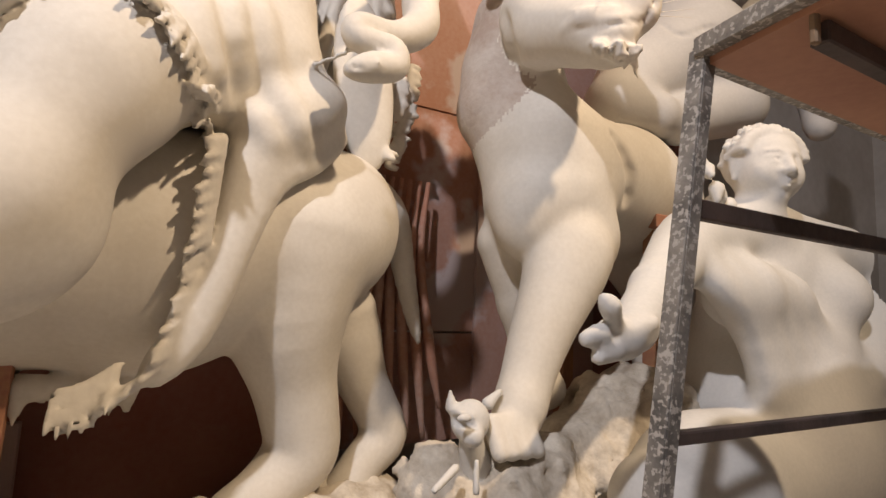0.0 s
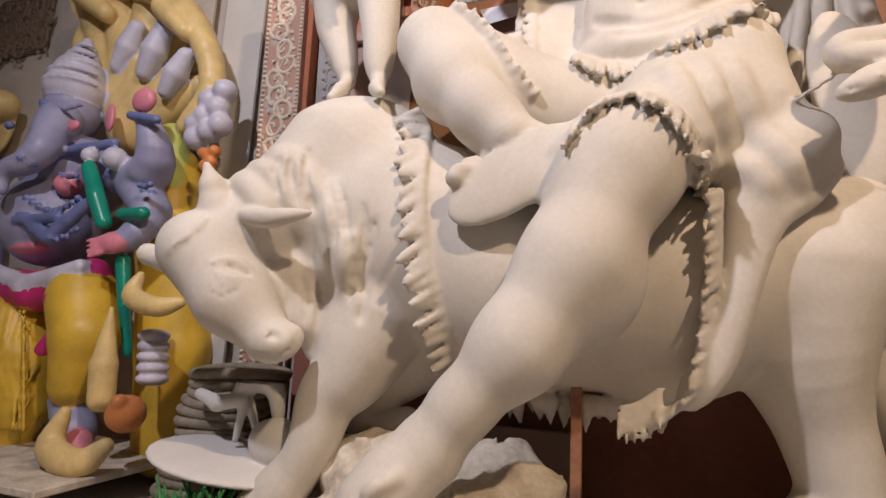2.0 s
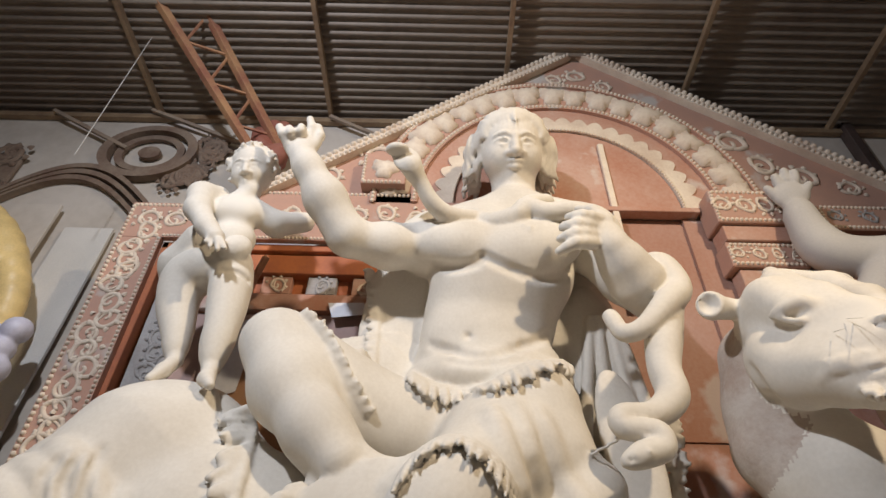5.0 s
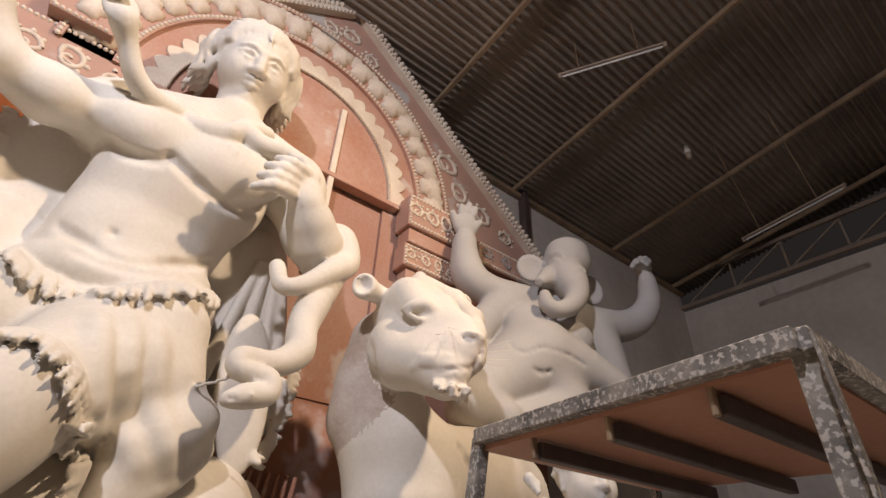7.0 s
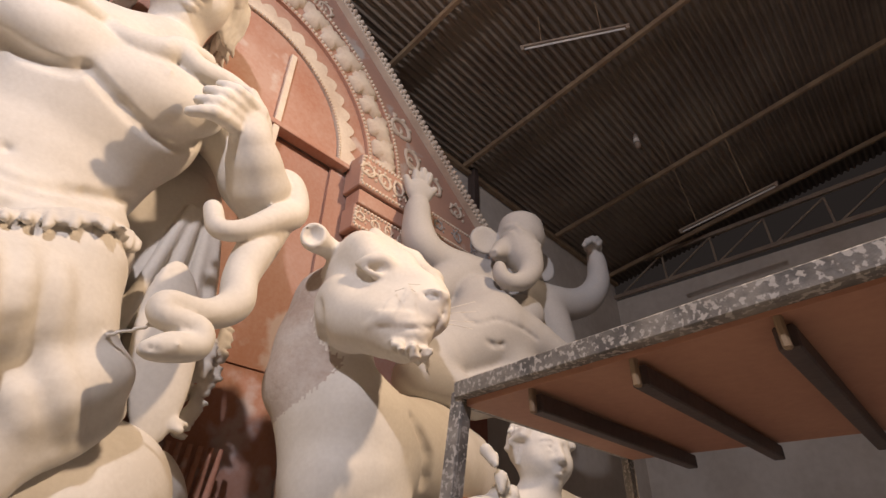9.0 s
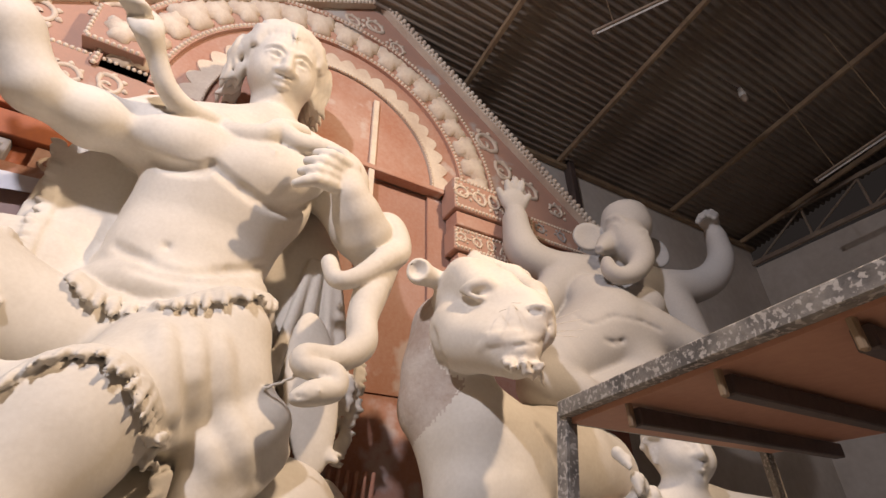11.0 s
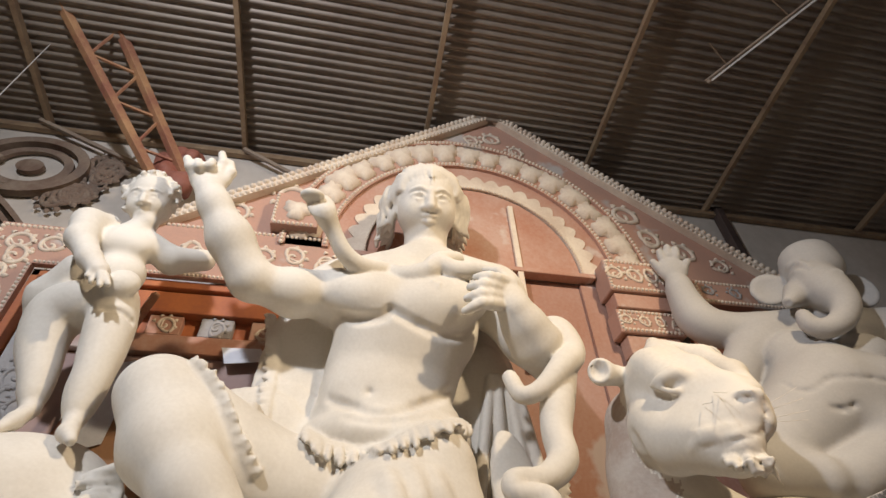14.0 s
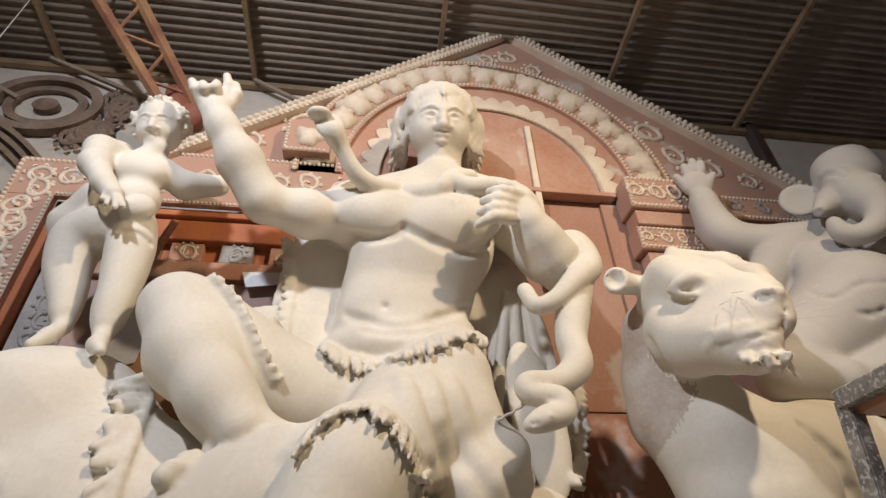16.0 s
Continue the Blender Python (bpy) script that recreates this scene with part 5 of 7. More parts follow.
    # hind legs
    c.limb([(0.52, 2.76, 1.79, 0.377), (0.51, 2.74, 1.39, 0.278), (0.57, 2.76, 1.11, 0.19), (0.62, 2.78, 0.92, 0.169), (0.65, 2.8, 0.72, 0.158), (0.53, 2.76, 0.61, 0.125), (0.4, 2.7, 0.52, 0.113), (0.31, 2.68, 0.46, 0.12)], k=0.06, curve=3)
    c.limb([(0.85, 3, 1.39, 0.225), (1.01, 3, 1.04, 0.136), (1.17, 3, 0.73, 0.118), (1.03, 2.95, 0.59, 0.101), (0.89, 2.9, 0.41, 0.108)], k=0.05, curve=3)
    # tail
    c.limb([(1.04, 2.98, 2.12, 0.088), (1.16, 3, 1.98, 0.082), (1.23, 3, 1.71, 0.065), (1.3, 3, 1.44, 0.045), (1.36, 3, 1.25, 0.017)], k=0.03, curve=3)
    for x0 in range(14):
        p = (-0.9, 2.7, 1.07, 0.032)
        rnd = random.Random(x0)
        c.limb([(p[0] + 0.06 * x0, p[1] + rnd.uniform(-0.1, 0.1), p[2] + 0.02, 0.05), (p[0] + 0.06 * x0, p[1] + rnd.uniform(-0.1, 0.1), p[2] - 0.05 - rnd.uniform(0, 0.1), 0.008)], k=0.03)
    # saddle cloth edge
    c.ruffle([(-1.43, 2.45, 2.76), (-1.29, 2.28, 2.39), (-1.24, 2.22, 2.07), (-1.2, 2.22, 1.79), (-1.14, 2.26, 1.51), (-1.12, 2.34, 1.32)], (0.1, -1, 0), (-0.6, -0.2, -0.5), 0.13, 13, 0.035, seed=21)
    return c.skin("bull_statue", CLAY, "unpainted cream plaster bull with a fringed saddle cloth", "statue")


bull()


# ---- the tiger ----
def tiger():
    c = Clay((0.75, 1.15, 0.2), (3.1, 3.26, 3.95), 0.0165)
    # skull, cheeks and jaw
    c.ball((1.679, 2.22, 3.241, 0.265), (1, 0.9, 0.92), (0, 0, 0), k=0.05)
    c.ball((2.016, 2.22, 3.333, 0.203), (1, 0.9, 0.85), (0, 0, 0), k=0.1)
    c.ball((1.532, 2.14, 2.957, 0.211), (0.95, 0.85, 1), (0, 0, 0), k=0.1)
    c.limb([(1.549, 2.05, 2.847, 0.17), (1.598, 1.83, 2.765, 0.135), (1.64, 1.71, 2.71, 0.1)], k=0.1)
    # flat forehead running down to the nose
    c.limb([(1.678, 2.16, 3.49, 0.08), (1.707, 1.93, 3.213, 0.099), (1.741, 1.75, 3.02, 0.088), (1.736, 1.63, 2.92, 0.061)], k=0.06)
    c.limb([(1.539, 2.08, 3.32, 0.127), (1.564, 1.98, 3.182, 0.095), (1.678, 1.84, 3.026, 0.093)], k=0.08)
    c.limb([(1.788, 2.24, 3.578, 0.062), (1.983, 2.12, 3.466, 0.065), (1.967, 1.92, 3.23, 0.074), (1.815, 1.68, 2.99, 0.05)], k=0.05)
    c.ball((1.706, 2.2, 3.563, 0.048), (1, 1, 1), (0, 0, 0), k=0.03)
    c.ball((1.672, 1.8, 2.812, 0.138), (1, 0.8, 0.9), (0, 0, 0), k=0.08)
    c.ball((1.592, 1.95, 2.855, 0.154), (1, 0.8, 0.9), (0, 0, 0), k=0.08)
    c.limb([(1.706, 2.2, 3.59, 0.031), (1.737, 2.08, 3.44, 0.038), (1.738, 1.94, 3.283, 0.035)], k=0.04)
    # blunt muzzle
    c.limb([(1.663, 1.92, 2.937, 0.164), (1.694, 1.74, 2.866, 0.118), (1.723, 1.67, 2.837, 0.092)], k=0.08)
    c.ball((1.713, 1.6, 2.902, 0.067), (1.0, 0.8, 0.55), (0, 6, 12), k=0.03)
    c.ball((1.74, 1.63, 2.811, 0.061), (0.8, 0.9, 1.2), (0, 0, 0), k=0.04)
    c.mark([(1.603, 1.6, 2.884, 0.0052), (1.636, 1.58, 2.896, 0.0099), (1.671, 1.56, 2.886, 0.0073)], 0.004, 0.012, True, way=(1.95, 2.35, 1.33))
    c.mark([(1.562, 1.6, 2.872, 0.0053), (1.62, 1.57, 2.918, 0.0090), (1.708, 1.54, 2.921, 0.0090), (1.719, 1.53, 2.896, 0.0067)], 0.0, 0.015, way=(1.95, 2.35, 1.33))
    c.mark([(1.717, 1.55, 2.858, 0.0067), (1.695, 1.55, 2.785, 0.0067), (1.657, 1.57, 2.717, 0.0067)], 0.0, 0.012, True, way=(1.95, 2.35, 1.33))
    # mouth, lips and folds
    c.mark([(1.67, 1.58, 2.717, 0.006), (1.613, 1.6, 2.713, 0.008), (1.516, 1.68, 2.695, 0.008), (1.468, 1.8, 2.73, 0.006)], 0.0, 0.012, True, way=(1.95, 2.35, 1.33))
    c.mark([(1.639, 1.58, 2.739, 0.005), (1.512, 1.66, 2.72, 0.01), (1.472, 1.78, 2.757, 0.01), (1.459, 1.86, 2.738, 0.005)], 0.006, 0.03, way=(1.95, 2.35, 1.33))
    c.mark([(1.554, 1.6, 2.757, 0.005), (1.492, 1.7, 2.768, 0.009), (1.477, 1.82, 2.808, 0.005)], 0.006, 0.03, way=(1.95, 2.35, 1.33))
    c.mark([(1.29, 2.1, 2.901, 0.012), (1.289, 2.05, 2.714, 0.02), (1.322, 2, 2.545, 0.021), (1.423, 2, 2.485, 0.018), (1.57, 2, 2.507, 0.01)], -0.004, 0.05, True, way=(1.95, 2.35, 1.33))
    # near eye under its heavy brow
    c.limb([(1.431, 1.86, 3.081, 0.023), (1.486, 1.82, 3.075, 0.036), (1.548, 1.8, 3.08, 0.019)], k=0.015, cut=True)
    c.ball((1.55, 1.9, 3.118, 0.04), (1, 1, 1), (0, 0, 0), k=0.008)
    c.limb([(1.427, 1.96, 3.132, 0.018), (1.468, 1.9, 3.15, 0.029), (1.527, 1.87, 3.172, 0.035), (1.58, 1.85, 3.145, 0.028), (1.659, 1.84, 3.136, 0.017)], k=0.025, curve=3)
    c.limb([(1.431, 1.93, 3.108, 0.012), (1.49, 1.88, 3.064, 0.017), (1.562, 1.86, 3.074, 0.014), (1.632, 1.85, 3.119, 0.011)], k=0.015, curve=3)
    # ears
    c.limb([(1.4, 2.24, 3.345, 0.066), (1.31, 2.22, 3.34, 0.075)], k=0.03)
    c.ball((1.27, 2.2, 3.34, 0.095), (0.9, 0.75, 1), (0, 25, 0), k=0.02)
    c.ball((1.225, 2.14, 3.325, 0.075), (0.85, 0.9, 1), (0, 25, 0), k=0.015, cut=True)
    c.limb([(2.12, 2.25, 3.46, 0.06), (2.15, 2.25, 3.53, 0.066)], k=0.03)
    c.ball((2.14, 2.22, 3.53, 0.08), (0.95, 0.75, 1), (0, -10, 0), k=0.02)
    c.ball((2.115, 2.155, 3.515, 0.06), (0.9, 0.9, 1), (0, -10, 0), k=0.015, cut=True)
    # curled tuft on the chin
    c.ball((1.62, 1.76, 2.65, 0.09), (1.1, 0.8, 0.85), k=0.06)
    rnd = random.Random(9)
    for j in range(60):
        u, v = rnd.uniform(0, 1), rnd.uniform(0, 1)
        x, y, z = 1.53 + 0.19 * u, 1.74 - 0.08 * u, 2.65 - 0.01 * u - 0.1 * v * (0.3 + 0.7 * u)
        w = rnd.uniform(-0.018, 0.018)
        c.mark([(x, y, z + 0.02, 0.009), (x + w, y, z, 0.01), (x - w, y, z - 0.03, 0.005)], -0.004, 0.006, way=(1.95, 2.35, 1.33))
    for p, q in (((1.815, 1.62, 2.893), (1.9, 1.5, 2.93)), ((1.801, 1.62, 2.861), (1.9, 1.5, 2.87)), ((1.779, 1.62, 2.813), (1.9, 1.5, 2.81)), ((1.764, 1.62, 2.794), (1.87, 1.5, 2.76)), ((1.585, 1.7, 2.98), (1.53, 1.55, 2.9)), ((1.589, 1.68, 2.943), (1.5, 1.55, 2.85)), ((1.52, 1.73, 2.924), (1.45, 1.58, 2.86))):
        c.wire(p, q, 0.002)
    # broad neck of rough darker clay
    c.brush = 1
    c.limb([(1.65, 2.48, 3.12, 0.255), (1.62, 2.5, 2.83, 0.265), (1.57, 2.5, 2.59, 0.255)], k=0.06)
    c.brush = 0
    # neck and chest
    c.limb([(1.72, 2.44, 2.7, 0.22), (1.75, 2.4, 2.4, 0.32), (1.79, 2.36, 2.1, 0.347)], k=0.1)
    c.limb([(1.97, 2.4, 2.3, 0.347), (2.54, 2.6, 2.29, 0.417), (3.41, 2.85, 2.19, 0.447)], k=0.1)
    c.ball((1.63, 2.25, 1.97, 0.259), (0.9, 0.7, 1), k=0.1)
    # forelegs
    c.ball((1.92, 2.2, 1.88, 0.243), (0.9, 0.7, 1.0), k=0.08)
    c.limb([(1.8, 2.15, 1.77, 0.21), (1.68, 2.12, 1.56, 0.162), (1.54, 2.08, 1.32, 0.122), (1.44, 2.04, 1.12, 0.097), (1.38, 2, 1.02, 0.098)], k=0.06, curve=3)
    c.ball((1.33, 1.98, 0.97, 0.106), (1, 0.9, 0.8), k=0.04)
    for x in (872, 892, 912, 932):
        p = (1.28, 1.92, 0.95, 0.035)
        c.limb([(p[0] + (x - 900) * 0.0026, p[1] + 0.02, p[2] + 0.06, 0.04), (p[0] + (x - 900) * 0.003, p[1] - 0.06, p[2] - 0.04, 0.036)], k=0.02)
    c.limb([(1.63, 2.5, 1.85, 0.159), (1.74, 2.5, 1.5, 0.115), (1.84, 2.46, 1.13, 0.107), (1.86, 2.4, 1.05, 0.111)], k=0.05)
    c.limb([(2.92, 2.7, 1.99, 0.324), (3.16, 2.7, 1.64, 0.247), (3.04, 2.65, 1.16, 0.158)], k=0.06)
    for a, b, d in (((1.26, 2.1, 2.04, 0.016), (1.32, 2.1, 1.88, 0.021), (1.39, 2.1, 1.73, 0.016)), ((2.03, 2.2, 2.43, 0.025), (2.17, 2.2, 2.26, 0.029), (2.21, 2.2, 2.1, 0.019))):
        c.mark([a, b, d], -0.008, 0.04, True)
    ob = c.skin("tiger_statue", [CLAY, STAINED], "unpainted cream plaster tiger standing on plaster rocks", "statue")
    return ob


tiger()


# ---- the pale elephant-headed figure ----
def elephant():
    c = Clay((2.1, 1.1, 1.6), (5.2, 3.5, 5.5), 0.018)
    # body
    c.ball((3.572, 2.595, 3.701, 0.432), (1.05, 0.6, 0.95), (0, 0, -23), k=0.05)
    c.ball((3.406, 2.536, 3.4, 0.466), (1, 0.75, 0.82), (0, 0, -23), k=0.04)
    c.ball((3.399, 2.561, 3.203, 0.422), (1.05, 0.7, 0.6), (0, 0, -23), k=0.06)
    c.ball((3.226, 2.526, 3.81, 0.247), (1, 0.6, 0.82), (0, -12, -23), k=0.03)
    c.ball((3.662, 2.339, 3.752, 0.19), (1, 0.6, 0.85), (0, 12, -23), k=0.03)
    c.limb([(3.221, 2.746, 4.12, 0.199), (3.678, 2.55, 4.111, 0.206), (4.111, 2.363, 4.007, 0.179)], k=0.08)
    # head, ears and curled trunk
    c.ball((3.712, 2.372, 4.618, 0.249), (1, 1, 0.95), (0, 0, -23), k=0.05)
    c.ball((3.715, 2.359, 4.746, 0.208), (1.1, 1, 0.72), (0, 0, -23), k=0.05)
    c.limb([(3.578, 2.32, 4.403, 0.203), (3.558, 2.231, 4.246, 0.156), (3.537, 2.175, 4.087, 0.104), (3.431, 2.188, 3.939, 0.082), (3.294, 2.236, 3.877, 0.07), (3.205, 2.274, 3.917, 0.063), (3.194, 2.279, 4.018, 0.05)], k=0.03, curve=3)
    c.limb([(3.419, 2.389, 4.334, 0.118), (3.245, 2.366, 4.211, 0.053)], k=0.03)
    c.ball((3.201, 2.352, 4.182, 0.031), (1, 1, 1), (0, 0, 0), k=0.01, cut=True)
    c.ball((3.388, 2.587, 4.525, 0.17), (0.95, 0.28, 1), (0, 12, -30), k=0.02)
    c.ball((3.35, 2.555, 4.5, 0.135), (0.95, 0.3, 1), (0, 12, -30), k=0.03, cut=True)
    c.ball((4.076, 2.378, 4.433, 0.163), (0.85, 0.25, 1.15), (0, -12, -40), k=0.02)
    c.ball((4.045, 2.345, 4.41, 0.125), (0.85, 0.3, 1.1), (0, -12, -40), k=0.03, cut=True)
    c.mark([(3.382, 2.35, 4.491, 0.0099), (3.416, 2.281, 4.495, 0.0127), (3.449, 2.256, 4.433, 0.0099)], 0.0, 0.015, way=(3.9, 2.9, 2.5))
    c.mark([(3.593, 2.194, 4.401, 0.0094), (3.697, 2.182, 4.453, 0.0121), (3.748, 2.193, 4.427, 0.0099)], 0.0, 0.015, way=(3.9, 2.9, 2.5))
    c.mark([(3.399, 2.343, 4.581, 0.0099), (3.468, 2.281, 4.604, 0.0127), (3.509, 2.23, 4.511, 0.0099)], 0.004, 0.04, way=(3.9, 2.9, 2.5))
    # raised open palm
    c.limb([(3.261, 2.729, 4.093, 0.209), (3.061, 2.815, 4.181, 0.16), (2.843, 2.887, 4.273, 0.155), (2.767, 2.909, 4.4, 0.149), (2.73, 2.903, 4.623, 0.116), (2.735, 2.9, 4.754, 0.1)], k=0.05, curve=3)
    c.ball((2.73, 2.892, 4.918, 0.146), (1, 0.5, 1), (0, 0, -20), k=0.03)
    c.limb([(2.616, 2.93, 4.95, 0.043), (2.577, 2.925, 5.025, 0.036)], k=0.015)
    c.limb([(2.679, 2.903, 5.062, 0.044), (2.665, 2.887, 5.137, 0.036)], k=0.015)
    c.limb([(2.743, 2.876, 5.094, 0.044), (2.743, 2.854, 5.183, 0.036)], k=0.015)
    c.limb([(2.8, 2.851, 5.066, 0.044), (2.808, 2.826, 5.138, 0.036)], k=0.015)
    c.limb([(2.814, 2.845, 4.902, 0.043), (2.857, 2.804, 4.969, 0.035)], k=0.015)
    # raised fist
    c.limb([(4.106, 2.365, 4.02, 0.179), (4.312, 2.244, 4.034, 0.15), (4.504, 2.129, 4.132, 0.136), (4.618, 2.037, 4.33, 0.111), (4.6, 2.001, 4.521, 0.087), (4.57, 1.992, 4.628, 0.076)], k=0.05, curve=3)
    c.ball((4.535, 1.985, 4.737, 0.104), (1.05, 0.9, 0.85), (0, 20, -20), k=0.03)
    c.limb([(4.408, 1.975, 4.753, 0.035), (4.289, 1.96, 4.633, 0.03)], k=0.012)
    c.limb([(4.47, 1.948, 4.803, 0.034), (4.35, 1.934, 4.694, 0.029)], k=0.012)
    c.limb([(4.528, 1.923, 4.818, 0.034), (4.414, 1.906, 4.715, 0.029)], k=0.012)
    c.limb([(4.562, 1.908, 4.787, 0.034), (4.46, 1.887, 4.69, 0.029)], k=0.012)
    # lowered arms
    c.limb([(3.192, 2.737, 4.062, 0.199), (2.971, 2.788, 3.877, 0.158), (2.785, 2.825, 3.619, 0.137), (2.749, 2.732, 3.343, 0.103)], k=0.05, curve=3)
    c.limb([(4.069, 2.36, 3.94, 0.179), (4.098, 2.304, 3.663, 0.162), (4.108, 2.234, 3.399, 0.13), (4.137, 2.135, 3.17, 0.096), (4.163, 2.058, 3.098, 0.103)], k=0.05, curve=3)
    # folded legs
    c.limb([(3.31, 2.545, 3.459, 0.399), (2.761, 2.617, 3.102, 0.263), (2.53, 2.553, 2.881, 0.199), (2.742, 2.408, 2.802, 0.155)], k=0.06)
    c.limb([(3.453, 2.483, 3.451, 0.353), (3.664, 2.229, 3.379, 0.165), (3.873, 2.074, 3.222, 0.111), (3.917, 2.011, 2.978, 0.083), (3.819, 1.945, 2.801, 0.087)], k=0.06, curve=3)
    c.limb([(3.336, 2.588, 3.508, 0.387), (3.458, 2.317, 2.996, 0.202), (2.959, 2.402, 2.808, 0.167)], k=0.06)
    # navel and belly folds
    c.mark([(3, 2.297, 3.262, 0.0073), (3.066, 2.268, 3.23, 0.0100), (3.15, 2.233, 3.253, 0.0069)], -0.006, 0.03, True, way=(3.9, 2.9, 2.5))
    c.mark([(2.883, 2.456, 3.514, 0.0056), (2.961, 2.368, 3.42, 0.0079), (3.162, 2.282, 3.495, 0.0063), (3.415, 2.227, 3.48, 0.0076), (3.632, 2.243, 3.467, 0.0053)], -0.004, 0.03, True, way=(3.9, 2.9, 2.5))
    return c.skin("elephant_headed_statue", DIM_PLASTER, "pale plaster pot-bellied elephant-headed figure, unpainted", "statue")


elephant()


# ---- the child ----
def child():
    c = Clay((-2.75, 1.75, 2.5), (-0.95, 3.2, 5.2), 0.013)
    h = Head(c, (-1.89, 2.54, 4.72, 0.154), 0.17, 0, 30, -4)
    human_face(h)
    curly_hair(h, 8, 0.14, 70, 0.4)
    curl_row(c, [(-2.01, 2.55, 4.63, 0.021)[:3], (-2.03, 2.5, 4.79, 0.021)[:3], (-1.94, 2.45, 4.84, 0.021)[:3], (-1.83, 2.48, 4.84, 0.021)[:3], (-1.74, 2.55, 4.7, 0.021)[:3]], 0.032, seed=14)
    curl_row(c, [(-1.98, 2.48, 4.76, 0.021)[:3], (-1.91, 2.46, 4.86, 0.021)[:3], (-1.78, 2.48, 4.78, 0.021)[:3]], 0.028, seed=15)
    c.limb([(-1.86, 2.55, 4.5, 0.083), (-1.91, 2.58, 4.41, 0.09)], k=0.04)
    c.ball((-1.93, 2.6, 4.31, 0.195), (1, 0.7, 0.85), k=0.06)
    c.ball((-1.97, 2.54, 4.28, 0.095), (1.1, 0.8, 0.9), k=0.08)
    c.ball((-1.84, 2.54, 4.25, 0.087), (1.1, 0.8, 0.9), k=0.08)
    c.ball((-1.9, 2.6, 4.05, 0.171), (1, 0.75, 0.95), k=0.06)
    c.ball((-1.88, 2.62, 3.85, 0.174), (1, 0.75, 0.8), k=0.06)
    c.ball((-1.78, 2.46, 3.88, 0.11), (1, 0.7, 0.9), k=0.06)
    # arms
    c.limb([(-2.13, 2.6, 4.46, 0.107), (-2.19, 2.5, 4.4, 0.104), (-2.12, 2.4, 4.18, 0.09), (-1.97, 2.34, 3.97, 0.068), (-1.87, 2.32, 3.86, 0.063)], k=0.04)
    for a, b in (((-1.88, 2.3, 3.84, 0.021), (-1.86, 2.28, 3.75, 0.017)), ((-1.83, 2.28, 3.81, 0.021), (-1.8, 2.27, 3.72, 0.017)), ((-1.81, 2.29, 3.82, 0.021), (-1.76, 2.28, 3.74, 0.017)), ((-1.9, 2.3, 3.87, 0.021), (-1.9, 2.28, 3.79, 0.017))):
        c.limb([a, b], k=0.012)
    c.limb([(-1.78, 2.6, 4.33, 0.098), (-1.64, 2.68, 4.28, 0.1), (-1.46, 2.78, 4.39, 0.082)], k=0.04)
    # legs
    c.limb([(-1.97, 2.65, 3.84, 0.159), (-2.18, 2.7, 3.79, 0.151), (-2.18, 2.7, 3.56, 0.124), (-2.1, 2.68, 3.35, 0.091), (-2.04, 2.66, 3.14, 0.057)], k=0.05, curve=3)
    c.limb([(-2.02, 2.64, 3.1, 0.05), (-2.02, 2.55, 3, 0.044), (-2.04, 2.48, 2.92, 0.03)], k=0.03)
    c.limb([(-1.81, 2.6, 3.74, 0.141), (-1.76, 2.56, 3.46, 0.115), (-1.74, 2.54, 3.3, 0.088), (-1.74, 2.54, 3.17, 0.083), (-1.72, 2.52, 3.02, 0.051)], k=0.05, curve=3)
    c.limb([(-1.71, 2.5, 2.99, 0.05), (-1.68, 2.42, 2.9, 0.045), (-1.62, 2.36, 2.84, 0.029)], k=0.03)
    # cloth behind the hip
    c.limb([(-2.18, 2.78, 4.1, 0.202), (-2.35, 2.82, 3.96, 0.143), (-2.38, 2.84, 3.83, 0.078)], k=0.06)
    c.mark([(-1.83, 2.4, 3.68, 0.014), (-1.71, 2.4, 3.68, 0.018), (-1.6, 2.4, 3.63, 0.014)], -0.004, 0.02, True)
    return c.skin("child_statue", CLAY, "cream plaster child with curly hair standing on the bull", "statue")


child()


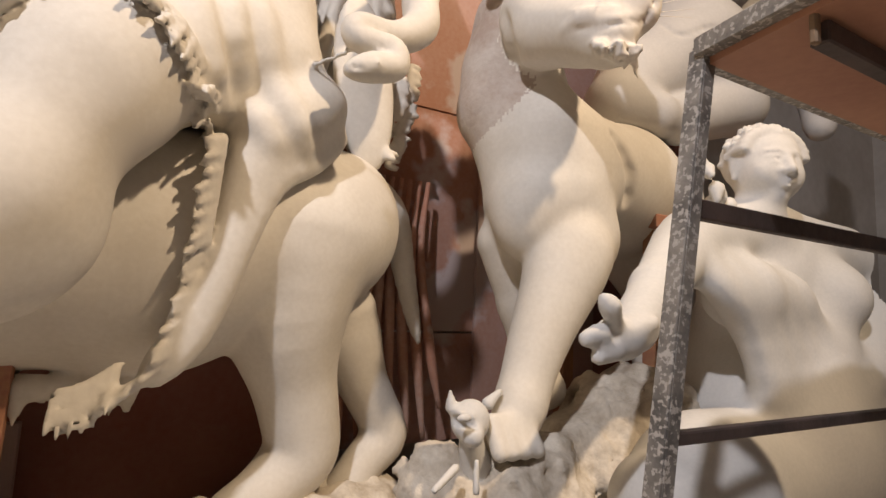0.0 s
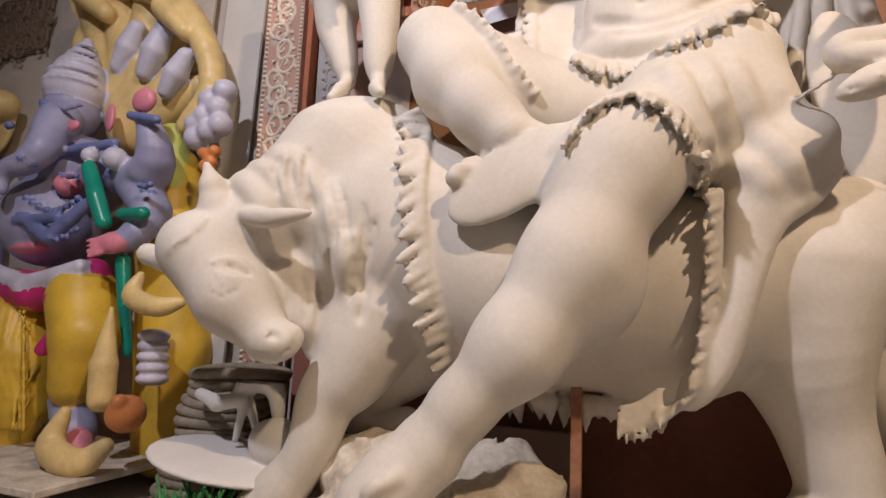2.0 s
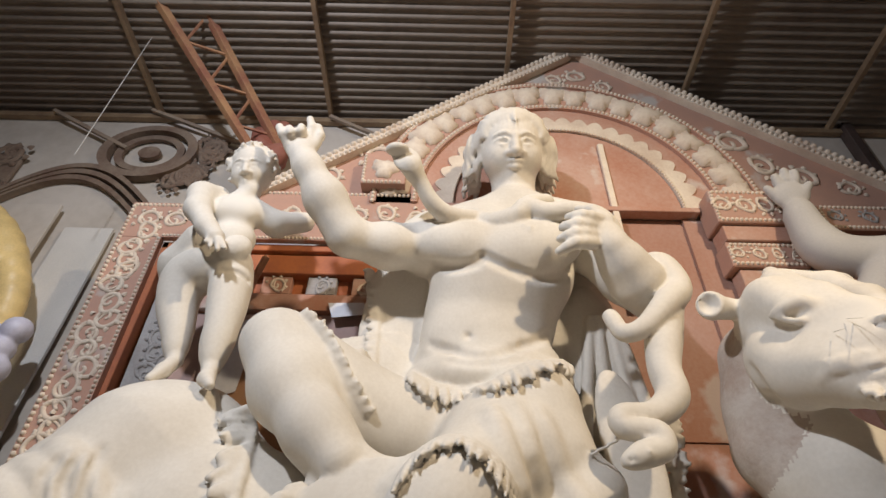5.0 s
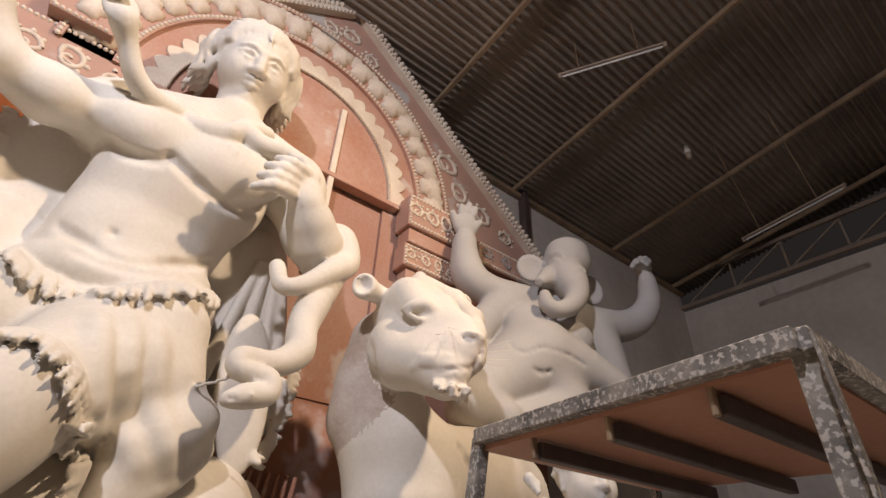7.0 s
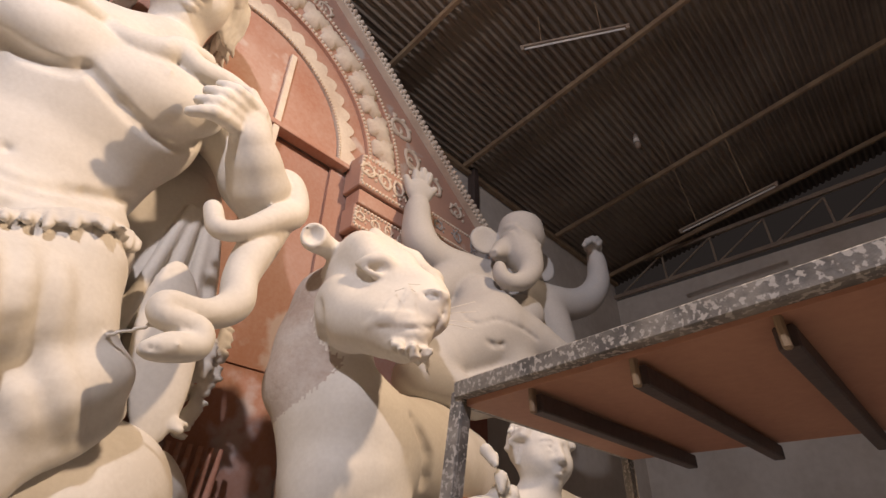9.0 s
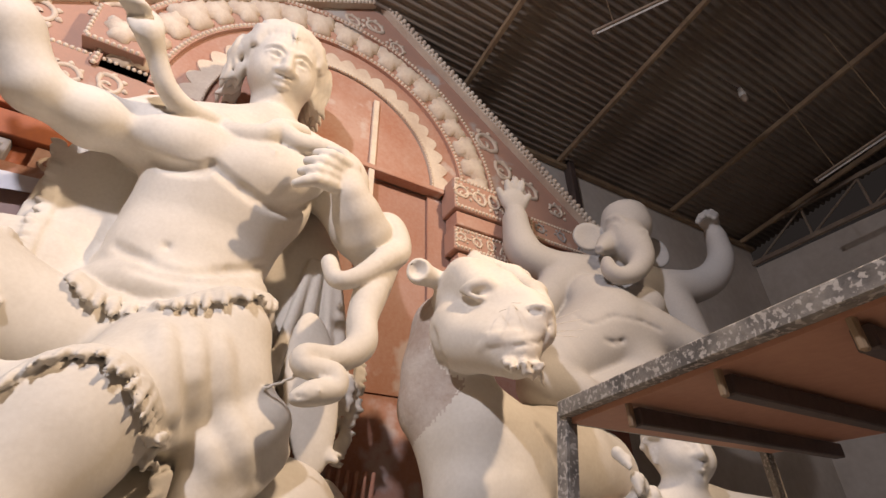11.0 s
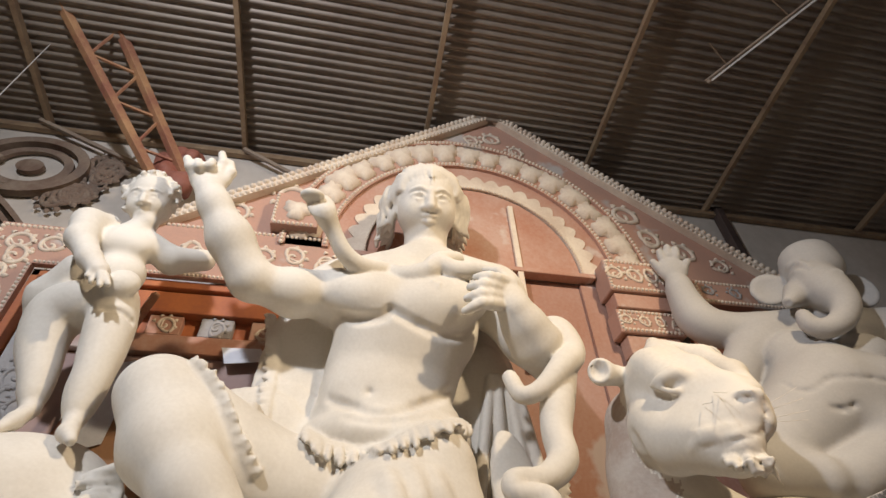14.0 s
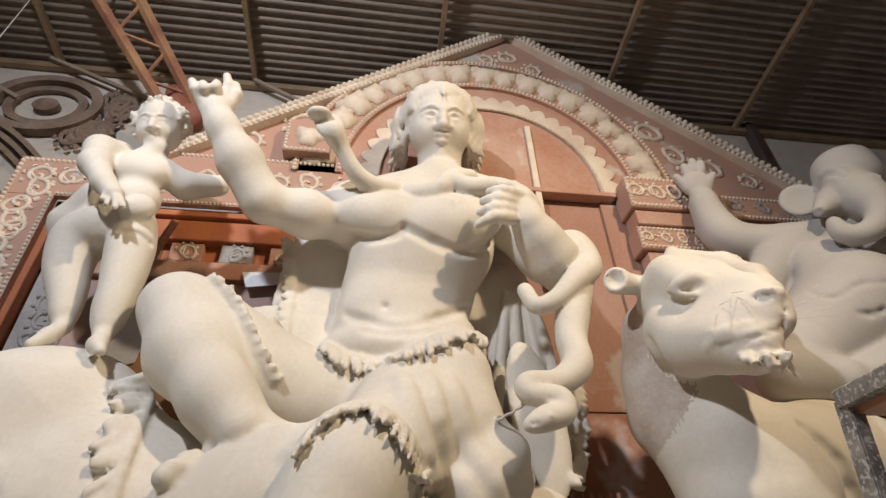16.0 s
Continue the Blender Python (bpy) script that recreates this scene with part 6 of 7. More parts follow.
# ---- the robed lady ----
def lady():
    c = Clay((0.95, 0.7, 0.0), (3.75, 2.7, 2.95), 0.0165)
    h = Head(c, (2.86, 1.78, 2.32, 0.228), 0.185, -22, 0, 5)
    human_face(h)
    curly_hair(h, 12, 0.12, 110, 0.35)
    for j in range(13):
        a = -1.5 + j * 0.25
        h.limb([(0.8 * math.sin(a), 0.3 + 0.62 * math.cos(a), 0.62 - 0.25 * abs(math.sin(a)), 0.11), (0.98 * math.sin(a), 0.3 + 0.8 * math.cos(a), 0.4, 0.13), (1.08 * math.sin(a + 0.12), 0.25 + 0.85 * math.cos(a), 0.0, 0.1)], 0.05, curve=2)
    curl_row(c, [(2.34, 1.8, 2.27, 0.023)[:3], (2.38, 1.76, 2.14, 0.023)[:3], (2.53, 1.8, 2.08, 0.024)[:3]], 0.035, seed=32)
    c.limb([(2.83, 1.8, 2.06, 0.132), (2.93, 1.85, 1.92, 0.154)], k=0.06)
    c.ball((3.18, 1.92, 1.64, 0.507), (1.15, 0.6, 0.9), k=0.06)
    c.ball((2.5, 1.7, 1.61, 0.186), k=0.1)
    c.ball((3.29, 1.7, 1.62, 0.212), k=0.1)
    c.limb([(2.34, 1.85, 1.86, 0.18), (3.11, 1.9, 2.01, 0.135), (3.9, 1.85, 1.87, 0.23)], k=0.1)
    c.limb([(2.21, 1.8, 1.81, 0.162), (1.79, 1.62, 1.59, 0.1), (1.52, 1.5, 1.42, 0.088)], k=0.05)
    c.ball((1.41, 1.46, 1.39, 0.1), (1.1, 0.8, 0.8), k=0.04)
    c.limb([(1.35, 1.42, 1.43, 0.031), (1.28, 1.38, 1.5, 0.034), (1.26, 1.38, 1.52, 0.026)], k=0.02)
    c.limb([(1.27, 1.42, 1.4, 0.042), (1.2, 1.4, 1.39, 0.029)], k=0.02)
    c.limb([(1.34, 1.42, 1.35, 0.038), (1.25, 1.4, 1.33, 0.026)], k=0.02)
    c.limb([(1.46, 1.42, 1.43, 0.036), (1.53, 1.42, 1.45, 0.026)], k=0.02)
    c.limb([(4, 1.82, 1.8, 0.246), (3.87, 1.72, 1.43, 0.211), (3.27, 1.6, 1.13, 0.134)], k=0.06)
    c.limb([(3.1, 1.95, 1.24, 0.465), (2.95, 1.9, 0.88, 0.535)], k=0.1)
    c.limb([(3.45, 1.75, 0.75, 0.389), (2.22, 1.7, 0.72, 0.307), (1.89, 1.65, 0.69, 0.234)], k=0.1)
    for j in range(9):
        a, b = (2.18, 1.66, 1.83, 0.018), (2.6, 1.66, 1.01, 0.027)
        x0, x1 = a[0] + 0.075 * j, b[0] + 0.06 * j
        c.limb([(x0, 1.78, a[2] - 0.015 * j, 0.03), (x0 + 0.02, 1.62 + 0.02 * (j % 2), a[2] - 0.2, 0.035), ((x0 + x1) / 2 + 0.03, 1.62 + 0.02 * (j % 2), (a[2] + b[2]) / 2, 0.035), (x1, 1.6, b[2], 0.05)], 0.09, curve=4)
    return c.skin("robed_lady_statue", PALE, "white plaster lady in a folded robe behind the scaffold", "statue")


lady()


# ---- painted figures ----
def gloss(name, colour, second=None, rough=0.45):
    return material(name, colour, second or tuple(c * 0.75 for c in colour), rough, 4, 50, 0.08)


PAINTS = [gloss("lavender_paint", (0.33, 0.34, 0.5), (0.24, 0.25, 0.4)), gloss("pink_paint", (0.75, 0.26, 0.34)), gloss("yellow_cloth", (0.72, 0.47, 0.05)), gloss("green_satin", (0.0, 0.28, 0.2), rough=0.3),
          gloss("magenta_cloth", (0.62, 0.03, 0.2)), gloss("white_lavender", (0.62, 0.62, 0.75)), gloss("cream_yellow", (0.8, 0.6, 0.26)), gloss("orange_clay", (0.78, 0.27, 0.08)), gloss("blue_trim", (0.16, 0.2, 0.42)), gloss("lime_cloth", (0.55, 0.6, 0.16))]
LAV, PNK, YEL, GRN, MAG, WHT, CRM, ORA, BLU, LIM = range(10)


def painted_idol():
    c = Clay((-6.5, 2.4, 0.05), (-3.3, 4.1, 5.6), 0.021)
    c.brush = CRM
    # hood of snakes behind
    root = (-5.5, 3.86, 3.6, 0.268)
    for q in ((-6.83, 3.86, 5.21, 0.199), (-6.57, 3.86, 5.49, 0.212), (-6.04, 3.86, 5.5, 0.22), (-5.5, 3.86, 5.29, 0.212), (-5.01, 3.86, 4.88, 0.189), (-4.67, 3.86, 4.41, 0.182), (-4.6, 3.86, 4.01, 0.166)):
        c.limb([root, q], k=0.04)
    c.limb([(-6.72, 3.7, 4.97, 0.133), (-6.43, 3.65, 5.41, 0.16), (-5.6, 3.6, 5.35, 0.165), (-4.79, 3.6, 4.89, 0.154), (-4.34, 3.62, 4.29, 0.134), (-4.26, 3.65, 3.83, 0.12), (-4.55, 3.68, 3.49, 0.11)], k=0.03, curve=4)
    c.limb([(-6.23, 3.5, 5.26, 0.141), (-5.85, 3.55, 4.97, 0.11)], k=0.03)
    c.limb([(-4.83, 3.45, 4.76, 0.125), (-4.53, 3.5, 4.46, 0.098)], k=0.03)
    c.brush = ORA
    c.ball((-6.26, 3.72, 5.17), (0.22, 0.08, 0.2), k=0.02)
    c.brush = WHT
    for a, b in (((-5.38, 3.6, 4.72, 0.093), (-5.61, 3.62, 4.3, 0.087)), ((-4.94, 3.58, 4.62, 0.102), (-5.17, 3.6, 4.15, 0.09)), ((-4.58, 3.58, 4.24, 0.092), (-4.82, 3.6, 3.89, 0.087))):
        c.limb([a, mid(a, b, 0.5, a[3] * 1.35), b], k=0.01)
    c.brush = YEL
    c.limb([(-4.83, 3.8, 3.04, 0.312), (-4.67, 3.8, 2.15, 0.329), (-4.49, 3.8, 1.17, 0.342), (-4.41, 3.8, 0.32, 0.329)], k=0.04)
    c.brush = LIM
    c.limb([(-4.75, 3.7, 3.39, 0.161), (-4.66, 3.66, 2.89, 0.156)], k=0.03)
    # body
    c.brush = LAV
    c.ball((-6.02, 3.45, 2.5, 0.555), (1.0, 0.8, 0.9), k=0.05)
    c.ball((-5.85, 3.5, 3.03, 0.498), (1.1, 0.7, 0.8), k=0.06)
    c.limb([(-5.15, 3.3, 0.71, 0.162), (-4.88, 3.2, 0.49, 0.174)], k=0.03)
    c.brush = PNK
    c.ball((-5.52, 3.22, 2.79, 0.118), k=0.02)
    c.ball((-5.92, 3.2, 2.16, 0.155), (1.6, 0.6, 0.4), k=0.02)
    c.limb([(-4.69, 3.1, 0.43, 0.109), (-4.59, 3.05, 0.34, 0.096)], k=0.03)
    # head, trunk and ear
    c.brush = LAV
    c.ball((-5.951, 3.42, 3.674, 0.282), (0.95, 1, 1.05), (0, 0, 0), k=0.04)
    c.limb([(-5.76, 3.2, 3.49, 0.205), (-5.677, 3.08, 3.285, 0.161), (-5.604, 2.98, 3.074, 0.135), (-5.693, 2.92, 2.935, 0.112), (-5.845, 2.88, 2.881, 0.087), (-5.926, 2.86, 2.774, 0.069), (-5.872, 2.86, 2.652, 0.049)], k=0.03, curve=3)
    c.limb([(-5.318, 3.1, 3.563, 0.019), (-5.517, 3.08, 3.536, 0.024), (-5.668, 3.08, 3.607, 0.02)], k=0.01)
    # arms
    c.limb([(-5.051, 3.45, 2.889, 0.177), (-4.574, 3.35, 2.893, 0.182), (-4.477, 3.28, 3.083, 0.151), (-4.526, 3.22, 3.301, 0.108)], k=0.04, curve=2)
    c.limb([(-6.472, 3.45, 3.065, 0.159), (-6.65, 3.38, 3.3, 0.127), (-6.749, 3.3, 3.525, 0.095)], k=0.04)
    c.limb([(-4.828, 3.42, 2.772, 0.177), (-4.501, 3.35, 2.5, 0.169), (-4.481, 3.2, 2.242, 0.123), (-4.573, 3.12, 2.148, 0.083)], k=0.04, curve=2)
    c.brush = PNK
    c.ball((-5.342, 3.42, 3.571, 0.137), (0.75, 0.25, 1.25), (0, -12, -20), k=0.02)
    c.ball((-4.606, 3.2, 3.566, 0.135), (1.05, 0.5, 0.95), (0, 0, 0), k=0.02)
    c.ball((-4.502, 3.1, 3.541, 0.073), (1.1, 0.6, 0.8), (0, 0, 0), k=0.02, cut=True)
    c.ball((-6.941, 3.28, 3.79, 0.1), (0.9, 0.5, 1.3), (0, 0, 0), k=0.02)
    c.limb([(-7.049, 3.26, 3.904, 0.032), (-7.089, 3.24, 4.043, 0.021)], k=0.012)
    c.limb([(-6.97, 3.26, 3.893, 0.032), (-7.004, 3.24, 4.053, 0.021)], k=0.012)
    c.limb([(-6.891, 3.26, 3.882, 0.032), (-6.914, 3.24, 4.039, 0.021)], k=0.012)
    c.limb([(-6.813, 3.26, 3.872, 0.032), (-6.818, 3.24, 4.003, 0.021)], k=0.012)
    c.ball((-4.611, 3.08, 2.142, 0.12), (1.3, 0.6, 0.85), (0, 0, 0), k=0.03)
    c.limb([(-4.687, 3.04, 2.179, 0.027), (-4.795, 3, 2.153, 0.02)], k=0.012)
    c.limb([(-4.678, 3.04, 2.136, 0.027), (-4.784, 3, 2.105, 0.02)], k=0.012)
    c.limb([(-4.669, 3.04, 2.093, 0.027), (-4.773, 3, 2.057, 0.02)], k=0.012)
    c.limb([(-4.659, 3.04, 2.051, 0.027), (-4.762, 3, 2.009, 0.02)], k=0.012)
    c.ball((-5.358, 3.08, 3.342, 0.068), (1.2, 0.5, 0.9), (0, 0, 0), k=0.03)
    c.brush = WHT
    c.limb([(-5.943, 3.42, 3.964, 0.302), (-5.937, 3.43, 4.123, 0.253), (-5.939, 3.45, 4.348, 0.148), (-5.962, 3.48, 4.572, 0.056)], k=0.03)
    c.limb([(-5.927 + 0.302 * math.cos(a), 3.420 + 0.302 * math.sin(a), 3.976, 0.022) for a in np.linspace(math.pi, 2 * math.pi, 10)], k=0.012)
    c.limb([(-5.913 + 0.275 * math.cos(a), 3.420 + 0.275 * math.sin(a), 4.100, 0.022) for a in np.linspace(math.pi, 2 * math.pi, 10)], k=0.012)
    c.limb([(-5.897 + 0.209 * math.cos(a), 3.420 + 0.209 * math.sin(a), 4.218, 0.022) for a in np.linspace(math.pi, 2 * math.pi, 10)], k=0.012)
    c.limb([(-5.881 + 0.154 * math.cos(a), 3.420 + 0.154 * math.sin(a), 4.336, 0.022) for a in np.linspace(math.pi, 2 * math.pi, 10)], k=0.012)
    c.limb([(-5.863 + 0.093 * math.cos(a), 3.420 + 0.093 * math.sin(a), 4.447, 0.022) for a in np.linspace(math.pi, 2 * math.pi, 10)], k=0.012)
    c.brush = LAV
    # trims
    c.brush = BLU
    for a, b in (((-4.62, 3.1, 3.37, 0.044), (-4.29, 3.1, 3.29, 0.043)), ((-6.83, 3.15, 3.46, 0.046), (-6.46, 3.15, 3.5, 0.045)), ((-6.18, 3.1, 2.61, 0.061), (-5.39, 3.05, 2.21, 0.067)), ((-5.39, 3.05, 2.21, 0.067), (-5.01, 3.1, 2.54, 0.055)), ((-5.93, 3.15, 3.11, 0.043), (-4.92, 3.2, 3.16, 0.051)), ((-5.91, 3.06, 2.4, 0.053), (-5.3, 3.04, 2.4, 0.05))):
        c.limb([a, mid(a, b, 0.5), b], k=0.02)
    c.mark([(-5.8, 3.2, 3.62, 0.05)], k=0.01)
    for j in range(13):
        u = -1 + j / 6
        q = (-5.29, 3.1, 2.82, 0.034)
        c.mark([(q[0] + 0.33 * u, q[1], q[2] + 0.12 * u * u, 0.03)], 0.0, 0.012)
        q = (-5.42, 3.05, 2.47, 0.034)
        c.mark([(q[0] + 0.4 * u, q[1], q[2] + 0.16 * u * u, 0.034)], 0.0, 0.012)
        q = (-5.33, 3.05, 2.2, 0.033)
        c.mark([(q[0] + 0.36 * u, q[1], q[2] + 0.14 * u * u - 0.02 * (j % 2), 0.03)], 0.0, 0.012)
    for j in range(5):
        q = (-4.38, 3.1, 2.67, 0.032)
        c.mark([(q[0] - 0.12 + 0.06 * j, q[1], q[2] - 0.015 * (j % 2), 0.034)], 0.0, 0.012)
    c.brush = WHT
    c.limb([(-6.48, 3.2, 1.95, 0.086), (-5.69, 3.1, 1.76, 0.091), (-5.05, 3.15, 1.94, 0.076)], k=0.02)
    c.ball((-4.88, 3.2, 3, 0.113), k=0.02)
    c.ball((-5.16, 3.15, 3.04, 0.08), k=0.02)
    c.brush = GRN
    c.limb([(-5.13, 3.14, 2.91, 0.068), (-4.92, 3.1, 2.6, 0.077), (-4.77, 3.1, 2.34, 0.07)], k=0.01)
    c.limb([(-6.54, 3.2, 2.27, 0.075), (-6.45, 3.2, 1.7, 0.061), (-6.28, 3.2, 1.03, 0.047)], k=0.01)
    c.limb([(-4.56, 3.1, 2.41, 0.053), (-4.28, 3.08, 2.4, 0.062)], k=0.01)
    c.limb([(-4.59, 3.2, 2, 0.064), (-4.5, 3.2, 1.58, 0.052), (-4.38, 3.2, 1.18, 0.04)], k=0.01)
    # clothes
    c.brush = YEL
    c.limb([(-6.12, 3.35, 1.54, 0.315), (-5.9, 3.3, 1.08, 0.302), (-5.8, 3.3, 0.59, 0.249), (-5.85, 3.3, 0.31, 0.169)], k=0.04)
    c.limb([(-5.15, 3.3, 1.65, 0.313), (-4.92, 3.2, 1.3, 0.277), (-4.98, 3.2, 0.88, 0.2)], k=0.04)
    for j in range(7):
        p, q = (-6.08, 3.1, 1.52, 0.029), (-5.69, 3.1, 0.46, 0.032)
        c.mark([(p[0] + 0.07 * j, p[1], p[2], 0.014), (q[0] + 0.05 * j, q[1], q[2], 0.018)], 0.004, k=0.03)
    c.brush = MAG
    c.limb([(-6.5, 3.3, 1.78, 0.187), (-5.69, 3.22, 1.72, 0.196), (-5.08, 3.3, 1.9, 0.146)], k=0.03)
    c.limb([(-5.25, 3.08, 1.65, 0.076), (-5.04, 3.04, 1.39, 0.063), (-5.22, 3.04, 1.18, 0.063)], k=0.02)
    # offerings below
    c.brush = CRM
    c.limb([(-4.62, 2.9, 0.7, 0.048), (-4.65, 2.85, 0.43, 0.103), (-4.25, 2.8, 0.36, 0.106), (-4.06, 2.85, 0.5, 0.062)], k=0.02, curve=4)
    c.limb([(-4.11, 3, 1.84, 0.034), (-4.11, 2.95, 1.66, 0.077), (-3.78, 2.9, 1.57, 0.078), (-3.59, 2.95, 1.61, 0.045)], k=0.02, curve=4)
    c.limb([(-4.39, 3, 1.56, 0.02), (-4.39, 3, 1.08, 0.106), (-4.36, 3, 0.81, 0.105)], k=0.02)
    c.brush = ORA
    c.ball((-4.01, 2.95, 0.73, 0.146), k=0.02)
    c.ball((-3.98, 2.85, 0.83, 0.062), k=0.02)
    for dx, dy in ((0, 0), (14, -8), (-12, -6), (8, 14), (-6, 20), (4, 30)):
        p = (-3.99, 3.45, 3.04, 0.066)
        c.ball((p[0] + dx * 0.005, p[1], p[2] - dy * 0.005, 0.06), k=0.015)
    c.brush = WHT
    for k2 in range(5):
        p = (-4.1, 3.2, 1.34, 0.119)
        c.ball((p[0] + 0.01 * k2, p[1], p[2] - 0.09 * k2, 0.13), (1, 1, 0.45), k=0.01)
    for dx, dy in ((0, 0), (20, 18), (-8, 30), (28, 50), (4, 60), (-26, 44), (30, -14), (-24, 70)):
        p = (-4.19, 3.6, 3.7, 0.118)
        c.ball((p[0] + dx * 0.0056, p[1], p[2] - dy * 0.0056, 0.12), k=0.02)
    return c.skin("painted_elephant_idol", PAINTS, "glossy lavender elephant-headed idol with yellow dhoti and snake hood", "statue")


painted_idol()


def small_idol():
    c = Clay((-9.0, 2.4, 0.05), (-5.0, 4.12, 5.0), 0.024)
    c.brush = CRM
    c.ball((-8.35, 3.95, 4.04), (0.5, 0.1, 0.5), k=0.03)
    c.limb([(-9.07, 3.8, 3.37, 0.164), (-8.75, 3.8, 4.03, 0.196), (-7.89, 3.8, 4.22, 0.188)], k=0.03, curve=4)
    c.brush = ORA
    c.ball((-8.42, 3.88, 4.24), (0.35, 0.08, 0.2), k=0.03)
    c.brush = LAV
    c.ball((-8.15, 3.55, 3.1, 0.284), k=0.04)
    c.limb([(-8.02, 3.4, 2.86, 0.159), (-7.88, 3.3, 2.39, 0.125)], k=0.03)
    c.ball((-7.82, 3.6, 2.45, 0.42), (1, 0.7, 1), k=0.05)
    c.limb([(-7.16, 3.5, 2.41, 0.164), (-6.82, 3.4, 1.91, 0.13)], k=0.03)
    c.brush = WHT
    c.limb([(-8.18, 3.56, 3.5, 0.273), (-8.1, 3.56, 3.65, 0.197), (-8.11, 3.58, 3.82, 0.061)], k=0.03)
    c.ball((-7.67, 3.3, 2.31, 0.123), k=0.03)
    c.brush = PNK
    c.ball((-7.42, 3.45, 2.95, 0.098), k=0.02)
    c.ball((-7.46, 3.35, 2.6, 0.151), (1.5, 0.6, 0.7), k=0.02)
    c.limb([(-7.05, 3.3, 1.84, 0.168), (-6.95, 3.2, 1.51, 0.138)], k=0.03)
    c.limb([(-6.15, 3.1, 0.9, 0.125), (-6.31, 3, 0.54, 0.156), (-6.32, 2.95, 0.44, 0.099)], k=0.04)
    c.brush = MAG
    c.limb([(-7.31, 3.5, 1.52, 0.336), (-7.14, 3.4, 0.94, 0.386), (-7, 3.4, 0.4, 0.344)], k=0.05)
    c.brush = YEL
    c.limb([(-7.64, 3.3, 1.76, 0.108), (-7.2, 3.25, 1.31, 0.102)], k=0.02)
    c.brush = ORA
    c.ball((-7.05, 3.2, 2.08, 0.103), k=0.02)
    return c.skin("painted_elephant_idol", PAINTS, "smaller lavender idol in a magenta cloth beside the larger", "statue")


small_idol()


# ---- rocks, mouse-like head and clutter round the base ----
def rocks(name, balls, label, low, high, rough=0.05, scale=7.0, mat=None):
    c = Clay(low, high, 0.022)
    for b in balls:
        c.ball(b, (1.15, 0.9, 0.85), k=0.08)
    c.roughen(scale, rough)
    return c.skin(name, mat or ROCK, label, "rock")


rocks("plaster_rock", [(-0.86, 2.35, 0.68, 0.272), (-0.88, 2.1, 0.56, 0.268), (-0.75, 2.3, 0.3, 0.4), (-0.3, 2.4, 0.3, 0.35)], "rough tan plaster rock under the foot", (-1.5, 1.5, -0.03), (0.4, 3.1, 1.2))
rocks("plaster_rock", [(-1.55, 2.45, 0.65, 0.28), (-1.6, 2.2, 0.25, 0.4), (-1.2, 1.9, 0.1, 0.4), (-1.9, 2.2, 0.12, 0.35)], "rough tan plaster rock beside the bull hoof", (-2.5, 1.3, -0.03), (-0.7, 3.1, 1.2))
rocks("plaster_rock", [(0.2, 2.65, 0.2, 0.45), (0.6, 2.7, 0.2, 0.42), (0.95, 2.9, 0.2, 0.4)], "low plaster mound under the bull", (-0.4, 2.0, -0.03), (1.5, 3.25, 0.95))
rocks("plaster_rock", [(1.4, 2.05, 0.66, 0.321), (1.87, 2.2, 0.69, 0.286), (1.07, 2.1, 0.75, 0.165), (1.5, 2.2, 0.2, 0.55), (2.1, 2.3, 0.3, 0.5), (2.4, 2.2, 0.8, 0.45), (2.22, 2.4, 0.81, 0.195)], "rough white plaster rocks under the tiger paw", (0.5, 1.2, -0.03), (3.1, 3.25, 1.5), 0.06)
c = Clay((0.7, 1.5, 0.4), (1.7, 2.4, 1.5), 0.012)
c.ball((1.09, 1.92, 1.03, 0.08), (1, 0.9, 1.05))
c.ball((1.06, 1.85, 0.99, 0.043), k=0.03)
c.limb([(1.02, 1.95, 1.08, 0.027), (1.01, 1.95, 1.14, 0.009)], k=0.02)
c.limb([(1.21, 1.98, 1.08, 0.028), (1.27, 1.98, 1.13, 0.012)], k=0.02)
c.mark([(0.97, 1.8, 1.07, 0.012), (1.02, 1.8, 1.07, 0.01), (1.06, 1.8, 1.06, 0.013)], k=0.015)
c.mark([(0.98, 1.8, 1.04, 0.017), (1.05, 1.8, 1.03, 0.017)], 0.0, 0.01, True)
c.limb([(1.12, 1.95, 0.92, 0.054), (1.2, 2, 0.75, 0.079)], k=0.04)
c.limb([(0.99, 1.85, 0.88, 0.017), (0.88, 1.8, 0.83, 0.014)], k=0.02)
c.limb([(1.05, 1.8, 0.91, 0.012), (1.04, 1.78, 0.81, 0.014)], k=0.02)
c.skin("creature_statue", PALE, "small white plaster creature with horns under the paw", "statue")
tagged(beam("support_rod", (-0.54, 2.62, 0.3), (-0.52, 2.62, 1.25), 0.055, 0.055, RUST), "rusty rod propping the bull belly", "rod")
tagged(box("base_plinth", -2.9, 3.0, 2.0, 3.28, 0.0, 0.16, FLOOR), "low plaster-dusted base under the figures", "plinth")
tagged(box("mauve_board", -1.55, -0.55, 3.14, 3.2, 0.16, 0.86, MAUVE), "mauve painted board behind the bull legs", "board")

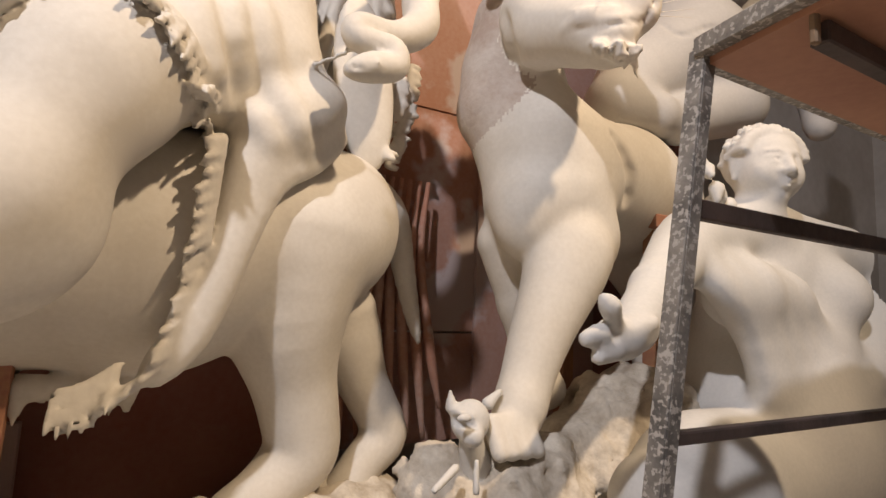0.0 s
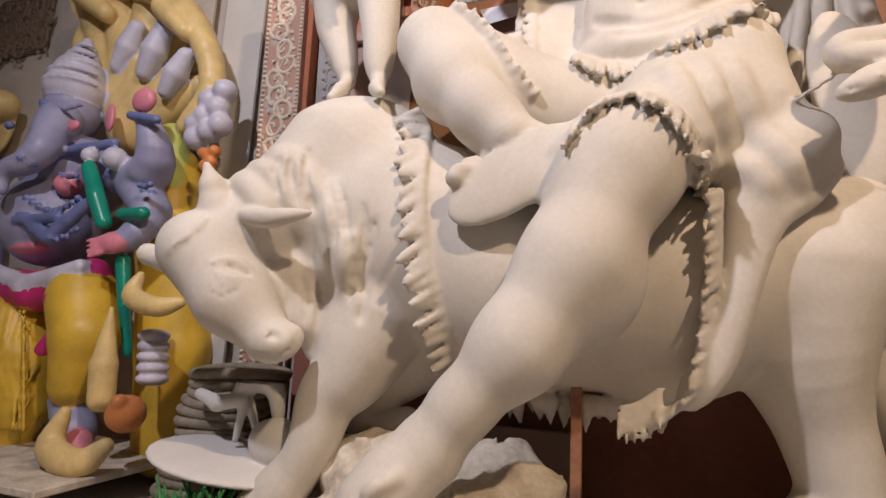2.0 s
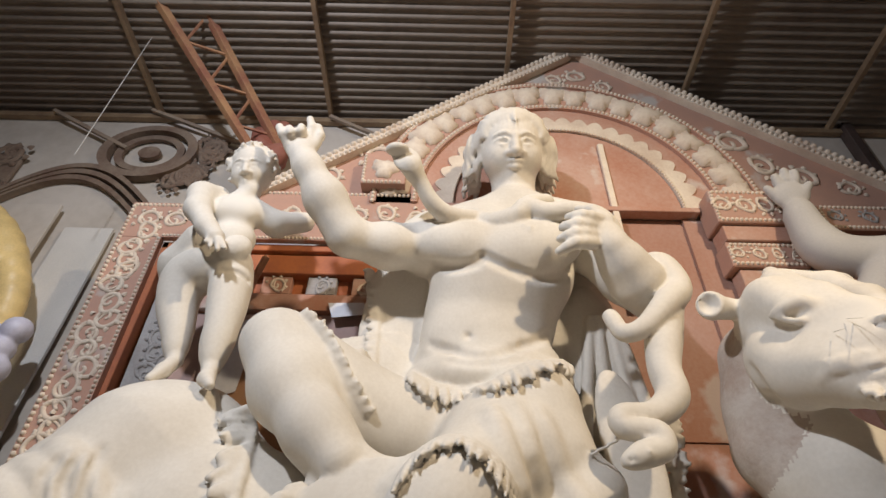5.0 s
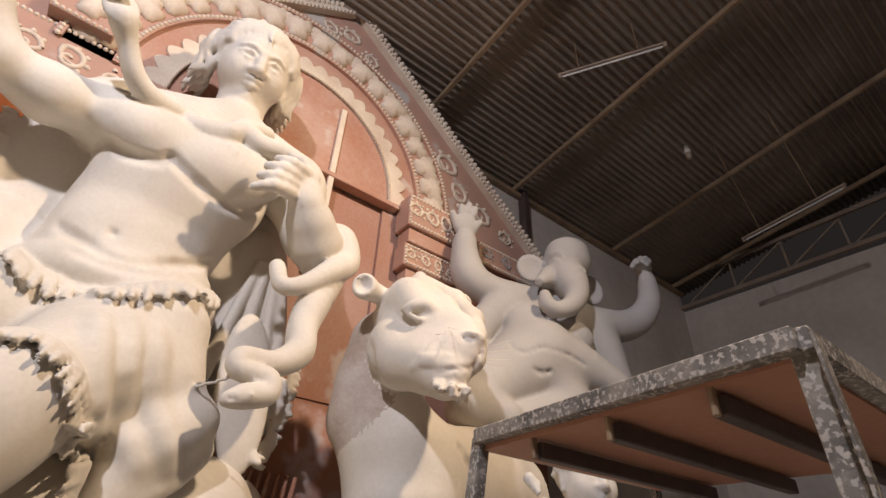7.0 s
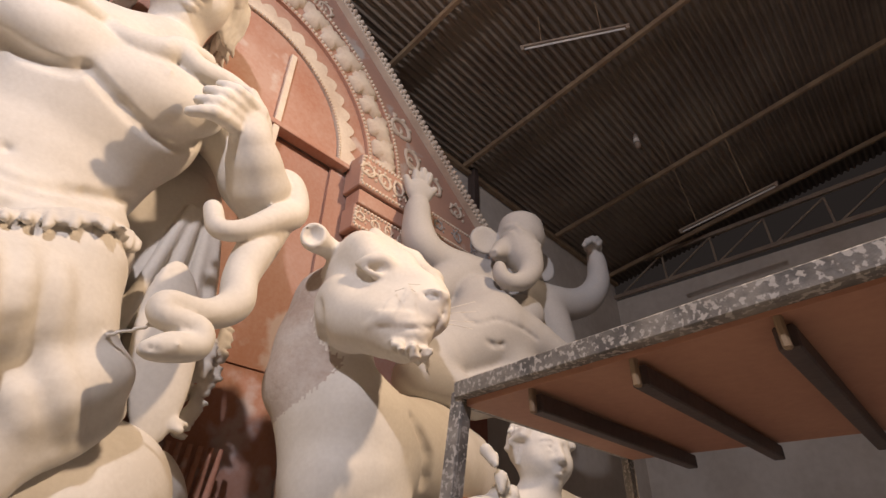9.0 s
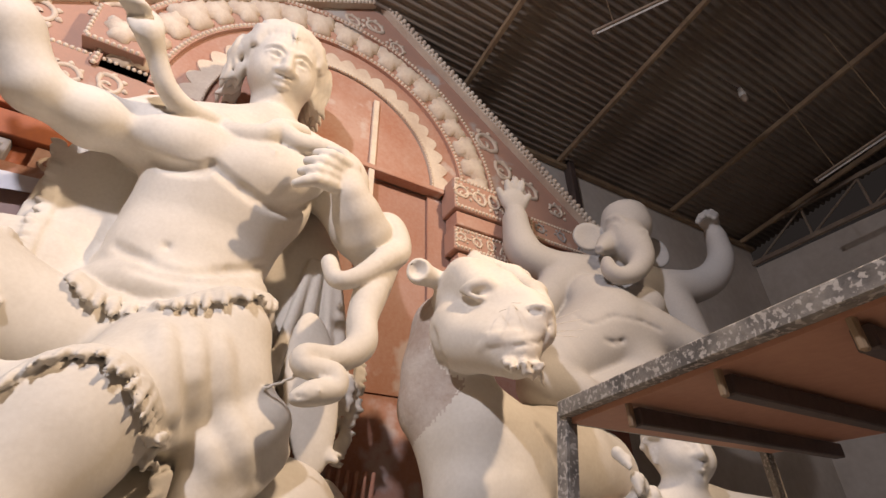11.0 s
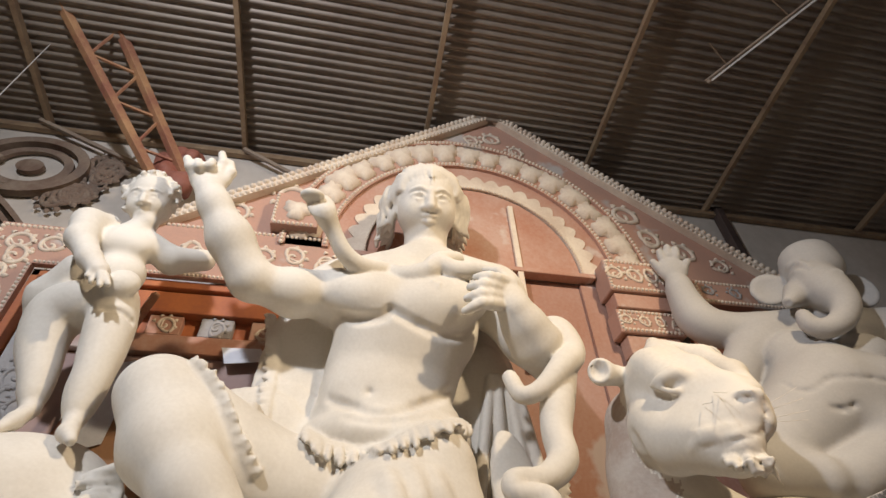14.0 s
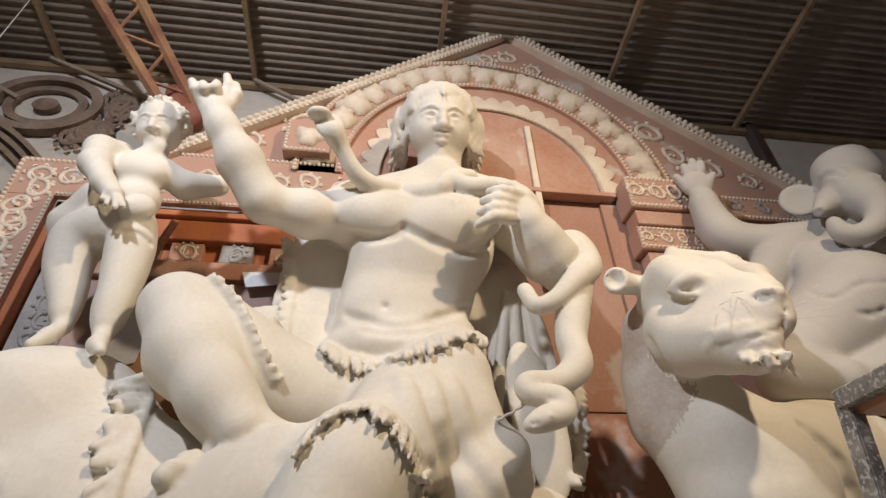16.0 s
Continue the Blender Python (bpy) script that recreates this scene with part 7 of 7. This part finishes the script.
# coiled bundle, worktable, scraps
STRAW = material("straw_rope", (0.36, 0.31, 0.24), (0.22, 0.18, 0.13), 0.9, 6, 60, 0.6)
coil = tagged(new("rope_coil"), "stacked grey straw rope coil beside the bull head", "rope coil")
for i in range(17):
    bm = bmesh.new()
    rnd = random.Random(60 + i)
    cx, cy, r, z = -3.2 + 0.02 * i + rnd.uniform(-0.02, 0.02), 2.9, 0.3 + rnd.uniform(-0.02, 0.02), 0.06 + i * 0.066
    rows = [[bm.verts.new((cx + (r + 0.036 * math.cos(b)) * math.cos(a), cy + (r + 0.036 * math.cos(b)) * math.sin(a), z + 0.036 * math.sin(b) + 0.012 * math.sin(2 * a + i))) for b in np.linspace(0, 6.283, 8, endpoint=False)] for a in np.linspace(0, 6.283, 26, endpoint=False)]
    for k in range(26):
        p, q = rows[k], rows[(k + 1) % 26]
        for j in range(8):
            bm.faces.new((p[j], p[(j + 1) % 8], q[(j + 1) % 8], q[j]))
    solid("coil_turn", bm, STRAW, coil, smooth=True)
table = tagged(new("worktable"), "plaster-spattered wooden worktable under the painted idols", "table")
box("tabletop", -6.6, -4.1, 2.4, 3.9, 0.22, 0.28, ROCK, table, 0.01)
for x in (-6.5, -4.2):
    for y in (2.5, 3.8):
        box("leg", x - 0.05, x + 0.05, y - 0.05, y + 0.05, 0, 0.22, RUST, table)
scraps = Clay((-3.1, 1.7, 0.1), (-1.9, 3.0, 1.1), 0.013)
scraps.limb([(-2.54, 2.5, 1.02, 0.056), (-2.44, 2.5, 1.11, 0.07), (-2.29, 2.5, 1.06, 0.055), (-2.25, 2.5, 0.88, 0.03)], k=0.02, curve=4)
scraps.limb([(-2.47, 2.45, 0.99, 0.031), (-2.51, 2.45, 0.76, 0.02)], k=0.02)
scraps.limb([(-2.47, 2.5, 0.97, 0.031), (-2.38, 2.5, 0.76, 0.02)], k=0.02)
scraps.limb([(-2.86, 2.5, 1, 0.037), (-2.67, 2.45, 0.96, 0.049), (-2.5, 2.45, 0.99, 0.041)], k=0.02)
scraps.ball((-2.49, 2.4, 0.66), (0.5, 0.4, 0.05), (0, 8, 0), k=0.02)
scraps.ball((-2.18, 2.4, 0.78), (0.18, 0.1, 0.14), k=0.02)
scraps.skin("plaster_offcut", PALE, "grey-white curled plaster offcut lying on the base", "offcut")
GRASS = material("green_net", (0.05, 0.3, 0.08), (0.02, 0.16, 0.05), 0.6, 10, 60, 0.3)
bm = bmesh.new()
g = (-2.36, 2, 0.56)
for i in range(70):
    rnd = random.Random(i)
    p = Vector((g[0] + rnd.uniform(-0.16, 0.16), g[1] + rnd.uniform(-0.16, 0.16), g[2] - 0.2))
    q = p + Vector((rnd.uniform(-0.15, 0.15), rnd.uniform(-0.12, 0.12), rnd.uniform(0.15, 0.28)))
    m = Matrix.Translation(p) @ (q - p).to_track_quat("Z", "Y").to_matrix().to_4x4()
    bmesh.ops.create_cone(bm, cap_ends=True, segments=5, radius1=0.014, radius2=0.006, depth=(q - p).length, matrix=m @ Matrix.Translation((0, 0, (q - p).length / 2)))
tagged(solid("green_netting", bm, GRASS), "crumpled bright green plastic netting on the base", "netting", kind="stuff")
rocks("plaster_heap", [(g[0], g[1], g[2] - 0.45, 0.42), (g[0] + 0.4, g[1] + 0.2, 0.1, 0.35), (g[0] - 0.4, g[1] + 0.3, 0.1, 0.35)], "heap of white plaster lumps on the floor", (g[0] - 0.9, g[1] - 0.7, -0.03), (g[0] + 0.9, g[1] + 0.9, 0.7), 0.05)
# dark drums beyond the lady
for i, (x, y, z) in enumerate(((4.6, 2.6, 0.0), (5.6, 2.9, 0.0))):
    bm = bmesh.new()
    bmesh.ops.create_cone(bm, cap_ends=True, segments=24, radius1=0.45, radius2=0.45, depth=1.6, matrix=Matrix.Translation((x, y, 0.8)))
    for k in range(3):
        bmesh.ops.create_cone(bm, cap_ends=True, segments=24, radius1=0.47, radius2=0.47, depth=0.05, matrix=Matrix.Translation((x, y, 0.35 + 0.45 * k)))
    tagged(solid("water_drum", bm, DARK, smooth=False), "dark ribbed drum standing by the shed wall", "drum", "dark drums")
stand = tagged(new("figure_stand"), "brown wooden stand under the pale elephant figure", "stand")
box("stand_top", 2.5, 5.0, 2.2, 3.2, 2.0, 2.08, TERRA, stand)
for x in (2.6, 4.9):
    for y in (2.3, 3.1):
        box("leg", x - 0.05, x + 0.05, y - 0.05, y + 0.05, 0, 2.0, RUST, stand)
